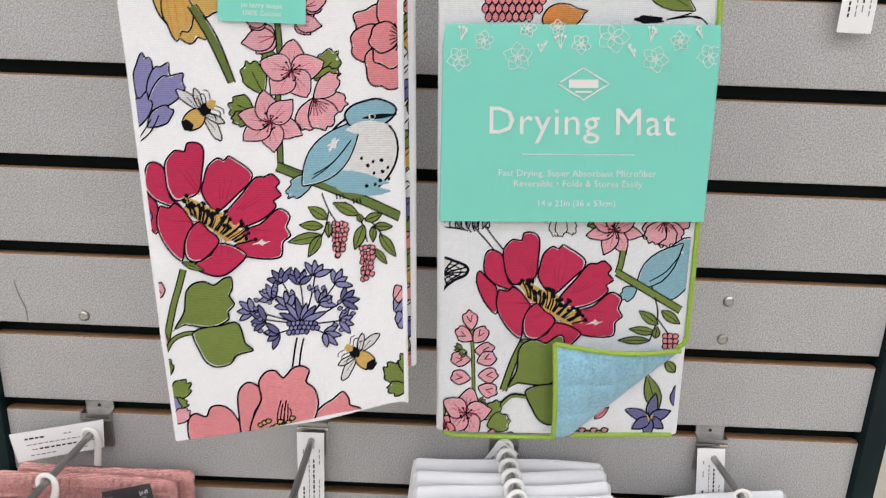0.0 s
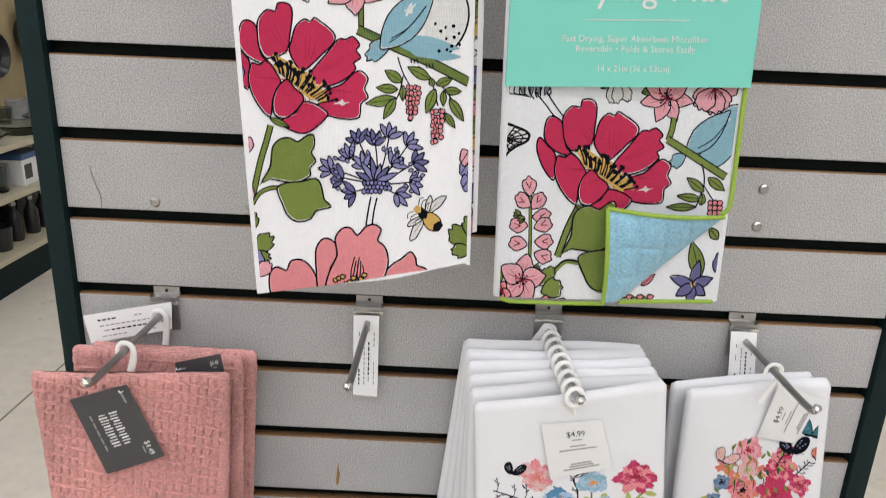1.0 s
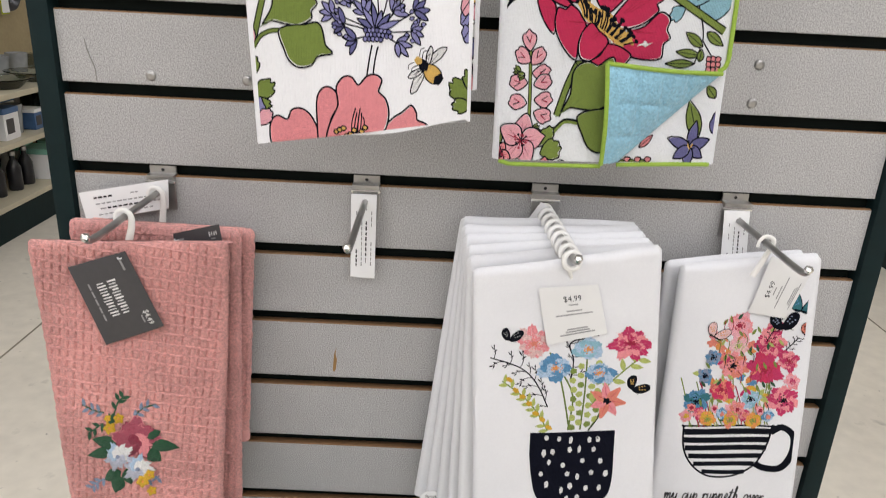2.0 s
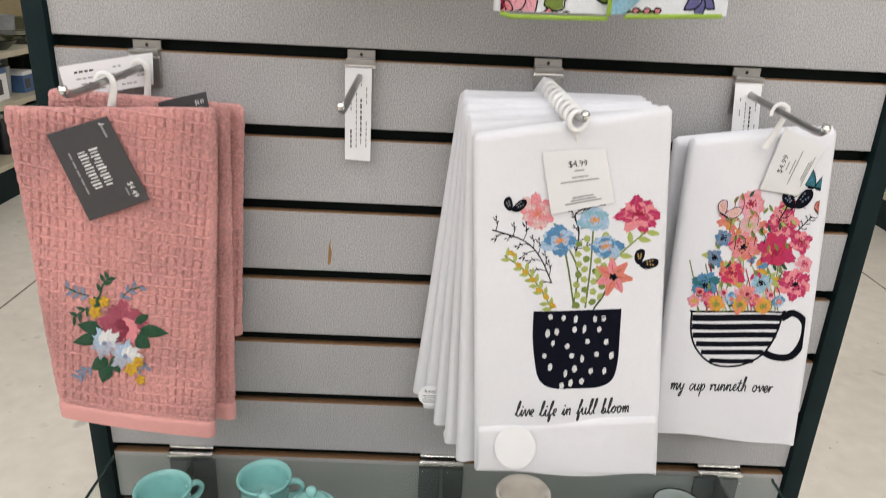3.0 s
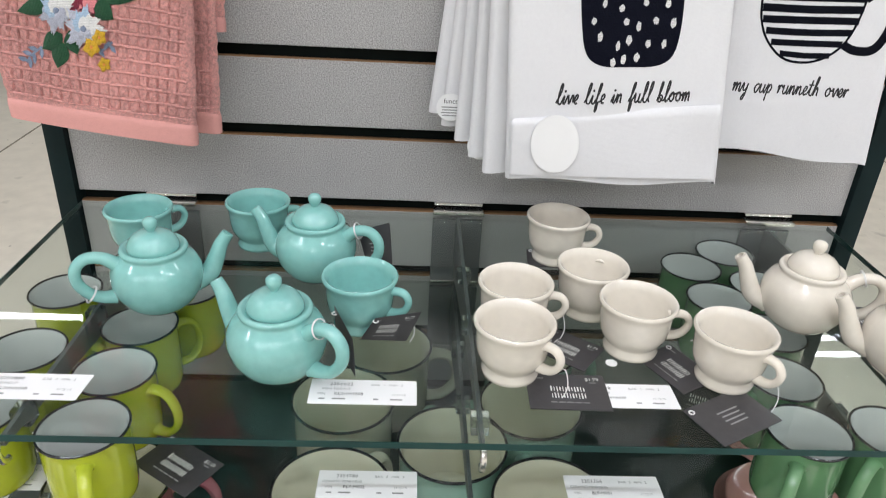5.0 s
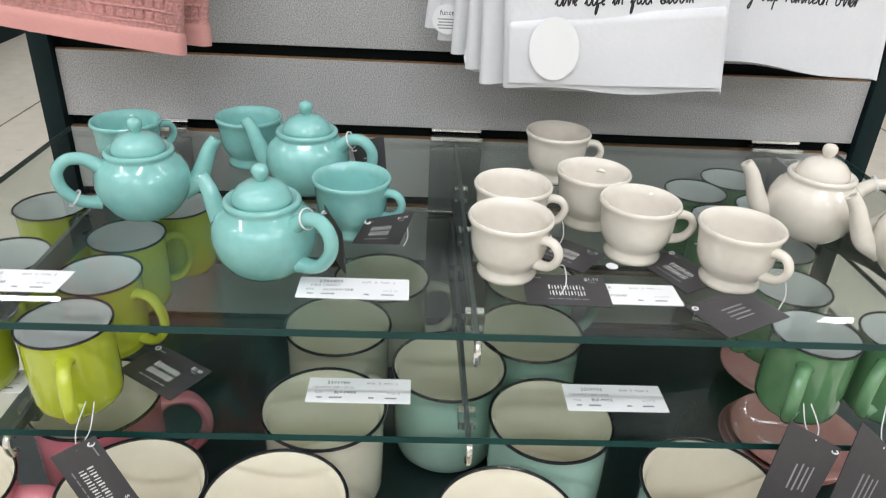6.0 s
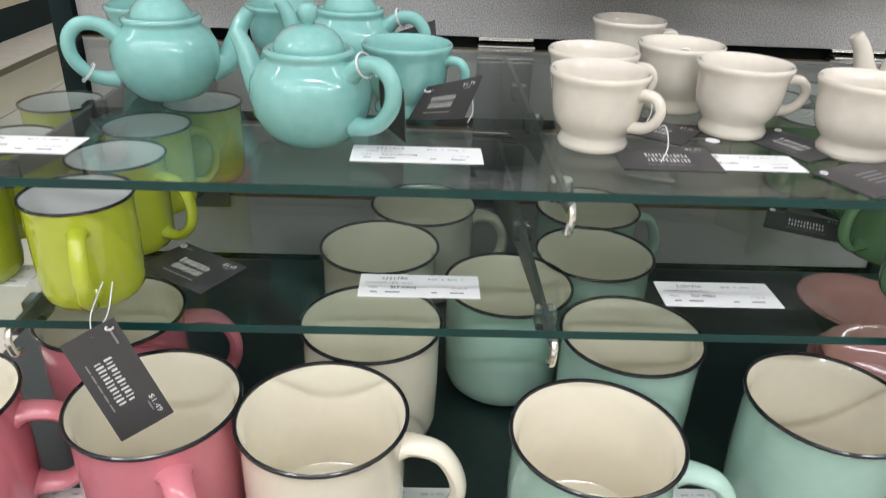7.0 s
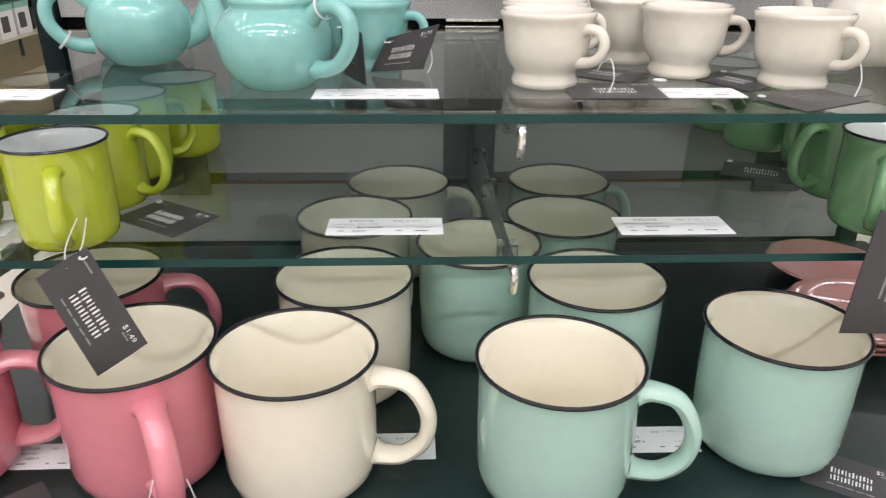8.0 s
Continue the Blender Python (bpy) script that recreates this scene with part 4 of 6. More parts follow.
def draw_butterfly(ink, cx, cy, s, turn, key="black", spot="yellow"):
    """A butterfly seen aslant: a thin body along its turn, two tall folded wings to one side."""
    c, q = math.cos(radians(turn)), math.sin(radians(turn))
    def at(x, y):
        return cx + (x * c - y * q) * s, cy + (x * q + y * c) * s
    fore = ((0, 0), (4, -18), (16, -38), (30, -40), (32, -26), (24, -8), (10, 2))
    hind = ((0, 0), (-6, -20), (-18, -32), (-28, -24), (-27, -8), (-12, 4))
    for wing, k in ((fore, 1.0), (hind, 1.0)):
        o = [at(p.x, p.y * k) for p in spline([(x, y, 0) for x, y in wing], 3, True)]
        ink.inked(o, key, 1.2 * s)
        for i, f in enumerate((0.45, 0.62, 0.78)):
            mx = sum(x for x, y in wing[2:5]) / 3
            my = sum(y for x, y in wing[2:5]) / 3
            for g in (-0.16, 0.16):
                px, py = at((mx - my * g) * f, (my + mx * g) * f * k)
                ink.fill(blob(px, py, 2.3 * s, 1.5 * s * max(abs(k), 0.6), turn - 50, 0.15, n=8), spot, 0, 1)
    ink.stroke([at(-12, 2), at(12, -1)], 3.0 * s, "black", smooth=1)
    for k in (-7, -1):
        ink.stroke([at(12, -1), at(24, k)], 0.9 * s, "black", smooth=1)


def draw_wash(ink, cx, cy, r, n, light, deep, eye, squash=1.0):
    """A watercolour bloom: ragged petals in two tones with darker streaks, and a dotted heart."""
    for ringed, k in ((1.0, light), (0.78, deep), (0.5, light)):
        for i in range(n):
            a = 360 * (i + 0.5 * (ringed == 0.78)) / n + cx + rnd.uniform(-9, 9)
            o = lobed(cx, cy, a, r * ringed * rnd.uniform(0.72, 1.08), r * ringed * 4.4 / n, 3, 0.07, 30)
            ink.fill([(x, cy + (y - cy) * squash) for x, y in o], k if (i + n) % 3 else (deep if k == light else light), 0, 2)
            ca, sa = math.cos(radians(a)), math.sin(radians(a)) * squash
            ink.stroke([(cx + ca * r * 0.25, cy + sa * r * 0.25), (cx + ca * r * ringed * 0.85, cy + sa * r * ringed * 0.85)], 1.3, deep, taper=True, smooth=1)
    ink.fill(blob(cx, cy, r * 0.17, r * 0.15 * squash, 0, 0.25), eye, 0, 2)
    for i in range(10):
        a, q = i * 2.4, r * rnd.uniform(0.16, 0.36)
        ink.fill(blob(cx + q * math.cos(a), cy + q * squash * math.sin(a), 1.6, 1.6, n=6), eye, 0, 1)


def draw_twig(ink, pts, key="black", width=2.5, leaves=8, size=14, leaf_key=None):
    """A stem with leaves to both sides; in black, a bare forked sprig with buds."""
    ink.stroke(pts, width, key)
    p = spline([(x, y, 0) for x, y in pts], 6)
    for i in range(leaves):
        q = p[int((i + 0.7) / (leaves + 0.4) * (len(p) - 1))]
        d = (p[-1] - p[0]).normalized()
        a = math.atan2(d.y, d.x) + (0.9 if i % 2 else -0.9)
        if key == "black":
            a *= 1.0 + rnd.uniform(-0.08, 0.08)
            ln = size * rnd.uniform(0.8, 1.35)
            x1, y1 = q.x + math.cos(a) * ln, q.y + math.sin(a) * ln
            ink.stroke([(q.x, q.y), (q.x + math.cos(a + 0.25) * ln * 0.55, q.y + math.sin(a + 0.25) * ln * 0.55), (x1, y1)], width * 0.6, key, smooth=2)
            for f, sgn in ((0.55, 0.7), (0.8, -0.7)):
                bx, by = q.x + math.cos(a) * ln * f, q.y + math.sin(a) * ln * f
                ink.fill(leaf_shape(bx, by, bx + math.cos(a + sgn) * ln * 0.42, by + math.sin(a + sgn) * ln * 0.42, ln * 0.11, 10), key, 0, 1)
            ink.fill(leaf_shape(x1, y1, x1 + math.cos(a) * ln * 0.3, y1 + math.sin(a) * ln * 0.3, ln * 0.13, 10), key, 0, 1)
        else:
            ink.fill(leaf_shape(q.x, q.y, q.x + math.cos(a) * size, q.y + math.sin(a) * size, size * 0.42, 12), leaf_key or key, 0, 2)


# ---- printed floral towel ----
FL_UNITS = ((215, 0), (706, 0), (716, 714), (318, 782))
floral = Sheet(((-0.197, -0.153, 0.818), (-0.040, -0.119, 0.825), (-0.031, -0.117, 0.545), (-0.186, -0.151, 0.527)), FL_UNITS,
               lambda a, b: 0.0022 * math.sin(a * 38 + b * 6) + 0.0016 * math.sin(b * 17 + a * 9))
t = thing("tea_towel", "white cotton tea towel printed with poppies, bees and bird", "tea towel")
floral.slab("front_fold", M["print_cloth"], 0.006, 60, 110, 0.36, t, sway=0.0026)
back = Sheet(((-0.193, -0.138, 0.818), (-0.034, -0.106, 0.825), (-0.027, -0.104, 0.568), (-0.183, -0.135, 0.548)), FL_UNITS, lambda a, b: 0.002 * math.sin(a * 30 + b * 9 + 1))
back.slab("back_fold", M["print_cloth"], 0.008, 30, 40, 0.36, t, "back fold of the same printed cotton")
ink = Ink(back)
for i in range(22):
    y, k = -10 + 33 * i, ("rose", "leaf", "yellow", "pink", "white", "purple", "leaf")[i % 7]
    draw_shape(ink, lobed(708 + 6 * math.sin(i * 2.1), y, 90 + 30 * math.sin(i * 1.7), 44, 30, 3, 0.08), k, 2.8)
    ink.stroke([(690, y + 30), (704, y + 12), (718, y + 2)], 2.2, "black")
ink.done("floral_print", t, "printed flowers along the edge of the rear fold")
ink = Ink(floral)
draw_shape(ink, lobed(262, -70, 58, 170, 66, 2), "yellow", 3)
draw_shape(ink, lobed(300, -70, 78, 138, 52, 2), "yellow", 3)
draw_shape(ink, lobed(330, -40, 40, 84, 60, 2), "yellow", 3)
for x0, y0, x1, y1 in ((292, -10, 306, 60), (304, -20, 318, 70), (322, -10, 330, 40)):
    ink.stroke([(x0, y0), (x1, y1)], 2.0, "orange", smooth=1)
ink.stroke([(338, 12), (375, 70), (410, 148)], 13, "stem")
ink.stroke([(331, 12), (367, 72), (404, 150)], 2.8, "black")
ink.stroke([(346, 8), (384, 68), (416, 148)], 2.8, "black")
for x, y, an, ln, w in ((250, 190, -84, 92, 32), (262, 185, -62, 76, 36), (262, 196, -46, 84, 44), (244, 226, -78, 60, 30), (262, 226, -42, 52, 30)):
    draw_shape(ink, lobed(x, y, an, ln, w, 2), "lilac", 2.8)
ink.stroke([(268, 212), (252, 238), (238, 254)], 2.4, "black")
ink.stroke([(282, 205), (266, 236), (242, 256)], 2.4, "black")
draw_bee(ink, 356, 202, 0.78, -42)
ink.stroke([(497, 300), (495, 250), (492, 180), (495, 90), (488, 20)], 12, "black")
ink.stroke([(497, 300), (495, 250), (492, 180), (495, 90), (488, 20)], 7.5, "stem")
for x, y, an, ln, w in ((466, 168, -118, 62, 40), (448, 200, -158, 44, 40), (446, 206, 158, 36, 26), (556, 140, -42, 60, 40), (556, 142, -18, 46, 26), (492, 112, -150, 34, 22)):
    draw_shape(ink, lobed(x, y, an, ln, w, 3, 0.09), "leaf", 2.6)
    ink.stroke([(x, y), (x + math.cos(radians(an)) * ln * 0.7, y + math.sin(radians(an)) * ln * 0.7)], 1.6, "black", smooth=1)
for cx, cy, an, ln in ((486, 66, 168, 60), (524, 40, 10, 46), (540, 14, -20, 40), (470, 40, 190, 40)):
    for k, w in ((-30, 0.55), (30, 0.55), (0, 0.7)):
        draw_shape(ink, petal(cx, cy, an + k, ln * (1 - abs(k) / 120), ln * w, 0.06), "pink", 2.6)
    for k in (-10, 10):
        ink.stroke([(cx, cy), (cx + math.cos(radians(an + k)) * ln * 0.5, cy + math.sin(radians(an + k)) * ln * 0.5)], 1.6, "crimson", smooth=1)
draw_flower(ink, 515, 128, 58, 5, "pink", -90, 0.85)
for k, w in ((10, 0.6), (100, 0.7), (60, 0.8), (-40, 0.55)):
    draw_shape(ink, lobed(556, 176, k, 58, 62 * w, 3), "pink", 2.6)
for i in range(7):
    a = radians(20 + 14 * i)
    ink.stroke([(556, 178), (556 + 30 * math.cos(a), 178 + 30 * math.sin(a))], 1.7, "crimson" if i % 2 else "black", smooth=1)
draw_flower(ink, 478, 219, 60, 6, "pink", 20, 0.72, 0.95)
for an, ln, w in ((-150, 92, 66), (165, 92, 70), (120, 96, 76), (-105, 84, 60), (140, 62, 56), (-172, 58, 52)):
    draw_shape(ink, lobed(712, 70, an, ln, w, 2, 0.05), "rose", 3)
for i in range(8):
    a = radians(120 + 16 * i)
    ink.stroke([(712, 66), (712 + 24 * math.cos(a), 66 + 30 * math.sin(a))], 2.2, "black", smooth=1)
# the bird on its branch
ink.stroke([(490, 298), (560, 325), (640, 355), (708, 385)], 19, "black")
ink.stroke([(490, 298), (560, 325), (640, 355), (708, 385)], 14, "stem")
ink.stroke([(500, 298), (560, 321), (620, 345)], 1.8, "forest")
draw_shape(ink, lobed(560, 312, 148, 62, 30, 3, 0.1), "sky", 2.6)
ink.inked(blob(640, 272, 62, 72, 20, 0.02), "white", 2.8)
ink.fill(leaf_shape(560, 318, 690, 325, 34), "sky")
ink.fill(blob(640, 337, 46, 10, 4, 0.08), "sky")
draw_shape(ink, leaf_shape(536, 332, 640, 212, 66, 30), "sky", 2.6)
ink.stroke([(556, 312), (590, 290), (622, 250)], 2.4, "black")
ink.stroke([(552, 320), (580, 300), (602, 276)], 2.0, "black")
ink.fill(blob(590, 258, 12, 6, -50, 0.3), "white", 0, 2)
ink.inked(blob(655, 203, 45, 25, -10, 0.03), "sky", 2.8)
ink.fill(leaf_shape(612, 232, 690, 222, 24), "white")
ink.fill(leaf_shape(640, 211, 704, 204, 9), "black", 0, 2)
ink.fill(blob(658, 208, 6, 5.5), "white", 0, 2)
ink.fill(blob(659, 208, 4, 4), "black", 0, 1)
for i in range(11):
    ink.fill(blob(640 + (i * 37) % 50, 282 + (i * 23) % 56, 2.6 + i % 2, 3.6, 20, n=8), "black", 0, 1)
for x, y in ((600, 352), (630, 360)):
    for k in (-5, 1, 7):
        ink.stroke([(x + k, y - 6), (x + k + 2, y + 3)], 2.4, "black", smooth=1)
# hanging leaves and berries
ink.stroke([(570, 345), (582, 375), (602, 405)], 2.6, "black")
ink.stroke([(582, 378), (575, 410), (560, 440)], 2.6, "black")
ink.stroke([(610, 360), (634, 380), (650, 430)], 2.6, "black")
ink.stroke([(636, 384), (665, 402), (695, 450)], 2.6, "black")
for x0, y0, x1, y1, w in ((580, 390, 546, 370, 20), (572, 404, 530, 402, 17), (570, 420, 510, 432, 20), (568, 420, 546, 458, 18), (582, 396, 582, 424, 13), (634, 382, 590, 362, 20), (644, 400, 628, 444, 20), (640, 395, 634, 380, 12), (646, 392, 676, 380, 16), (662, 402, 694, 402, 15), (660, 402, 660, 430, 12), (672, 416, 700, 455, 18), (664, 442, 684, 468, 13)):
    draw_leaf(ink, x0, y0, x1, y1, w, "leaf", 2.2)
for bx, by in ((602, 400), (650, 440)):
    for i in range(26):
        ink.inked(blob(bx + (i % 4 - 1.5) * 7 * (1 - i / 60) + rnd.uniform(-2, 2), by + (i // 4) * 9 + rnd.uniform(-2, 2), 4.8, 4.8, n=9), "rose", 1.5)
for key, w in (("black", 13), ("leaf", 8.5)):
    ink.stroke([(326, 476), (318, 508), (309, 540), (297, 600)], w, key)
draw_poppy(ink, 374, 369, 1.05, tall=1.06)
for key, w in (("black", 9), ("leaf", 5)):
    ink.stroke([(296, 620), (308, 600), (328, 589), (348, 587)], w, key)
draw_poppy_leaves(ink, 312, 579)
# the round blue agapanthus: florets on pale stalks round a knot of beads
for i, (x, y) in enumerate(((500, 502), (558, 491), (594, 505), (607, 536), (602, 570), (574, 592), (494, 590), (448, 550), (484, 529), (532, 505), (512, 545), (566, 540), (470, 566))):
    ink.stroke([(535, 577), ((535 + x) / 2 + 3, (577 + y) / 2), (x, y)], 2.6, "black")
    out = math.degrees(math.atan2(y - 577, x - 535))
    for k in (-52, -16, 20, 56):
        draw_shape(ink, petal(x, y, out + k, rnd.uniform(24, 32), 11.5, 0.04, 14), "lilac" if i % 3 else "purple", 2.4, 0.95, 0.8)
for i in range(30):
    a, q = radians(-196 + 212 * (i + rnd.uniform(0, 0.6)) / 30), rnd.uniform(58, 98)
    x, y = 535 + q * math.cos(a), 574 + q * 0.95 * math.sin(a)
    draw_leaf(ink, x - 4.5 * math.cos(a), y - 4.5 * math.sin(a), x + 5.5 * math.cos(a), y + 5.5 * math.sin(a), 7, "lilac", 1.8, False)
for i in range(6):
    draw_shape(ink, petal(535, 572, -158 + 27 * i, rnd.uniform(34, 50), 12, 0.03, 14), "lilac" if i % 2 else "purple", 2.5, 0.95, 0.6)
for i in range(19):
    ink.inked(blob(535 + 7.6 * (i % 7 - 3) + (i // 7 % 2) * 3.8, 577 + 7.4 * (i // 7) - 4 + 0.5 * abs(i % 7 - 3), 4.7, 4.7, n=9), "lilac" if i % 3 else "purple", 1.7)
ink.stroke([(526, 598), (522, 620), (518, 650)], 3, "black")
ink.stroke([(538, 600), (533, 622), (530, 648)], 3, "black")
draw_bee(ink, 634, 630, 0.68, 216)
for x, y, an, ln, w in ((722, 676, -142, 48, 38), (722, 664, -105, 40, 22), (722, 684, 170, 36, 24), (300, 704, -38, 46, 30), (298, 712, 5, 36, 20), (296, 668, -80, 34, 20)):
    draw_shape(ink, lobed(x, y, an, ln, w, 3, 0.1), "leaf", 2.6)
# the peony at the hem
PEONY = (
    ((-161, 49), (-157, 30), (-145, 23), (-128, 28), (-121, 12), (-106, 7), (-90, 12), (-75, 28), (-68, 57), (-115, 79), (-152, 79)),
    ((55, 39), (76, 12), (94, 1), (112, -13), (123, 0), (125, 11), (142, 16), (140, 27), (87, 39)),
    ((-70, 27), (-72, -14), (-56, -33), (-35, -24), (-32, 0), (-44, 22), (-48, 55), (-65, 59)),
    ((-48, 63), (-44, 25), (-31, -4), (-36, -33), (-22, -52), (-5, -52), (7, -40), (22, -55), (39, -60), (53, -51), (47, -32), (61, -21), (69, 7), (55, 44), (11, 57)),
)
for o in PEONY:
    draw_shape(ink, traced(o, 494.6, 707.4), "rose", 3.2, 0.97, 2.0)
for i in range(6):
    ink.stroke([(492 + 4 * i, 752), (492 + 4 * i + (i % 3) * 2, 730), (498 + 3 * i, 706 + (i % 3) * 7)], 2.4, "black")
for i in range(9):
    x, y = 462 + 7 * i, 756 - abs(4 - i) * 2 - (i % 3) * 5
    ink.inked(blob(x, y, 5, 4, 0, 0.1, n=9), "yellow", 2)
draw_shape(ink, lobed(300, 745, -72, 44, 30, 3), "lilac", 2.4)
draw_shape(ink, lobed(310, 750, -50, 36, 24, 3), "pink", 2.4)
for x, y, k in ((284, 512, "pink"), (274, 570, "red"), (290, 600, "pink")):
    draw_shape(ink, blob(x, y, 10, 13), k, 2.4)
    ink.stroke([(x - 4, y - 5), (x + 3, y + 5)], 1.8, "black")
for x, y in ((233, 205), (236, 232), (262, 430), (262, 385), (704, 540), (708, 566), (704, 520)):
    draw_shape(ink, blob(x, y, 9, 15, rnd.uniform(-30, 30)), ("pink", "rose", "lilac")[int(x + y) % 3], 2.4)
    ink.stroke([(x - 5, y + 8), (x + 6, y - 9)], 1.8, "black")
ink.done("floral_print", t, "poppies, bird, bees and leaves in ink outline")
lab = Sheet((floral.at(*floral.pt(385, -70), 0.002), floral.at(*floral.pt(541, -70), 0.002), floral.at(*floral.pt(540, 45), 0.002), floral.at(*floral.pt(386, 37), 0.002)), ((385, -70), (541, -70), (540, 45), (386, 37)))
lab.slab("paper_sleeve", M["teal_card"], 0.0008, 4, 4, 0, t, "teal paper sleeve with small white words")
ink = Ink(lab)
for w, y in (("to terry loops", 15), ("100% Cotton", 29)):
    ink.words(w, 463, y, 13, "card_white", 3)
ink.done("sleeve_lettering", t)

# ---- drying mat ----
MT_UNITS = ((788, 0), (1268, 0), (1190, 770), (782, 762))
mat = Sheet(((-0.011, -0.127, 0.826), (0.151, -0.127, 0.831), (0.174, -0.098, 0.516), (-0.003, -0.098, 0.512)), MT_UNITS, lambda a, b: 0.0012 * math.sin(a * 30 + b * 8))
t = thing("drying_mat", "folded microfibre drying mat with poppy print and lime stitched edge", "drying mat")
mat.slab("front_fold", M["mat_cloth"], 0.009, 40, 70, 0.3, t)
ink = Ink(mat)
for i in range(34):
    x, y = 858 + (i % 9) * 12 + (i // 9 % 2) * 6, -14 + (i // 9) * 15
    draw_leaf(ink, x, y + 10, x + 1, y - 9, 13, "rose", 2.2, False)
draw_shape(ink, petal(960, 40, -12, 80, 50), "orange", 2.6)
draw_leaf(ink, 1140, -35, 1232, 20, 52)
ink.fill(blob(1150, 36, 26, 7, 0, 0.1), "black", 0, 2)
for k in (0, 1, 2):
    ink.stroke([(1180, 36), (1205 + 14 * k, 30), (1225 + 14 * k, 24 + 10 * k)], 2.4, "black")
# the lower ends of an agapanthus and a bee under the sleeve
for i in range(9):
    ink.stroke([(790 + 9 * i, 384), (786 + 10 * i, 402), (810 + 6 * i, 412 - abs(4 - i) * 2)], 2.4, "black")
    if i % 2:
        draw_shape(ink, petal(800 + 9 * i, 382, 70 + 6 * i, 24, 10, 0.04, 14), "slate", 2)
ink.stroke([(836, 400), (858, 424), (878, 448)], 2.6, "black")
ink.stroke([(858, 400), (872, 420), (890, 442)], 2.6, "black")
ink.fill(blob(970, 388, 14, 8, 0, 0.1), "black", 0, 2)
for x, an in ((986, 100), (1000, 62), (992, 82)):
    draw_shape(ink, lobed(x, 384, an, 36, 20, 3), "white", 2)
draw_leaf(ink, 1060, 396, 1040, 402, 16)
draw_flower(ink, 1088, 410, 50, 7, "pink", 12, 0.6, 0.9)
for an in (10, 55, 100, 140, 80, 120):
    draw_shape(ink, lobed(1176, 392, an, 46, 34, 3), "pink", 2.5)
for i in range(7):
    a = radians(20 + 20 * i)
    ink.stroke([(1176, 394), (1176 + 20 * math.cos(a), 394 + 20 * math.sin(a))], 1.7, "black" if i % 2 else "crimson", smooth=1)
wing = traced(((-36, -22), (-12, -20), (8, -12), (14, -4), (8, 6), (-10, 14), (-24, 24), (-36, 32)), 814, 482)
ink.fill(wing, "white")
ink.stroke(wing[::2], 5, "black", True, smooth=2)
for x, y in ((800, 462), (812, 466), (824, 474), (826, 482), (818, 490), (804, 497), (792, 507)):
    ink.stroke([(782, 486), ((782 + x) / 2, (486 + y) / 2 - 1), (x, y)], 2.8, "black", smooth=1)
for q in (0.45, 0.75):
    ink.stroke([(782 + (x - 782) * q, 486 + (y - 486) * q) for x, y in ((800, 462), (812, 466), (824, 474), (826, 482), (818, 490), (804, 497), (792, 507))], 2.4, "black")
ink.stroke([(1104, 446), (1100, 468), (1094, 486)], 12, "black")
ink.stroke([(1104, 446), (1100, 468), (1094, 486)], 8, "leaf")
draw_shape(ink, lobed(1128, 512, 152, 32, 22, 3, 0.1), "sky", 2.2)
draw_shape(ink, blob(1198, 478, 34, 62, 32, 0.02), "sky", 2.4)
ink.fill(blob(1192, 456, 16, 7, -40, 0.3), "white", 0, 2)
draw_shape(ink, leaf_shape(1128, 512, 1210, 432, 46), "sky", 2.4)
ink.stroke([(1150, 500), (1180, 482), (1206, 450)], 2, "black")
ink.stroke([(1092, 484), (1140, 512), (1205, 550)], 15, "black")
ink.stroke([(1092, 484), (1140, 512), (1205, 550)], 10.5, "leaf")
ink.stroke([(1160, 528), (1165, 562), (1150, 605)], 2.6, "black")
ink.stroke([(1164, 565), (1182, 590), (1190, 600)], 2.4, "black")
for x0, y0, x1, y1, w in ((1165, 576, 1132, 552, 18), (1160, 590, 1114, 584, 15), (1150, 604, 1094, 604, 14), (1172, 552, 1204, 574, 18), (1160, 600, 1164, 580, 14)):
    draw_leaf(ink, x0, y0, x1, y1, w, "leaf", 2.2)
for i in range(9):
    ink.inked(blob(1178 + (i % 3) * 9, 596 + (i // 3) * 9, 5.4, 5.4, n=9), "rose", 1.6)
ink.stroke([(926, 604), (908, 640), (890, 690)], 14, "black")
ink.stroke([(926, 604), (908, 640), (890, 690)], 9, "leaf")
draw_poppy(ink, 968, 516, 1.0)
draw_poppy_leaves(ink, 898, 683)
ink.stroke([(884, 716), (905, 698), (930, 700)], 8, "black")
ink.stroke([(884, 718), (905, 700), (930, 702)], 4.5, "leaf")
ink.stroke([(834, 575), (837, 640), (838, 705)], 7, "black")
ink.stroke([(834, 575), (837, 640), (838, 705)], 4, "leaf")
for x, y, an in ((834, 584, -95), (836, 602, -150), (838, 606, -50), (840, 620, 0), (832, 636, 180), (844, 640, -20), (832, 670, -170), (846, 664, 0), (846, 684, 20)):
    ex, ey = x + 14 * math.cos(radians(an)), y + 14 * math.sin(radians(an))
    draw_shape(ink, lobed(x, y, an, 34, 24, 2, 0.06), "pink", 2.3)
    for k in (-14, 8):
        ink.stroke([(ex, ey), (x + 26 * math.cos(radians(an + k)), y + 26 * math.sin(radians(an + k)))], 1.8, "crimson" if k > 0 else "black", smooth=1)
for x, y, an in ((818, 618, 200), (846, 714, -30), (800, 722, 200), (826, 622, 160)):
    for k in (-25, 0, 25):
        draw_leaf(ink, x, y, x + 15 * math.cos(radians(an + k)), y + 15 * math.sin(radians(an + k)), 7, "leaf", 1.8, False)
for x, y, an, ln, w in ((858, 740, -55, 40, 22), (862, 752, -20, 40, 32), (786, 735, -120, 30, 22), (884, 772, 10, 30, 22)):
    draw_shape(ink, lobed(x, y, an, ln, w, 3, 0.08), "leaf", 2.3)
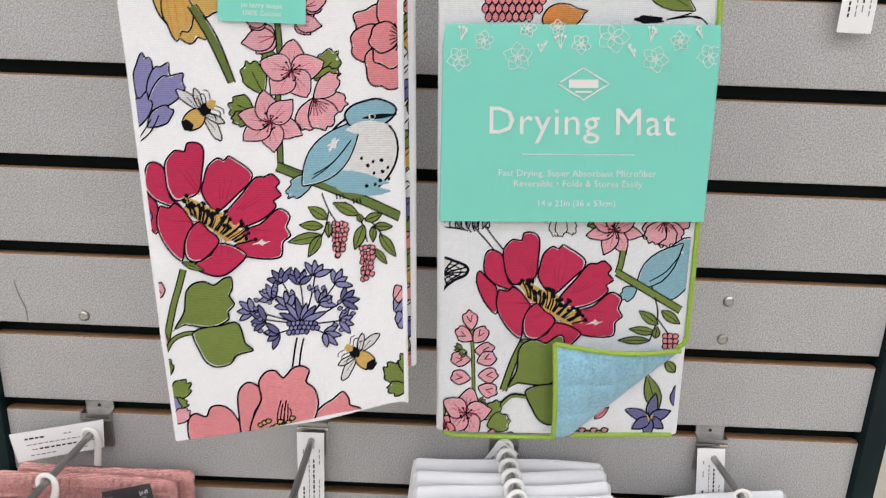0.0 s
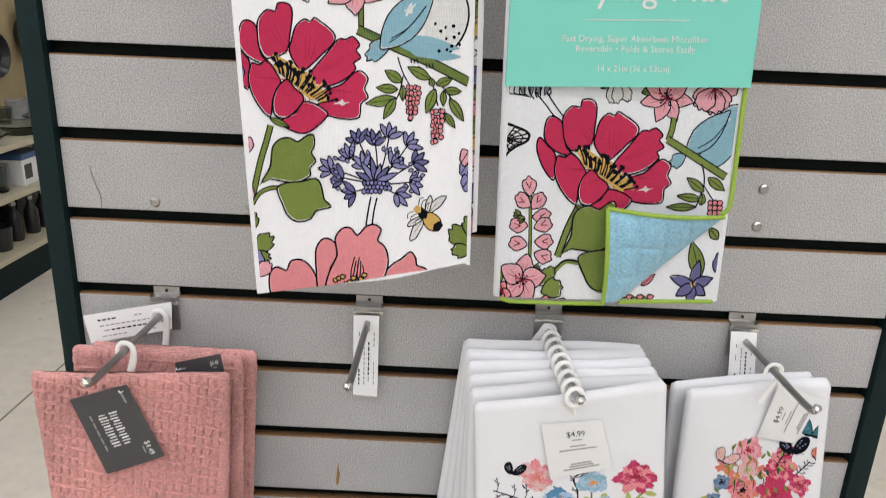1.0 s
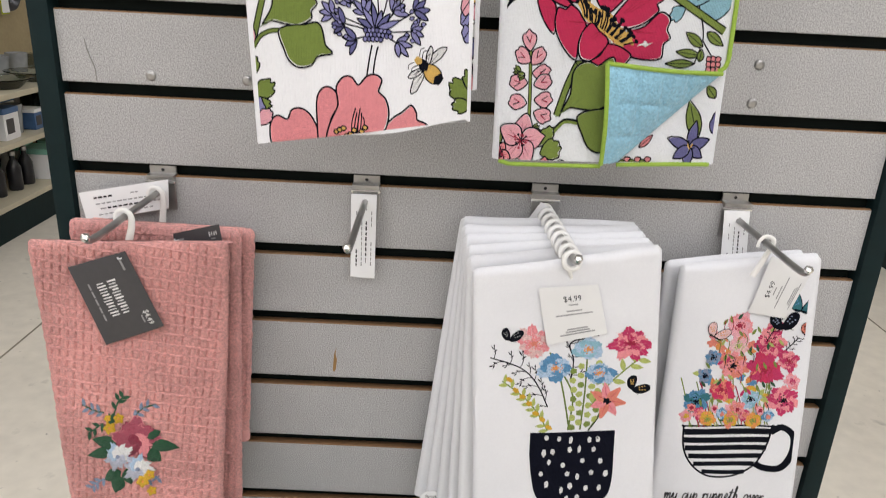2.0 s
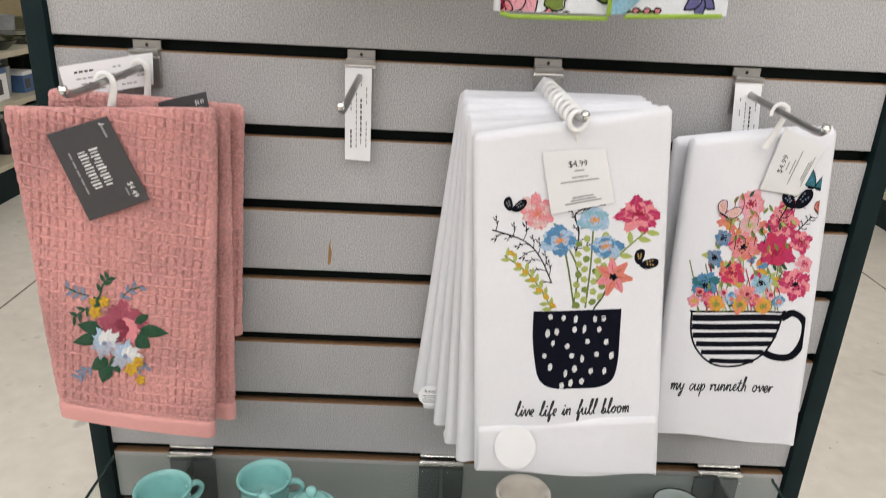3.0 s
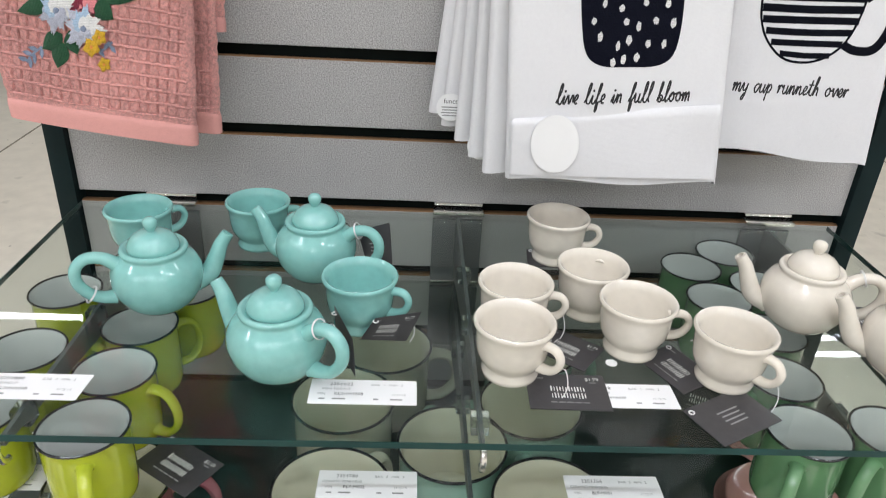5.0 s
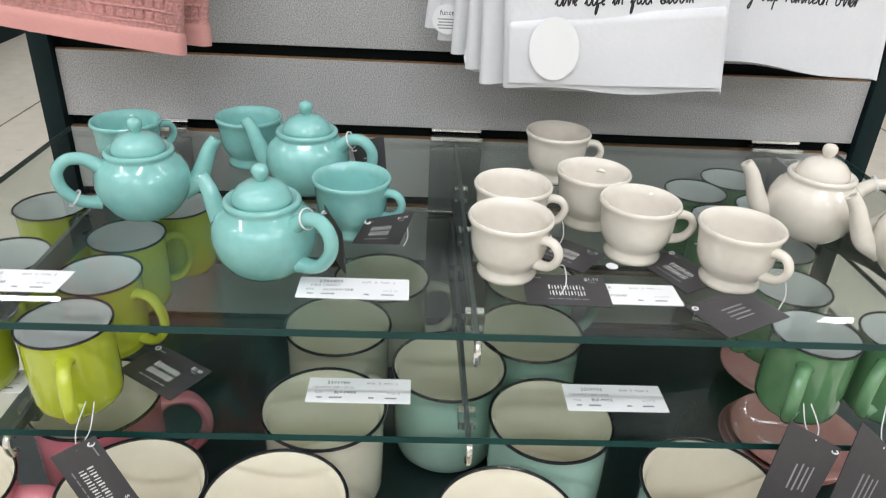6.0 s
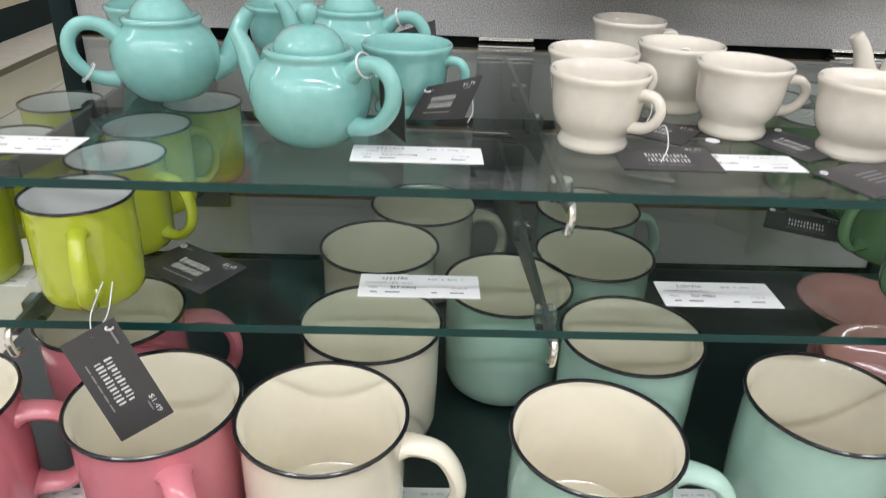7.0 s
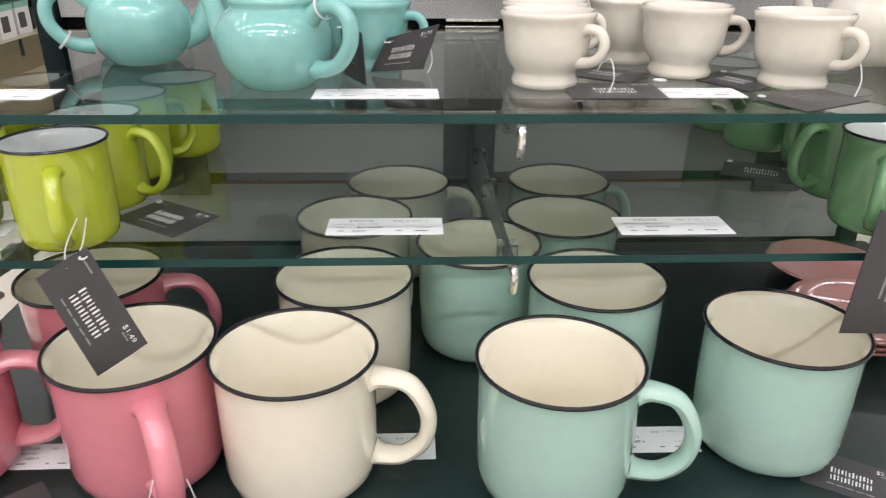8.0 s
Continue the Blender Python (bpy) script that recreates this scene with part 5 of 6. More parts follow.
draw_flower(ink, 824, 730, 44, 5, "pink", -80, 0.85)
draw_flower(ink, 868, 778, 24, 5, "rose", -80, 0.85)
draw_flower(ink, 784, 752, 22, 5, "rose", -60, 0.85)
draw_leaf(ink, 1164, 728, 1146, 664, 30)
draw_leaf(ink, 1195, 660, 1178, 640, 18)
for an, ln in ((-75, 46), (-20, 40), (35, 30), (100, 34), (200, 46), (150, 36)):
    draw_shape(ink, petal(1150, 742, an, ln, 19, 0.04), "purple", 2.5)
ink.stroke([(1146, 736), (1150, 744), (1156, 736)], 2.4, "yellow")
ink.stroke([(1148, 730), (1152, 744), (1160, 742)], 2.0, "black")
draw_shape(ink, blob(1198, 700, 10, 18, 20), "purple", 2.2)
draw_leaf(ink, 1052, 742, 1078, 722, 12, "rose", 2)
for i in range(6):
    ink.inked(blob(1020 + i * 10, 766 - (i % 2) * 4, 7, 5, 0, 0.1, n=9), ("leaf", "rose")[i % 2], 1.8)
ink.done("poppy_print", t, "poppies, bird and leaves in ink outline")
# stitched edging
for pts in ([(1278, -40), (1268, 120), (1248, 300), (1236, 400), (1226, 500), (1216, 596), (1198, 616)], [(784, 764), (840, 778), (905, 790), (950, 797), (976, 795)], [(1010, 770), (1100, 770), (1188, 770)]):
    path = [mat.at(*mat.pt(p.x, p.y, -0.0035), 0.0004) for p in spline([(x, y, 0) for x, y in pts], 14)]
    link("stitched_edge", *sweep(path, 0.0018, 8), M["lime_thread"], t, "lime green overlocked edge")
# the turned-up corner with its blue terry back
cv, cf = [], []
N = 66
for i in range(N + 1):
    for j in range(N + 1 - i):
        u, w = i / N, j / N
        x = 980 + (1203 - 980) * u - 4 * w
        y = 601 + 18 * u + 189 * w
        lift = 0.003 + 0.0105 * math.sin(math.pi * min(1, (u + w))) * 0.9 + 0.004 * (1 - u - w)
        rib = max(math.exp(-(((u + 0.06) / 0.215 % 1.0 - 0.5) / 0.11) ** 2), math.exp(-(((w + 0.12) / 0.29 % 1.0 - 0.5) / 0.09) ** 2))
        lift += (1 - rib) * (0.0021 + 0.0010 * noise.noise(Vector((i * 0.9, j * 0.9, 3)))) * min(1.0, 8 * u, 8 * w, 8 * max(0.0, 1 - u - w))
        cv.append(mat.at(*mat.pt(x, y), lift))
idx = {}
k = 0
for i in range(N + 1):
    for j in range(N + 1 - i):
        idx[i, j] = k
        k += 1
for i in range(N):
    for j in range(N - i):
        cf.append((idx[i, j], idx[i, j + 1], idx[i + 1, j]))
        if i + j < N - 1:
            cf.append((idx[i + 1, j], idx[i, j + 1], idx[i + 1, j + 1]))
flap = link("turned_corner", cv, cf, M["terry"], t, "turned-up corner showing pale blue terry")
so = flap.modifiers.new("thickness", "SOLIDIFY")
so.thickness = 0.003
for edge in ([idx[i, 0] for i in range(N + 1)], [idx[0, j] for j in range(N + 1)]):
    link("stitched_edge", *sweep([cv[i] for i in edge], 0.0018, 8), M["lime_thread"], t, "lime green overlocked edge")
# card sleeve
sl = Sheet([mat.at(*mat.pt(x, y, -0.004), 0.0052) for x, y in ((788, 44), (1274, 44), (1239, 389), (781, 388))], ((788, 44), (1274, 44), (1239, 389), (781, 388)), lambda a, b: 0.0006 * math.sin(a * 20))
sl.slab("card_sleeve", M["teal_card"], 0.003, 20, 10, 0, t, "teal card sleeve with white lettering")
ink = Ink(sl, base=0.0005)
ink.words("Drying Mat", 1026, 236, 69, "card_white", 0.6, space=1.06)
ink.stroke([(923, 270), (1120, 271)], 1.6, "card_white", smooth=1)
ink.words("Fast Drying, Super Absorbent Microfiber", 1019, 309, 16.4, "card_white", 0.4, space=1.02)
ink.words("Reversible • Folds & Stores Easily", 1020, 327, 16.4, "card_white", 0.4, space=1.02)
ink.words("14 x 21in (36 x 53cm)", 1017, 361, 15.5, "card_white", 0.4)
ink.stroke([(985, 147), (1030, 119), (1075, 147), (1030, 175)], 2.6, "card_white", True, smooth=0)
ink.bar(1030, 147, 52, 15, "card_white")
ink.bar(1030, 161, 30, 3, "card_white")
for x, y, r in ((812, 104, 22), (855, 72, 18), (915, 100, 26), (1026, 78, 18), (1082, 64, 30), (1156, 104, 24), (1200, 72, 18), (1252, 98, 22), (932, 50, 16), (985, 48, 14)):
    for i in range(5):
        ink.stroke(petal(x, y, 72 * i + x, r, r * 0.9, 0.1, 12), 1.25, "card_white", True, smooth=1)
    ink.stroke(blob(x, y, r * 0.2, r * 0.2, n=8), 1.4, "card_white", True, smooth=1)
for x, y in ((815, 62), (955, 82), (990, 76), (1120, 90), (1148, 62), (1240, 58)):
    for i in range(4):
        a = i * 0.7 + x
        ink.stroke([(x, y + 10), (x + 9 * math.cos(a), y - 6 + 5 * math.sin(a))], 1.3, "card_white", smooth=1)
        ink.fill(blob(x + 10 * math.cos(a), y - 8 + 6 * math.sin(a), 2.6, 2.6, n=8), "card_white", 0, 1)
ink.done("sleeve_lettering", t, "white lettering and flower outlines")


# ---- waffle towels ----
PK_UNITS = ((12, 190), (365, 192), (365, 775), (118, 738))


def waffle(a, b):
    """Relief of the waffle weave: raised threads round sunken cells, a plain hem below."""
    if b < 0.021:
        return 0.0
    a2 = a + 0.0006 * noise.noise(Vector((a * 50, b * 40, 9))) + 0.0016 * noise.noise(Vector((a * 9, b * 14, 4)))
    b2 = b + 0.0006 * noise.noise(Vector((a * 35, b * 50, 1))) + 0.0026 * noise.noise(Vector((a * 12, b * 7, 6)))
    u, w = abs((a2 / 0.0074) % 1.0 - 0.5) * 2, abs((b2 / 0.0104) % 1.0 - 0.5) * 2
    deep = 0.9 + 0.6 * noise.noise(Vector((a * 40, b * 30, 12)))
    slot = max(0.0, (u - 0.68) / 0.32) * max(0.0, 1 - (w / 0.76) ** 4)
    cord = math.exp(-((w - 0.95) / 0.09) ** 2) - 0.9 * math.exp(-((w - 0.74) / 0.10) ** 2)
    n = noise.noise(Vector((a * 420, b * 300, 3))) * 0.0007 + noise.noise(Vector((a * 1300, b * 420, 5))) * 0.0006
    return -0.0023 * deep * slot + 0.0010 * cord + 0.0004 * (1 - u * u) * (1 - w ** 4) + n


def pink_towel(corners, label, wave, thick, fine=(120, 180)):
    t = thing("waffle_towel", label, "hand towel", "pink waffle towels")
    s = Sheet(corners, PK_UNITS, wave)
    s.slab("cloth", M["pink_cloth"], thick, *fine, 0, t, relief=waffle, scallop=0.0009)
    tl, tr, br, bl = s.ab
    c = [Vector(p) for p in corners]
    hem = Sheet((c[3].lerp(c[0], 0.066), c[2].lerp(c[1], 0.066), c[2], c[3]), PK_UNITS, wave)
    hem.slab("hem", M["pink_hem"], thick + 0.003, 40, 14, 0, t, "smooth plain woven hem", lift=0.0015)
    return t, s


front, pk = pink_towel(((-0.405, -0.096, 0.418), (-0.240, -0.096, 0.424), (-0.263, -0.102, 0.099), (-0.397, -0.102, 0.117)),
                       "pink waffle weave towel with embroidered rose bouquet, hung on hook", lambda a, b: 0.0025 * math.sin(a * 26 + b * 5) + 0.0015 * math.sin(b * 21), 0.012, (270, 420))
pink_towel(((-0.384, -0.058, 0.428), (-0.240, -0.058, 0.421), (-0.250, -0.072, 0.100), (-0.385, -0.074, 0.107)), "pink waffle weave towel hung behind on the same hook", lambda a, b: 0.003 * math.sin(a * 31 + 2), 0.012)
pink_towel(((-0.378, -0.036, 0.421), (-0.233, -0.036, 0.416), (-0.247, -0.044, 0.181), (-0.38, -0.044, 0.19)), "pink waffle weave towel at the back of the hook", lambda a, b: 0.003 * math.sin(a * 27 + 1), 0.012)

ink = Ink(pk, 0.00006, 0.0012)
draw_twig(ink, [(160, 520), (140, 515), (118, 505)], "forest", 3, 6, 16, "slate")
draw_twig(ink, [(175, 540), (185, 500), (198, 490)], "forest", 3, 7, 17)
draw_twig(ink, [(215, 530), (230, 512), (255, 505)], "forest", 3, 6, 15, "slate")
draw_twig(ink, [(160, 540), (145, 550), (132, 560)], "forest", 3, 5, 16)
draw_twig(ink, [(165, 645), (150, 655), (140, 665)], "slate", 3, 6, 15)
draw_twig(ink, [(235, 640), (250, 650), (265, 640)], "slate", 3, 4, 14)
for x0, y0, x1, y1, w in ((190, 580, 140, 570, 24), (185, 590, 132, 602, 22), (240, 578, 300, 588, 23), (235, 570, 265, 555, 24), (240, 590, 268, 612, 26), (195, 630, 165, 648, 26), (195, 640, 185, 672, 26), (205, 625, 215, 655, 26), (170, 545, 178, 520, 16)):
    ink.fill(leaf_shape(x0, y0, x1, y1, w), "forest", 0.0012)
    ink.stroke([(x0, y0), (x1, y1)], 1.5, "leaf", smooth=1)
for i in range(20):
    a, r = i * 137.5, 40 - 1.6 * i
    o = petal(217 + 7 * math.cos(radians(a)), 569 + 6 * math.sin(radians(a)), a, max(10, r), max(12, r * 0.95), 0.2)
    ink.fill(o, ("thread_rose", "thread_deep", "thread_rose", "rose", "thread_rose")[i % 5], 0.0007)
    ink.stroke(o[7:20], 1.6, "thread_deep" if i % 2 else "rose", smooth=2)
ink.fill(blob(217, 569, 11, 10, 0, 0.15), "thread_deep", 0.0012, 2)
ink.stroke([(211, 569), (216, 563), (223, 567), (221, 575), (213, 575)], 2.2, "thread_rose")
for cx, cy in ((190, 600), (228, 622)):
    for i in range(22):
        ink.fill(petal(cx, cy, i * 137.5 + cx, 33 - 1.1 * i, 15, 0.25, 14), ("thread_pale", "white", "thread_pale", "pale_blue", "white")[i % 5], 0.0006)
    ink.fill(blob(cx, cy, 5, 5), "slate", 0.001, 2)
for cx, cy, r in ((172, 548, 13), (188, 530, 11), (168, 530, 8), (238, 645, 13), (250, 633, 11), (252, 668, 10)):
    for i in range(5):
        ink.fill(petal(cx, cy, i * 72 + cx, r, r * 0.9, 0.15, 12), "gold", 0.001)
    ink.fill(blob(cx, cy, r * 0.25, r * 0.25, n=8), "orange", 0.0012, 1)
ink.done("embroidery", front, "embroidered rose, white and yellow flowers, green leaves")


def swing_tag(corners, label, price, lines, flip=False, size=1.0):
    """A charcoal card tag on units 0 to 100 across and 0 to 60 down; words in white."""
    t = thing("price_tag", label, "tag", "charcoal swing tags")
    s = Sheet(corners, ((0, 0), (100, 0), (100, 60), (0, 60)))
    s.slab("card", M["tag"], 0.0008, 3, 3, 0, t)
    ink = Ink(s, base=0.00025)
    if lines:
        for i in range(12):
            ink.bar(29.6 + 3.72 * i, 26.5 + 0.4 * (i % 3), (2.0, 1.1, 1.6)[i % 3], (8.6, 7.2, 8.6, 6.2)[i % 4], "card_white")
            ink.bar(29.6 + 3.72 * i, 38.4 - 0.4 * (i % 3), (1.2, 1.9, 1.5)[i % 3], (7.0, 8.6, 8.6, 7.6)[i % 4], "card_white")
        for i in range(5):
            ink.bar(30 + 10 * i, 49, 8, 1.8, "greyink")
        ink.words(price, 84, 12, 8, "card_white")
        ink.bar(84, 15, 9, 1.6, "greyink")
        ink.bar(14, 9, 16, 2.2, "greyink")
    else:
        for i in range(4):
            ink.bar(50, 22 + 6 * i, 34 - 4 * (i % 2), 2.0, "greyink")
    ink.done("print", t, "white printed lettering")
    link("eyelet", *[[Vector(p) @ Matrix.Identity(3) + s.at(*s.pt(6, 8), 0.0006) for p in ring(0.0018, 0, 0.0005, 14, 6)[0]], ring(0.0018, 0, 0.0005, 14, 6)[1]], M["string"], t)
    return t


def on_sheet(s, pts, off):
    return [s.at(*s.pt(x, y, -0.02), off) for x, y in pts]


swing_tag(on_sheet(pk, ((193, 204), (268, 350), (162, 387), (88, 237)), 0.004), "charcoal card tag pinned to the pink waffle towel", "$4.49", True)
swing_tag(((-0.289, -0.0725, 0.423), (-0.247, -0.0725, 0.434), (-0.241, -0.074, 0.385), (-0.286, -0.074, 0.374)), "charcoal card tag on the rear pink towel", "$4.49", True)


# ---- white flour-sack towels ----
WH_UNITS = ((846, 238), (1185, 188), (1155, 842), (848, 833))


def white_towel(corners, label, wave, thick=0.009, units=WH_UNITS, group="flower pot towels"):
    t = thing("tea_towel", label, "tea towel", group)
    s = Sheet(corners, units, wave)
    s.slab("cloth", M["white_cloth"], thick, 48, 80, 0, t, sway=0.0022)
    return t, s


def soft(k, p):
    return lambda a, b: 0.0030 * math.sin(a * 34 + p) * (0.5 + b * 1.5) + 0.0016 * math.sin(b * 14 + a * 12 + p) + k


wt, wh = white_towel(((-0.014, -0.113, 0.417), (0.139, -0.112, 0.446), (0.176, -0.125, 0.091), (0.007, -0.125, 0.089)), "white cotton tea towel printed with flowers in black spotted pot", soft(0, 0))
for i in range(5):
    q = (i + 1) / 5
    y = -0.113 + 0.083 * q
    white_towel(((-0.016 - 0.006 * q, y, 0.420 + 0.018 * q), (0.142 - 0.004 * q, y, 0.440), (0.172 - 0.02 * q, y + 0.002 - 0.01 * q, 0.094 + 0.004 * i), (0.002 - 0.058 * q, y - 0.012 + 0.004 * q, 0.080 + 0.036 * q)),
                "white cotton tea towel stacked behind on the hook", soft(0, 1.3 * i + 1), 0.0115)

hem = Sheet([wh.at(*wh.pt(x, y), 0.003) for x, y in ((848, 752), (1158, 735), (1155, 834), (848, 825))], ((848, 752), (1158, 735), (1155, 834), (848, 825)), lambda a, b: 0.0015 * math.sin(a * 22 + b * 40))
hem.slab("folded_hem", M["white_cloth"], 0.005, 40, 16, 0, wt, "doubled hem fold")

ink = Ink(wh)
potshape = [(943, 549), (1101, 549), (1098, 590), (1094, 640), (1084, 672), (1060, 685), (1020, 686), (975, 684), (952, 668), (944, 630), (941, 590)]
ink.fill([(943 + 15.8 * i, 549) for i in range(10)] + [(p.x, p.y) for p in spline([(x, y, 0) for x, y in potshape[1:]], 4)] + [(942, 570)], "navy", 0, 5)
for i in range(7):
    for j in range(6):
        x, y = 950 + i * 24 + (j % 2) * 12 + rnd.uniform(-7, 7), 563 + j * 22.5 + rnd.uniform(-6, 6)
        if x < 1092 - j * 2.5 and x > 950 + j * 2.5 and (i * 5 + j * 3) % 7:
            ink.fill(blob(x, y, rnd.uniform(3.2, 4.6), rnd.uniform(4.6, 7.2), 8, 0.12, n=12), "white", 0, 2)
for pts in ([(980, 395), (1000, 450), (1015, 545)], [(1000, 430), (1022, 480), (1012, 545)], [(1050, 400), (1045, 470), (1035, 545)], [(1085, 470), (1075, 510), (1050, 548)]):
    ink.stroke(pts, 3.2, "stem")
draw_twig(ink, [(975, 500), (955, 455), (925, 425), (870, 408)], "black", 2.4, 14, 21)
draw_twig(ink, [(1018, 450), (1024, 410), (1018, 378), (1060, 362)], "black", 2.4, 14, 17)
draw_twig(ink, [(975, 545), (955, 510), (930, 480), (892, 452)], "leaf", 2.6, 16, 18, "pale_leaf")
for i in range(14):
    for bx, by, dx in ((1018, 540, 8), (1048, 535, 14)):
        ink.fill(blob(bx + (i % 2) * 13 + dx * i / 14 + rnd.uniform(-2, 2), by - i * 9, 6.5, 6, 0, 0.12, n=10), "pale_leaf" if i % 3 else "leaf", 0, 1)
draw_twig(ink, [(1055, 500), (1090, 460), (1130, 425), (1150, 410)], "leaf", 2.6, 8, 26, "pale_leaf")
for i in range(7):
    ink.fill(blob(905 + 12 * i, 452 + 15 * i + rnd.uniform(-5, 5), 6, 5, 30, 0.2, n=10), "gold", 0, 1)
for cx, cy, r, n, k1, k2, e, sq in ((950, 378, 34, 9, "rose", "blush", "coral", 0.95), (990, 425, 34, 6, "pale_blue", "blue", "orange", 0.75), (1052, 390, 32, 6, "pale_blue", "sky", "orange", 0.7), (1072, 437, 30, 6, "pale_blue", "blue", "orange", 0.75), (1132, 380, 42, 10, "magenta", "rose", "crimson", 0.75)):
    draw_wash(ink, cx, cy, r * 1.08, n, k1, k2, e, sq)
ink.stroke([(1086, 492), (1068, 525), (1050, 548)], 2.0, "black")
for i in range(7):
    ink.fill(petal(1086, 492, 51.4 * i + 8, 37 * rnd.uniform(0.85, 1.05), 17, 0.1), "rose" if i % 2 else "coral", 0, 3)
    ink.stroke([(1086 + 10 * math.cos(radians(51.4 * i + 8)), 492 + 10 * math.sin(radians(51.4 * i + 8))), (1086 + 28 * math.cos(radians(51.4 * i + 8)), 492 + 28 * math.sin(radians(51.4 * i + 8)))], 1.3, "red", taper=True, smooth=1)
ink.fill(blob(1086, 492, 7, 6, 0, 0.25), "black", 0, 2)
draw_butterfly(ink, 905, 372, 0.62, 20, "black", "greyink")
draw_butterfly(ink, 1134, 470, 0.7, 48, "black", "yellow")
ink.cursive("live life in full bloom", 910, 733, 12.2, "ink", 2.5, -0.6, 205)
ink.done("flower_pot_print", wt, "black spotted pot of watercolour flowers with script")
disc = [wh.at(*wh.pt(x, y), 0.0048) for x, y in [(910 + 36 * math.cos(2 * math.pi * i / 40), 783 + 38 * math.sin(2 * math.pi * i / 40)) for i in range(40)]]
d = link("round_tag", disc + [p + wh.n * 0.0005 for p in disc], [tuple(range(40)), tuple(range(79, 39, -1))] + [(i, (i + 1) % 40, 40 + (i + 1) % 40, 40 + i) for i in range(40)], M["paper"], smooth=False)
tagged(d, "plain round white card tag on the white towel", "tag")


def price_card(s, quad, price, label, turn_words=0):
    t = thing("price_card", label, "tag", "white price cards")
    c = Sheet(on_sheet(s, quad, 0.003), ((0, 0), (100, 0), (100, 90), (0, 90)))
    c.slab("card", M["card"], 0.0006, 3, 3, 0, t)
    ink = Ink(c, base=0.0002)
    ink.words(price, 50, 26, 14, "ink")
    for y, w in ((32, 16), (42, 26), (48, 62), (72, 34), (76, 40), (80, 58)):
        ink.bar(50, y, w, 2.2, "greyink")
    ink.done("print", t, "black print")
    return t


price_card(wh, ((958, 268), (1070, 262), (1086, 358), (974, 378)), "$4.99", "white price card pinned on the flower pot towel")
for i, (x, y, z) in enumerate(((-0.043, -0.052, 0.128), (-0.016, -0.083, 0.104))):
    sv = [(x + 0.0125 * math.cos(2 * math.pi * k / 28), y - 0.0050, z + 0.0125 * math.sin(2 * math.pi * k / 28)) for k in range(28)]
    st = thing("round_sticker", "round white sticker with small black print on a towel hem", "sticker", "towel stickers")
    link("paper", sv + [(a, b - 0.0003, c) for a, b, c in sv], [tuple(range(28)), tuple(range(55, 27, -1))] + [(k, (k + 1) % 28, 28 + (k + 1) % 28, 28 + k) for k in range(28)], M["paper"], st, smooth=False)
    plane = Sheet(((x - 0.0125, y - 0.0054, z + 0.0125), (x + 0.0125, y - 0.0054, z + 0.0125), (x + 0.0125, y - 0.0054, z - 0.0125), (x - 0.0125, y - 0.0054, z - 0.0125)), ((0, 0), (50, 0), (50, 50), (0, 50)))
    ink = Ink(plane, base=0.0001)
    ink.words("functi", 26, 18, 12, "ink")
    for k in range(4):
        ink.bar(26, 25 + 5 * k, 34 - 4 * (k % 2), 2, "greyink")
    ink.done("print", st)

# ---- towel with the striped cup ----
CP_UNITS = ((1235, 245), (1480, 225), (1398, 790), (1155, 762))
ct, cp = white_towel(((0.188, -0.053, 0.409), (0.311, -0.052, 0.424), (0.333, -0.075, 0.095), (0.187, -0.075, 0.107)), "white cotton tea towel printed with striped cup of bright flowers",
                     lambda a, b: 0.003 * math.sin(a * 36 + 1 + b * 4) + 0.0015 * math.sin(b * 13), 0.012, CP_UNITS, "cup towels")
white_towel(((0.180, -0.030, 0.404), (0.305, -0.028, 0.42), (0.325, -0.045, 0.100), (0.19, -0.045, 0.112)), "white cotton tea towel hung behind the cup towel", soft(0, 4), 0.011, CP_UNITS, "cup towels")
ink = Ink(cp)
cup = [(p.x, p.y) for p in spline([(x, y, 0) for x, y in ((1222, 551), (1225, 549), (1305, 552), (1384, 555), (1387, 556), (1374, 595), (1350, 630), (1310, 648), (1265, 645), (1235, 622), (1221, 590))], 4, True)]
ink.stroke(cup, 3.4, "black", True, smooth=0)
for i in range(6):
    y0 = 561 + i * 15.2
    c0, half = 1303 - 1.8 * i, (80, 79, 76, 68, 57, 40)[i]
    ink.stroke([(c0 - half, y0 - 1), (c0, y0 + 2 + i % 2), (c0 + half, y0 + 4)], 11.2 - 0.7 * i, "black")
ink.stroke([(1384, 566), (1405, 556), (1424, 572), (1420, 605), (1400, 632), (1372, 634), (1354, 626)], 12, "black")
ink.cursive("my cup runneth over", 1184, 685, 12.2, "ink", 2.3, 4.0, 184)
for i in range(22):
    x = 1232 + 150 * ((i * 0.618) % 1)
    ink.stroke([(x, 552), (x + rnd.uniform(-12, 12), 520), (x + rnd.uniform(-18, 18), rnd.uniform(455, 500))], 2.2, ("leaf", "stem", "crimson", "pale_leaf")[i % 4])
for i in range(46):
    u, w = (i * 0.618) % 1, (i * 0.414 + 0.13) % 1
    y = 355 + 190 * w
    x = 1228 + 150 * u + (1 - w) * (60 + 30 * (0.5 - u)) * 0.8
    if i % 2:
        a = rnd.uniform(-3, 0.2)
        ink.fill(leaf_shape(x, y, x + 24 * math.cos(a), y + 20 * math.sin(a), 11, 12), ("leaf", "pale_leaf", "coral", "orange")[i % 4], 0, 2)
    else:
        ink.fill(blob(x, y, 9, 8, 0, 0.3, n=14), ("rose", "pink", "gold", "blue", "magenta", "coral")[i // 2 % 6], 0, 2)
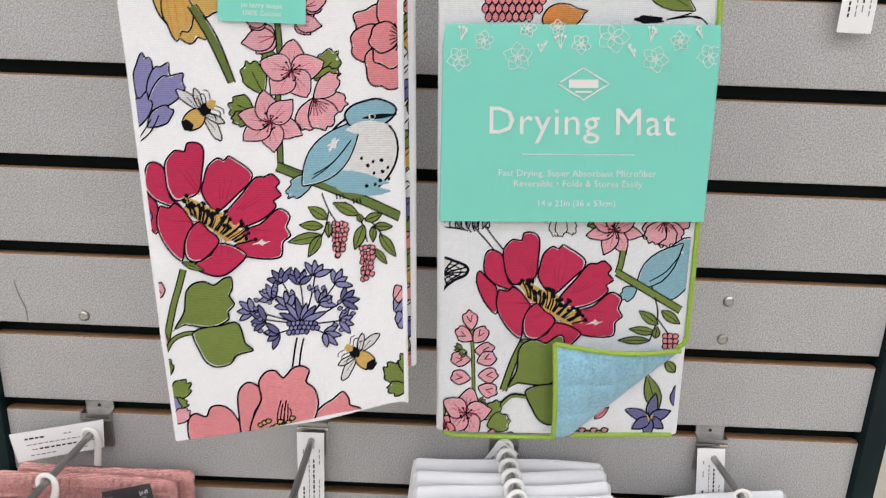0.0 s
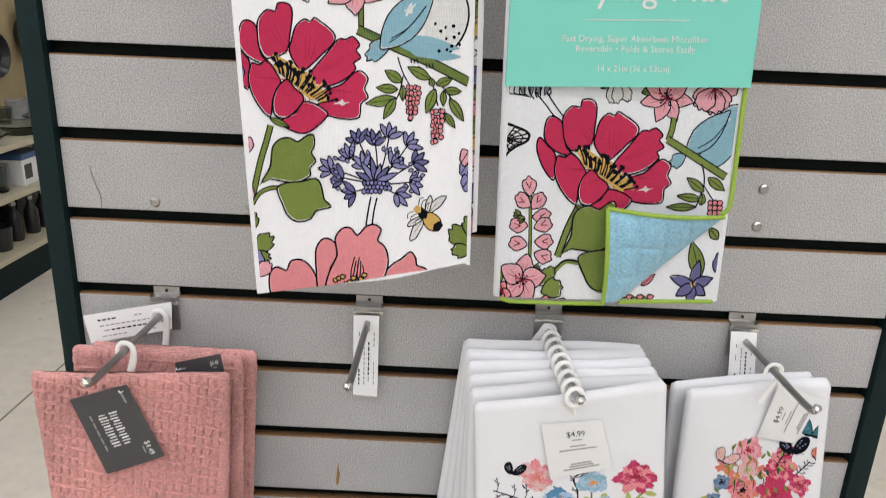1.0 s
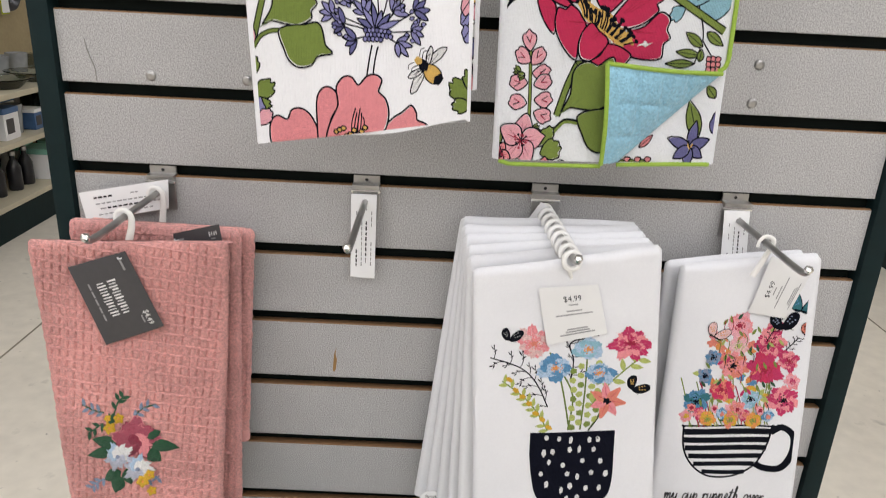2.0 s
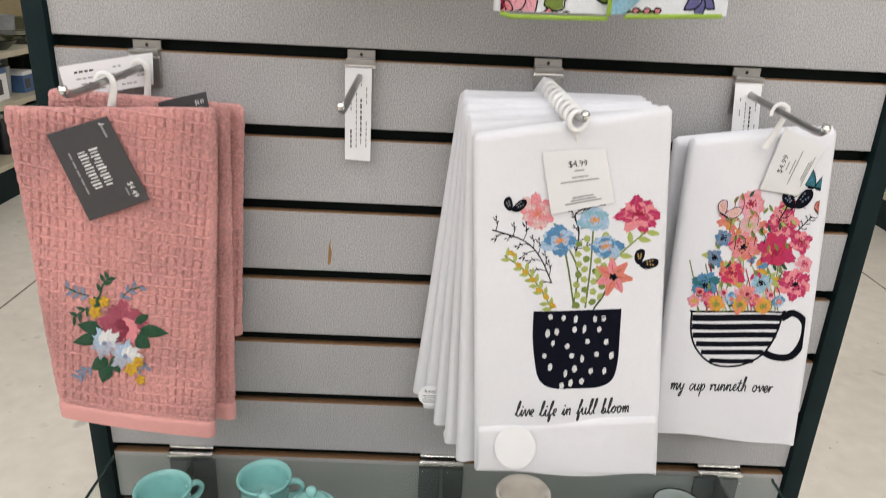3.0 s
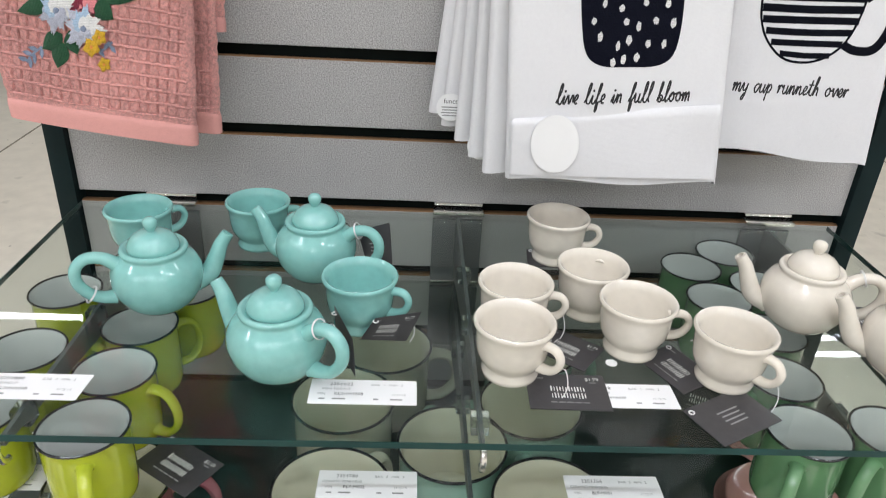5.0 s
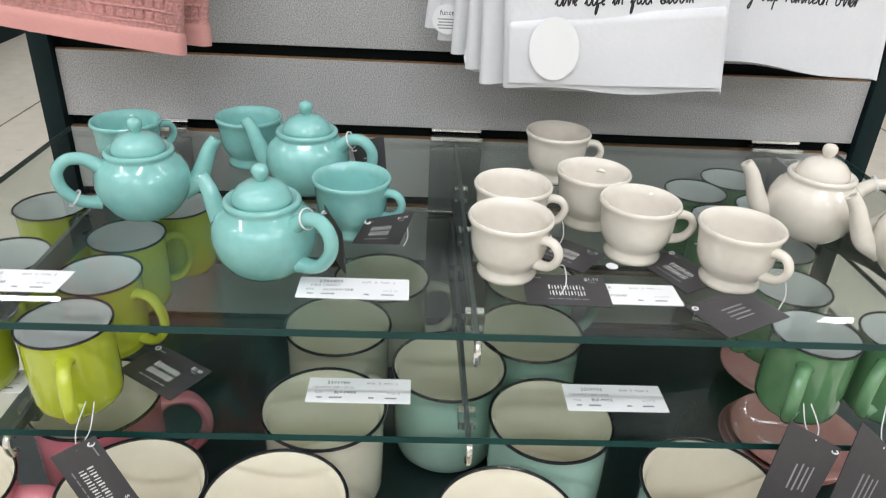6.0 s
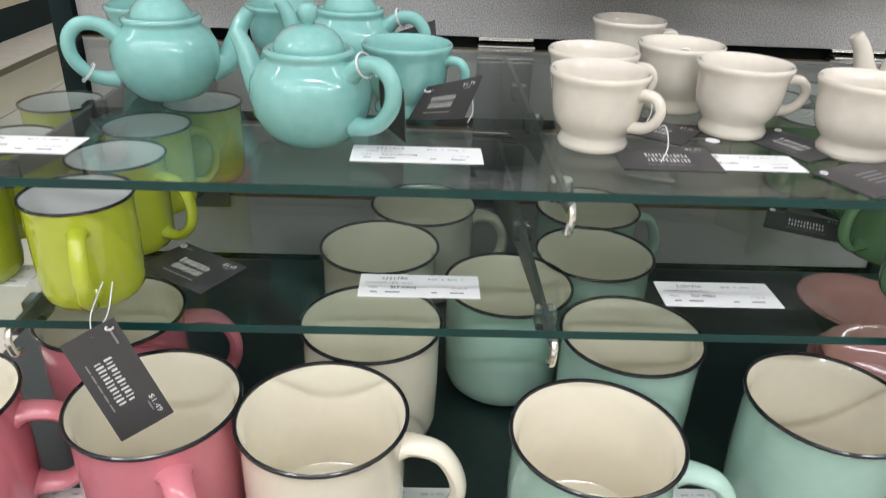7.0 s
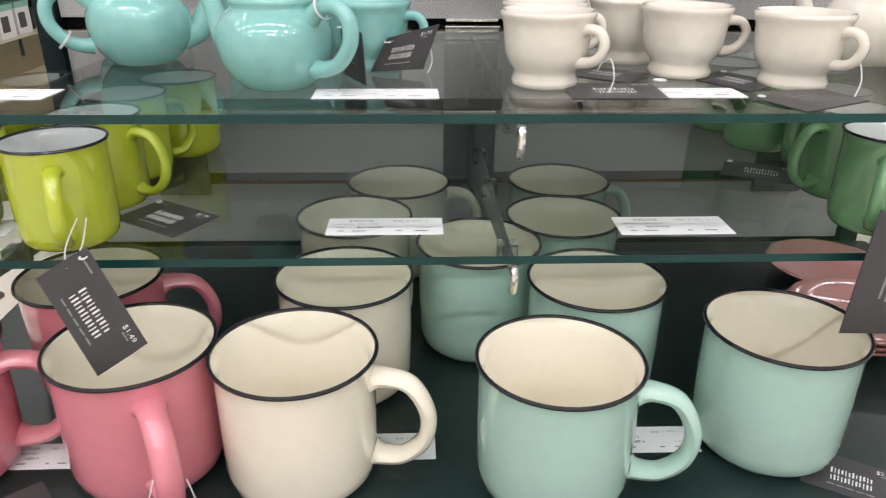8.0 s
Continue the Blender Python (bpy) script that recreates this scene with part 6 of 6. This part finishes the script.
for cx, cy, r, k1, k2, e in ((1330, 362, 34, "rose", "pink", "crimson"), (1328, 400, 28, "pink", "blush", "pale_leaf"), (1388, 398, 34, "magenta", "rose", "crimson"), (1315, 438, 34, "coral", "rose", "black"), (1375, 448, 38, "magenta", "red", "crimson"), (1278, 420, 18, "blue", "slate", "navy"), (1262, 455, 18, "blue", "slate", "navy"), (1245, 503, 30, "blue", "teal", "navy"), (1293, 482, 30, "coral", "red", "crimson"), (1348, 503, 24, "pale_blue", "sky", "navy"), (1408, 505, 32, "magenta", "rose", "black"), (1420, 430, 24, "magenta", "rose", "crimson"), (1322, 520, 18, "rose", "coral", "black"), (1425, 468, 18, "rose", "pink", "magenta"), (1262, 535, 14, "coral", "red", "gold"), (1226, 530, 14, "pink", "rose", "gold"), (1300, 535, 13, "gold", "orange", "coral")):
    draw_wash(ink, cx, cy, r * 0.92, 8, k1, k2, e)
for i in range(60):
    u, w = (i * 0.618 + 0.2) % 1, (i * 0.277 + 0.4) % 1
    x, y = 1228 + 165 * u + (1 - w) * (70 - 40 * u), 350 + 195 * w
    a = rnd.uniform(-2.8, -0.3)
    ink.fill(leaf_shape(x, y, x + 15 * math.cos(a), y + 15 * math.sin(a), 6, 10), ("leaf", "forest", "pale_leaf", "coral", "leaf", "magenta")[i % 6], 0, 1)
    if i % 3 == 0:
        ink.stroke([(x, y + 14), (x + 3, y), (x + 8 * math.cos(a), y + 12 * math.sin(a))], 1.4, ("black", "stem", "crimson")[i // 3 % 3])
for i in range(11):
    pair = (("coral", "rose"), ("magenta", "rose"), ("gold", "orange"), ("rose", "pink"), ("blue", "pale_blue"), ("coral", "gold"))[i % 6]
    draw_wash(ink, 1236 + 14.2 * i, 514 + (i * 11) % 30, 9 + (i % 3) * 4, 6, pair[0], pair[1], ("crimson", "coral", "leaf")[i % 3])
draw_twig(ink, [(1380, 395), (1395, 370), (1402, 350)], "black", 2, 8, 11)
draw_twig(ink, [(1415, 410), (1430, 395), (1440, 385)], "black", 2, 8, 8)
draw_butterfly(ink, 1446, 334, 1.0, 20, "teal", "blue")
draw_butterfly(ink, 1410, 368, 0.85, 10, "black", "slate")
draw_butterfly(ink, 1450, 378, 0.6, 60, "coral", "black")
draw_butterfly(ink, 1280, 380, 0.7, 40, "blush", "orange")
ink.done("cup_print", ct, "striped cup of watercolour flowers with script")
price_card(cp, ((1345, 335), (1390, 225), (1462, 262), (1415, 348)), "$4.99", "white price card pinned on the cup towel")


# ---- hooks, holder strips and rings ----
def slat_hook(x, z, reach, droop, drift, label="chrome slatwall hook with upturned tip"):
    t = thing("slatwall_hook", label, "hook", "slatwall hooks")
    part("back_plate", box(x - 0.0135, x + 0.0135, -0.0035, -0.0008, z - 0.034, z - 0.002, 0.0008), M["zinc"], t)
    part("hook_lip", box(x - 0.0135, x + 0.0135, -0.007, 0.007, z - 0.002, z + 0.0012, 0.0006), M["zinc"], t, "bent steel lip in the groove")
    part("hook_ridge", box(x - 0.0145, x + 0.0145, -0.0065, -0.003, z - 0.0065, z - 0.0040, 0.0008), M["chrome"], t, "bright folded ridge")
    # black disc on the tongue, its colour stands for the shade in a hole
    v, f = lathe([(0, 0), (0.0016, 0), (0.0016, 0.0004), (0, 0.0004)], 12)
    hole_disc = Matrix.Translation((x, 0.0038, z + 0.0045)) @ Matrix.Rotation(radians(90), 4, "X")
    link("hole_disc", [hole_disc @ Vector(p) for p in v], f, M["ink"], t)
    part("hook_tongue", box(x - 0.013, x + 0.013, 0.004, 0.0065, z - 0.001, z + 0.0085), M["zinc"], t)
    q = spline([(x, -0.002, z - 0.014), (x, -0.012, z - 0.014), (x + drift * 0.45, -reach * 0.5, z - 0.014 - droop * 0.5), (x + drift * 0.92, -reach * 0.92, z - 0.014 - droop), (x + drift, -reach, z - 0.009 - droop)], 6)
    rod = link("rod", *sweep(q, 0.0031, 12), M["zinc"], t)
    link("tip", *[[Vector(p) + q[-1] for p in lathe([(0, -0.0038), (0.0028, -0.0028), (0.004, 0), (0.0028, 0.0028), (0, 0.0038)], 14)[0]], lathe([(0, 0), (1, 0), (1, 0), (1, 0), (0, 0)], 14)[1]], M["chrome"], rod)
    return q


def holder_strip(corners, label, rows=3):
    t = thing("label_strip", label, "label", "hook label strips")
    s = Sheet(corners, ((0, 0), (100, 0), (100, 34), (0, 34)))
    s.slab("paper", M["paper"], 0.0006, 3, 3, 0, t)
    ink = Ink(s, base=0.0002)
    for i, (x, y, w, k) in enumerate(((24, 8, 22, "ink"), (60, 8, 10, "greyink"), (78, 8, 8, "greyink"), (45, 15, 62, "greyink"), (48, 21, 44, "ink"), (22, 21, 8, "greyink"), (86, 21, 10, "greyink"), (30, 28, 30, "greyink"), (72, 28, 20, "greyink"))):
        words = max(1, round(w / 6))
        for j in range(words):
            ink.bar(x - w / 2 + w * (j + 0.5) / words, y, w / words * (0.62 + 0.2 * ((i + j) % 2)), 1.9 if k == "ink" else 1.3, k)
    ink.done("print", t, "small black print")


K6 = 6 * PITCH
q1 = slat_hook(-0.323, K6, 0.150, 0.004, -0.006)
q2 = slat_hook(-0.122, K6, 0.122, 0.012, -0.003)
q3 = slat_hook(0.055, K6, 0.134, 0.008, 0.012)
q4 = slat_hook(0.245, K6, 0.124, 0.012, 0.018)
slat_hook(-0.115, 12 * PITCH, 0.15, 0.004, 0.0)
slat_hook(0.070, 12 * PITCH, 0.14, 0.004, 0.0)
holder_strip(((-0.397, -0.020, 0.441), (-0.312, -0.014, 0.457), (-0.314, -0.014, 0.428), (-0.392, -0.020, 0.412)), "white paper label tilted on the hook above pink towels")
holder_strip(((-0.136, -0.012, 0.364), (-0.1355, -0.012, 0.451), (-0.1105, -0.012, 0.451), (-0.1115, -0.012, 0.363)), "white paper label strip hanging down from an empty hook")
holder_strip(((0.236, -0.014, 0.385), (0.229, -0.014, 0.453), (0.254, -0.014, 0.453), (0.262, -0.014, 0.385)), "white paper label strip under the cup towel hook")
holder_strip(((0.036, -0.012, 0.430), (0.050, -0.012, 0.452), (0.068, -0.012, 0.438), (0.055, -0.012, 0.418)), "white paper label turned on the hook of the white towels")
holder_strip(((0.284, -0.012, 0.816), (0.284, -0.012, 0.895), (0.310, -0.012, 0.895), (0.310, -0.012, 0.816)), "white paper label strip hanging high on the slatwall")
slat_hook(0.297, 12 * PITCH, 0.12, 0.006, 0.0)


def hanger_strap(p, drop, wide, label, lean=0.0):
    """A moulded white hanger: a hook over the rod that runs down as a flat widening strap."""
    t = thing("hanger_strap", label, "hanger", "white plastic hanger straps")
    pts = [(-0.0072, 0, -0.004), (-0.0066, 0, 0.002), (-0.003, 0, 0.0062), (0.0025, 0, 0.0062), (0.0066, 0, 0.002), (0.0072 + lean * 0.3, 0.001, -0.008), (0.005 + lean, 0.003, -drop)]
    q = spline([Vector(c) + p for c in pts], 5)
    n = len(q)
    link("strap", *sweep(q, [wide * (0.55 + 0.45 * (i / (n - 1)) ** 2) for i in range(n)], 10, 0.55), M["plastic"], t)
    return t


for i in range(9):
    p = q3[5].lerp(q3[len(q3) - 8], i / 8)
    rg = thing("hanger_ring", "white plastic hanger ring on the hook of white towels", "hanger", "white plastic hanger rings")
    v, f = ring(0.0074, 0, 0.0024, 26, 8)
    m = Matrix.Translation(p + Vector((0, 0, -0.0035))) @ Matrix.Rotation(radians(78), 4, "X") @ Matrix.Rotation(radians(12), 4, "Y")
    link("loop", [m @ Vector(q) for q in v], f, M["plastic"], rg)
    y = p.y
    link("stem", *sweep([p + Vector((-0.001, 0, -0.012)), p + Vector((0.002, 0.004, -0.022))], 0.0017, 8), M["plastic"], rg)
hanger_strap(q1[13], 0.024, 0.0036, "white plastic hanger strap carrying the front pink towel", -0.004)
hanger_strap(q1[7], 0.032, 0.0034, "white plastic hanger strap carrying the rear pink towels", -0.002)
hanger_strap(q4[12], 0.034, 0.0030, "white plastic hanger strap carrying the cup towels", -0.010)

# ---- screws, scar and chip in the slatwall ----
for x, z in ((-0.325, 0.553), (-0.235, 0.553), (0.241, 0.591), (0.241, 0.555), (0.318, 0.333)):
    v, f = lathe([(0.0048, 0), (0.0046, 0.0012), (0.0034, 0.0022), (0.0012, 0.0025), (0, 0.0018)], 18)
    m = Matrix.Translation((x, -0.0002, z)) @ Matrix.Rotation(radians(90), 4, "X")
    tagged(link("screw", [m @ Vector(q) for q in v], f, M["zinc"]), "small chrome cross-head screw in grey slatwall", "screw", "slatwall screws")
scar = [(-0.1545, 0.246), (-0.1525, 0.250), (-0.1515, 0.262), (-0.1530, 0.268), (-0.1520, 0.276), (-0.1545, 0.268), (-0.1555, 0.256), (-0.1560, 0.248)]
tagged(link("wall_scar", [(x, -0.0004, z) for x, z in scar], [tuple(range(len(scar)))], material("torn_laminate", (0.3, 0.17, 0.06), 0.8, vary=0.3), smooth=False), "brown tear in the grey slat laminate", "scar", kind="structure")


crack = spline([(-0.3835, -0.0004, 0.584), (-0.3822, -0.0004, 0.575), (-0.3795, -0.0004, 0.566), (-0.3765, -0.0004, 0.557), (-0.3765, -0.0004, 0.546)], 5)
tagged(link("wall_crack", *sweep(crack, [0.0003 + 0.0003 * math.sin(0.16 * i) for i in range(len(crack))], 6), material("crack_shade", (0.24, 0.23, 0.215), 0.8, vary=0.2)), "fine lifted crack in the grey slat laminate", "scar", kind="structure")


# ---- shelf labels and swing tags ----
def shelf_label(x0, x1, y0, y1, z, code, sub, name, label, skew=0.0):
    t = thing("shelf_label", label, "label", "printed shelf labels")
    s = Sheet(((x0 + skew, y1, z), (x1 + skew, y1, z), (x1, y0, z), (x0, y0, z)), ((0, 0), (180, 0), (180, 64), (0, 64)))
    s.slab("paper", M["paper"], 0.0005, 3, 3, 0, t, lift=0.0006)
    ink = Ink(s, base=0.0008)
    ink.words(code, 52, 17, 10.5, "ink", space=1.1)
    ink.words("BAR  5  MIN  2", 130, 17, 7.5, "greyink", space=1.15)
    ink.words(name, 44, 29, 8, "greyink")
    ink.words("VSN", 20, 42, 7.5, "greyink")
    ink.words(sub, 66, 42, 9.5, "ink")
    ink.words("11.15.15", 150, 42, 7, "greyink")
    for bx, bw in ((22, 10), (50, 22), (112, 9), (146, 20)):
        ink.bar(bx, 52, bw, 3.4, "greyink")
    ink.done("print", t, "small black print")


shelf_label(-0.353, -0.283, -0.316, -0.290, SHELF, "2351830", "KL2104124B", "MINI TEACUP", "white printed paper label on the upper glass shelf", 0.002)
shelf_label(-0.138, -0.068, -0.314, -0.289, SHELF, "2351822", "KL2104125B", "MINI TEAPOT", "white printed paper label on the upper glass shelf")
shelf_label(0.036, 0.107, -0.312, -0.287, SHELF, "2351848", "KL2104124W", "MINI TEACUP", "white printed paper label on the upper glass shelf")
shelf_label(-0.376, -0.322, -0.314, -0.290, LOW, "2351764", "BLF-M003", "CERAMIC MINI MUG", "white printed paper label on the lower glass shelf")
shelf_label(-0.135, -0.065, -0.317, -0.291, LOW, "2351780", "BLF-M002", "CERAMIC MINI MUG", "white printed paper label on the lower glass shelf")
shelf_label(0.042, 0.111, -0.320, -0.292, LOW, "2351756", "BLF-M001", "CERAMIC MINI MUG", "white printed paper label on the lower glass shelf")
shelf_label(-0.130, -0.070, -0.346, -0.320, DECK, "2351807", "GB087-3", "PORCELAIN MUG", "white printed paper label on the green deck")
shelf_label(0.040, 0.104, -0.344, -0.318, DECK, "2351815", "GB087-4", "PORCELAIN MUG", "white printed paper label on the green deck")
shelf_label(-0.345, -0.297, -0.348, -0.324, DECK, "2351801", "GB087-3", "PORCELAIN MUG", "white printed paper label on the green deck")


def flat_tag(cx, cy, z, turn, label, price="$1.79", words=True, w=0.054, h=0.036, tilt=2.0):
    m = pose(cx, cy, z + 0.0012, 0, 0, turn) @ pose(0, 0, 0, tilt, 0, 0)
    c = [m @ Vector(p) for p in ((-w / 2, h / 2, 0), (w / 2, h / 2, 0), (w / 2, -h / 2, 0), (-w / 2, -h / 2, 0))]
    return swing_tag(c, label, price, words)


flat_tag(0.034, -0.297, SHELF, -1, "charcoal card tag of an ivory teacup on glass")
flat_tag(0.042, -0.246, SHELF, -38, "charcoal card tag of an ivory teacup lying on glass", w=0.046, h=0.034)
flat_tag(0.139, -0.318, SHELF, 28, "charcoal card tag turned face down on glass", words=False)
flat_tag(0.118, -0.268, SHELF, -62, "charcoal card tag under an ivory teacup", w=0.046, h=0.034)
flat_tag(0.062, -0.108, SHELF, -4, "charcoal card tag behind an ivory teacup", words=False, w=0.06, h=0.03)
flat_tag(0.30, -0.195, SHELF, -6, "charcoal card tag beside the ivory teapot")
swing_tag(((-0.098, -0.2475, 0.028), (-0.066, -0.2535, 0.037), (-0.076, -0.2475, 0.009), (-0.109, -0.2435, 0.0065)), "charcoal card tag standing against the aqua teacup", "$1.79", True)
swing_tag(((-0.120, -0.124, 0.036), (-0.093, -0.126, 0.046), (-0.090, -0.130, 0.0068), (-0.112, -0.127, 0.0065)), "charcoal card tag standing behind the aqua teapot", "$2.99", False)
swing_tag(((-0.127, -0.251, 0.040), (-0.112, -0.286, 0.036), (-0.110, -0.286, 0.0065), (-0.125, -0.252, 0.0065)), "charcoal card tag standing by the front aqua teapot", "$2.99", False)
flat_tag(-0.29, -0.155, SHELF, -50, "charcoal card tag beside the aqua teacup", words=False, w=0.05, h=0.03)
flat_tag(-0.236, -0.288, LOW, -34, "charcoal card tag of a lime mini mug on glass", price="$1.49")
flat_tag(-0.385, -0.185, LOW, 20, "charcoal card tag behind the lime mini mugs", words=False)
flat_tag(0.178, -0.205, LOW, -28, "charcoal card tag of a green mini mug on glass", price="$1.49")
flat_tag(0.188, -0.372, DECK, -32, "charcoal card tag lying on the deck by the mint mug", price="$2.99")

flat_tag(-0.316, -0.390, DECK, 40, "charcoal card tag lying on the deck by the pink mug", words=False, w=0.046, h=0.032, tilt=14)


def hanging_tag(corners, knot, label, price="$1.49", words=True):
    t = swing_tag(corners, label, price, words)
    c = [Vector(p) for p in corners]
    a = c[0].lerp(c[3], 0.5).lerp(c[1], 0.06)
    for d in (-0.004, 0.004):
        mid = (a + Vector(knot)) / 2 + Vector((d, -0.002, -0.002))
        link("string", *sweep(spline([a, mid, Vector(knot) + Vector((d * 0.6, 0, 0))], 6), 0.00035, 6), M["string"], t, "thin clear string")


hanging_tag(((-0.248, -0.372, -0.057), (-0.225, -0.374, -0.112), (-0.255, -0.376, -0.132), (-0.277, -0.372, -0.075)), (-0.258, -0.350, -0.050), "charcoal card tag hanging from a lime mini mug")
hanging_tag(((0.206, -0.362, -0.066), (0.197, -0.368, -0.118), (0.158, -0.368, -0.116), (0.167, -0.362, -0.044)), (0.182, -0.350, -0.040), "charcoal card tag hanging from a green mini mug", words=False)
hanging_tag(((0.250, -0.363, -0.075), (0.240, -0.370, -0.130), (0.205, -0.370, -0.120), (0.211, -0.363, -0.043)), (0.235, -0.350, -0.040), "charcoal card tag hanging from another green mini mug", words=False)


def tie(points, label, parent=None):
    t = tagged(link("string", *sweep(spline(points, 6), 0.0004, 6), M["string"]), label, "string", "tag strings")


for x, y, z in ((0.026, -0.292, 0.020), (0.036, -0.224, 0.020), (0.131, -0.252, 0.019), (0.164, -0.302, 0.021), (-0.076, -0.232, 0.019), ):
    tie([(x, y, z), (x + 0.004, y - 0.006, z + 0.004), (x + 0.006, y - 0.010, z - 0.006), (x + 0.003, y - 0.012, SHELF + 0.001)], "thin white tag string looped round a crockery handle")
for x, y, a, local, along in ((-0.162, -0.277, 147, (-0.0365, 0, 0.0460), (-0.8, 0, 0.3)), (-0.266, -0.198, 24, (-0.0475, 0, 0.0178), (0.6, 0, -0.5)), (-0.153, -0.144, 163, (-0.0365, 0, 0.0460), (-0.8, 0, 0.3)), (0.238, -0.200, 165, (-0.0365, 0, 0.0460), (-0.8, 0, 0.3))):
    m = pose(x, y, SHELF, 0, 0, a)
    loop = []
    turn = Vector(along).to_track_quat("Z", "Y")
    for i in range(40):
        g = 4 * math.pi * i / 39
        loop.append(m @ (Vector(local) + turn @ Vector((0.0066 * math.cos(g), 0.0066 * math.sin(g), 0.0016 * i / 39))))
    loop += [loop[-1] + Vector((0.004, -0.004, 0.003)), loop[-1] + Vector((0.008, -0.003, -0.004))]
    tagged(link("string", *sweep(loop, 0.00032, 6), M["string"]), "white tag string tied round a teapot handle", "string", "tag strings")
for x0, x1 in ((-0.233, -0.242), (-0.214, -0.207)):
    tie([(x0, -0.384, DECK + 0.022), ((x0 + x1) / 2 + 0.002, -0.390, DECK + 0.012), (x1, -0.392, DECK + 0.003), (x1 + 0.004, -0.396, DECK + 0.001)], "thin clear tag string curling under a pink mug handle")
dot = link("paper_dot", *lathe([(0, 0.0004), (0.0042, 0.0004), (0.0042, 0), (0, 0)], 20), M["paper"])
dot.location = (0.072, -0.263, SHELF + 0.0002)
tagged(dot, "tiny round white paper dot on glass shelf", "paper dot")

# ---- goods on the far gondola ----
def tumbler(r, h, mat, label):
    return tagged(link("glassware", *lathe([(0, 0), (r * 0.8, 0), (r, h), (r * 0.93, h), (r * 0.75, 0.01), (0, 0.01)], 18), mat), label, "glassware", "far glassware")


def carton(w, d, h, body, band, label):
    """A small shop carton with a printed panel and a coloured lid."""
    t = thing("carton", label, "box", "far cartons")
    part("body", box(-d / 2, d / 2, -w / 2, w / 2, 0, h * 0.82, 0.003), M["paper"] if body is None else body, t)
    part("lid", box(-d / 2 - 0.003, d / 2 + 0.003, -w / 2 - 0.003, w / 2 + 0.003, h * 0.82, h, 0.004), band, t)
    part("printed_panel", box(d / 2, d / 2 + 0.002, -w * 0.36, w * 0.12, h * 0.2, h * 0.66), M["tag"], t)
    return t


def bottle(label):
    t = thing("bottle", label, "bottle", "far bottles")
    link("body", *lathe([(0, 0), (0.033, 0), (0.036, 0.01), (0.036, 0.12), (0.022, 0.15), (0.013, 0.165), (0.013, 0.185), (0, 0.185)], 18), M["black_pan"], t)
    link("cap", *lathe([(0, 0.184), (0.016, 0.184), (0.016, 0.205), (0, 0.207)], 16), M["zinc"], t)
    return t


def serving_dish(label):
    """A long clear dish with a wide bright lip."""
    t = tagged(link("serving_dish", *lathe([(0, 0), (0.08, 0), (0.13, 0.045), (0.15, 0.05), (0.15, 0.054), (0.125, 0.05), (0.075, 0.008), (0, 0.008)], 28), M["clearware"], auto=60), label, "dish", "far dishes")
    return t


blue_print = material("blue_carton_print", (0.06, 0.13, 0.27), 0.5, vary=0.2, scale=30)
mint_lid = material("mint_plastic_lid", (0.24, 0.52, 0.42), 0.4, vary=0.05)
goods = [
    (2, serving_dish("clear glass serving dish on the far gondola shelf"), 0.30),
    (2, tumbler(0.055, 0.10, M["clearware"], "clear glass tumbler on the far gondola shelf"), 0.13),
    (2, tumbler(0.06, 0.12, M["frosted"], "grey glass vase on the far gondola shelf"), 0.14),
    (1, carton(0.13, 0.14, 0.16, None, blue_print, "white carton with blue lid on the far gondola"), 0.16),
    (1, tumbler(0.05, 0.15, M["frosted"], "tall grey glass on the far gondola shelf"), 0.12),
    (1, carton(0.10, 0.12, 0.11, blue_print, M["paper"], "blue carton with white lid on the far gondola"), 0.12),
    (1, tumbler(0.055, 0.13, M["clearware"], "clear glass jar on the far gondola shelf"), 0.13),
    (0, carton(0.15, 0.16, 0.17, None, mint_lid, "white carton with mint green lid on the far gondola"), 0.19),
    (0, bottle("black bottle with steel cap on the far gondola"), 0.09),
    (0, bottle("black bottle with metal cap on the low far shelf"), 0.10),
    (0, tumbler(0.06, 0.12, M["black_pan"], "black cookware pot on the far gondola shelf"), 0.15),
]
far = random.Random(11)
for level in range(3):
    kinds = [(ob, w) for lv, ob, w in goods if lv == level]
    for depth in (0.12, 0.33):
        y, k = 1.5 + far.uniform(0, 0.1), (0 if depth < 0.2 else 1)
        while y < 4.6:
            ob, w = kinds[k % len(kinds)] if far.random() < 0.7 else far.choice(kinds)
            k += 1
            m = pose(GX - depth + far.uniform(-0.02, 0.02), y + w / 2, SHELVES[level] + 0.0005)
            if ob.matrix_world.translation.length < 0.01:
                ob.matrix_world = m
            else:
                copy_thing(ob, m)
            y += w + far.uniform(0.01, 0.05)
for i, (y, z) in enumerate(((2.72, 0.44), (3.10, 0.50), (3.46, 0.40), (3.80, 0.50), (4.2, 0.44))):
    t = thing("frying_pan", "black frying pan with green and white sleeve on pegboard", "pan", "hanging pans")
    v, f = lathe([(0, 0), (0.095, 0), (0.125, 0.04), (0.12, 0.04), (0.092, 0.005), (0, 0.005)], 28)
    m = pose(GX - 0.495, y, z, 0, 90, 0)
    link("pan", [m @ Vector(q) for q in v], f, M["black_pan"], t)
    link("handle", *sweep([m @ Vector(q) for q in ((-0.12, 0, 0.03), (-0.2, 0, 0.04), (-0.29, 0, 0.04))], 0.011, 8), M["black_pan"], t)
    part("sleeve", box(GX - 0.452, GX - 0.449, y - 0.115, y - 0.035, z - 0.14, z + 0.16), M["lime"], t, "bright lime card sleeve")
    part("sleeve_panel", box(GX - 0.448, GX - 0.446, y - 0.11, y - 0.04, z - 0.13, z - 0.02), M["paper"], t, "white printed panel")
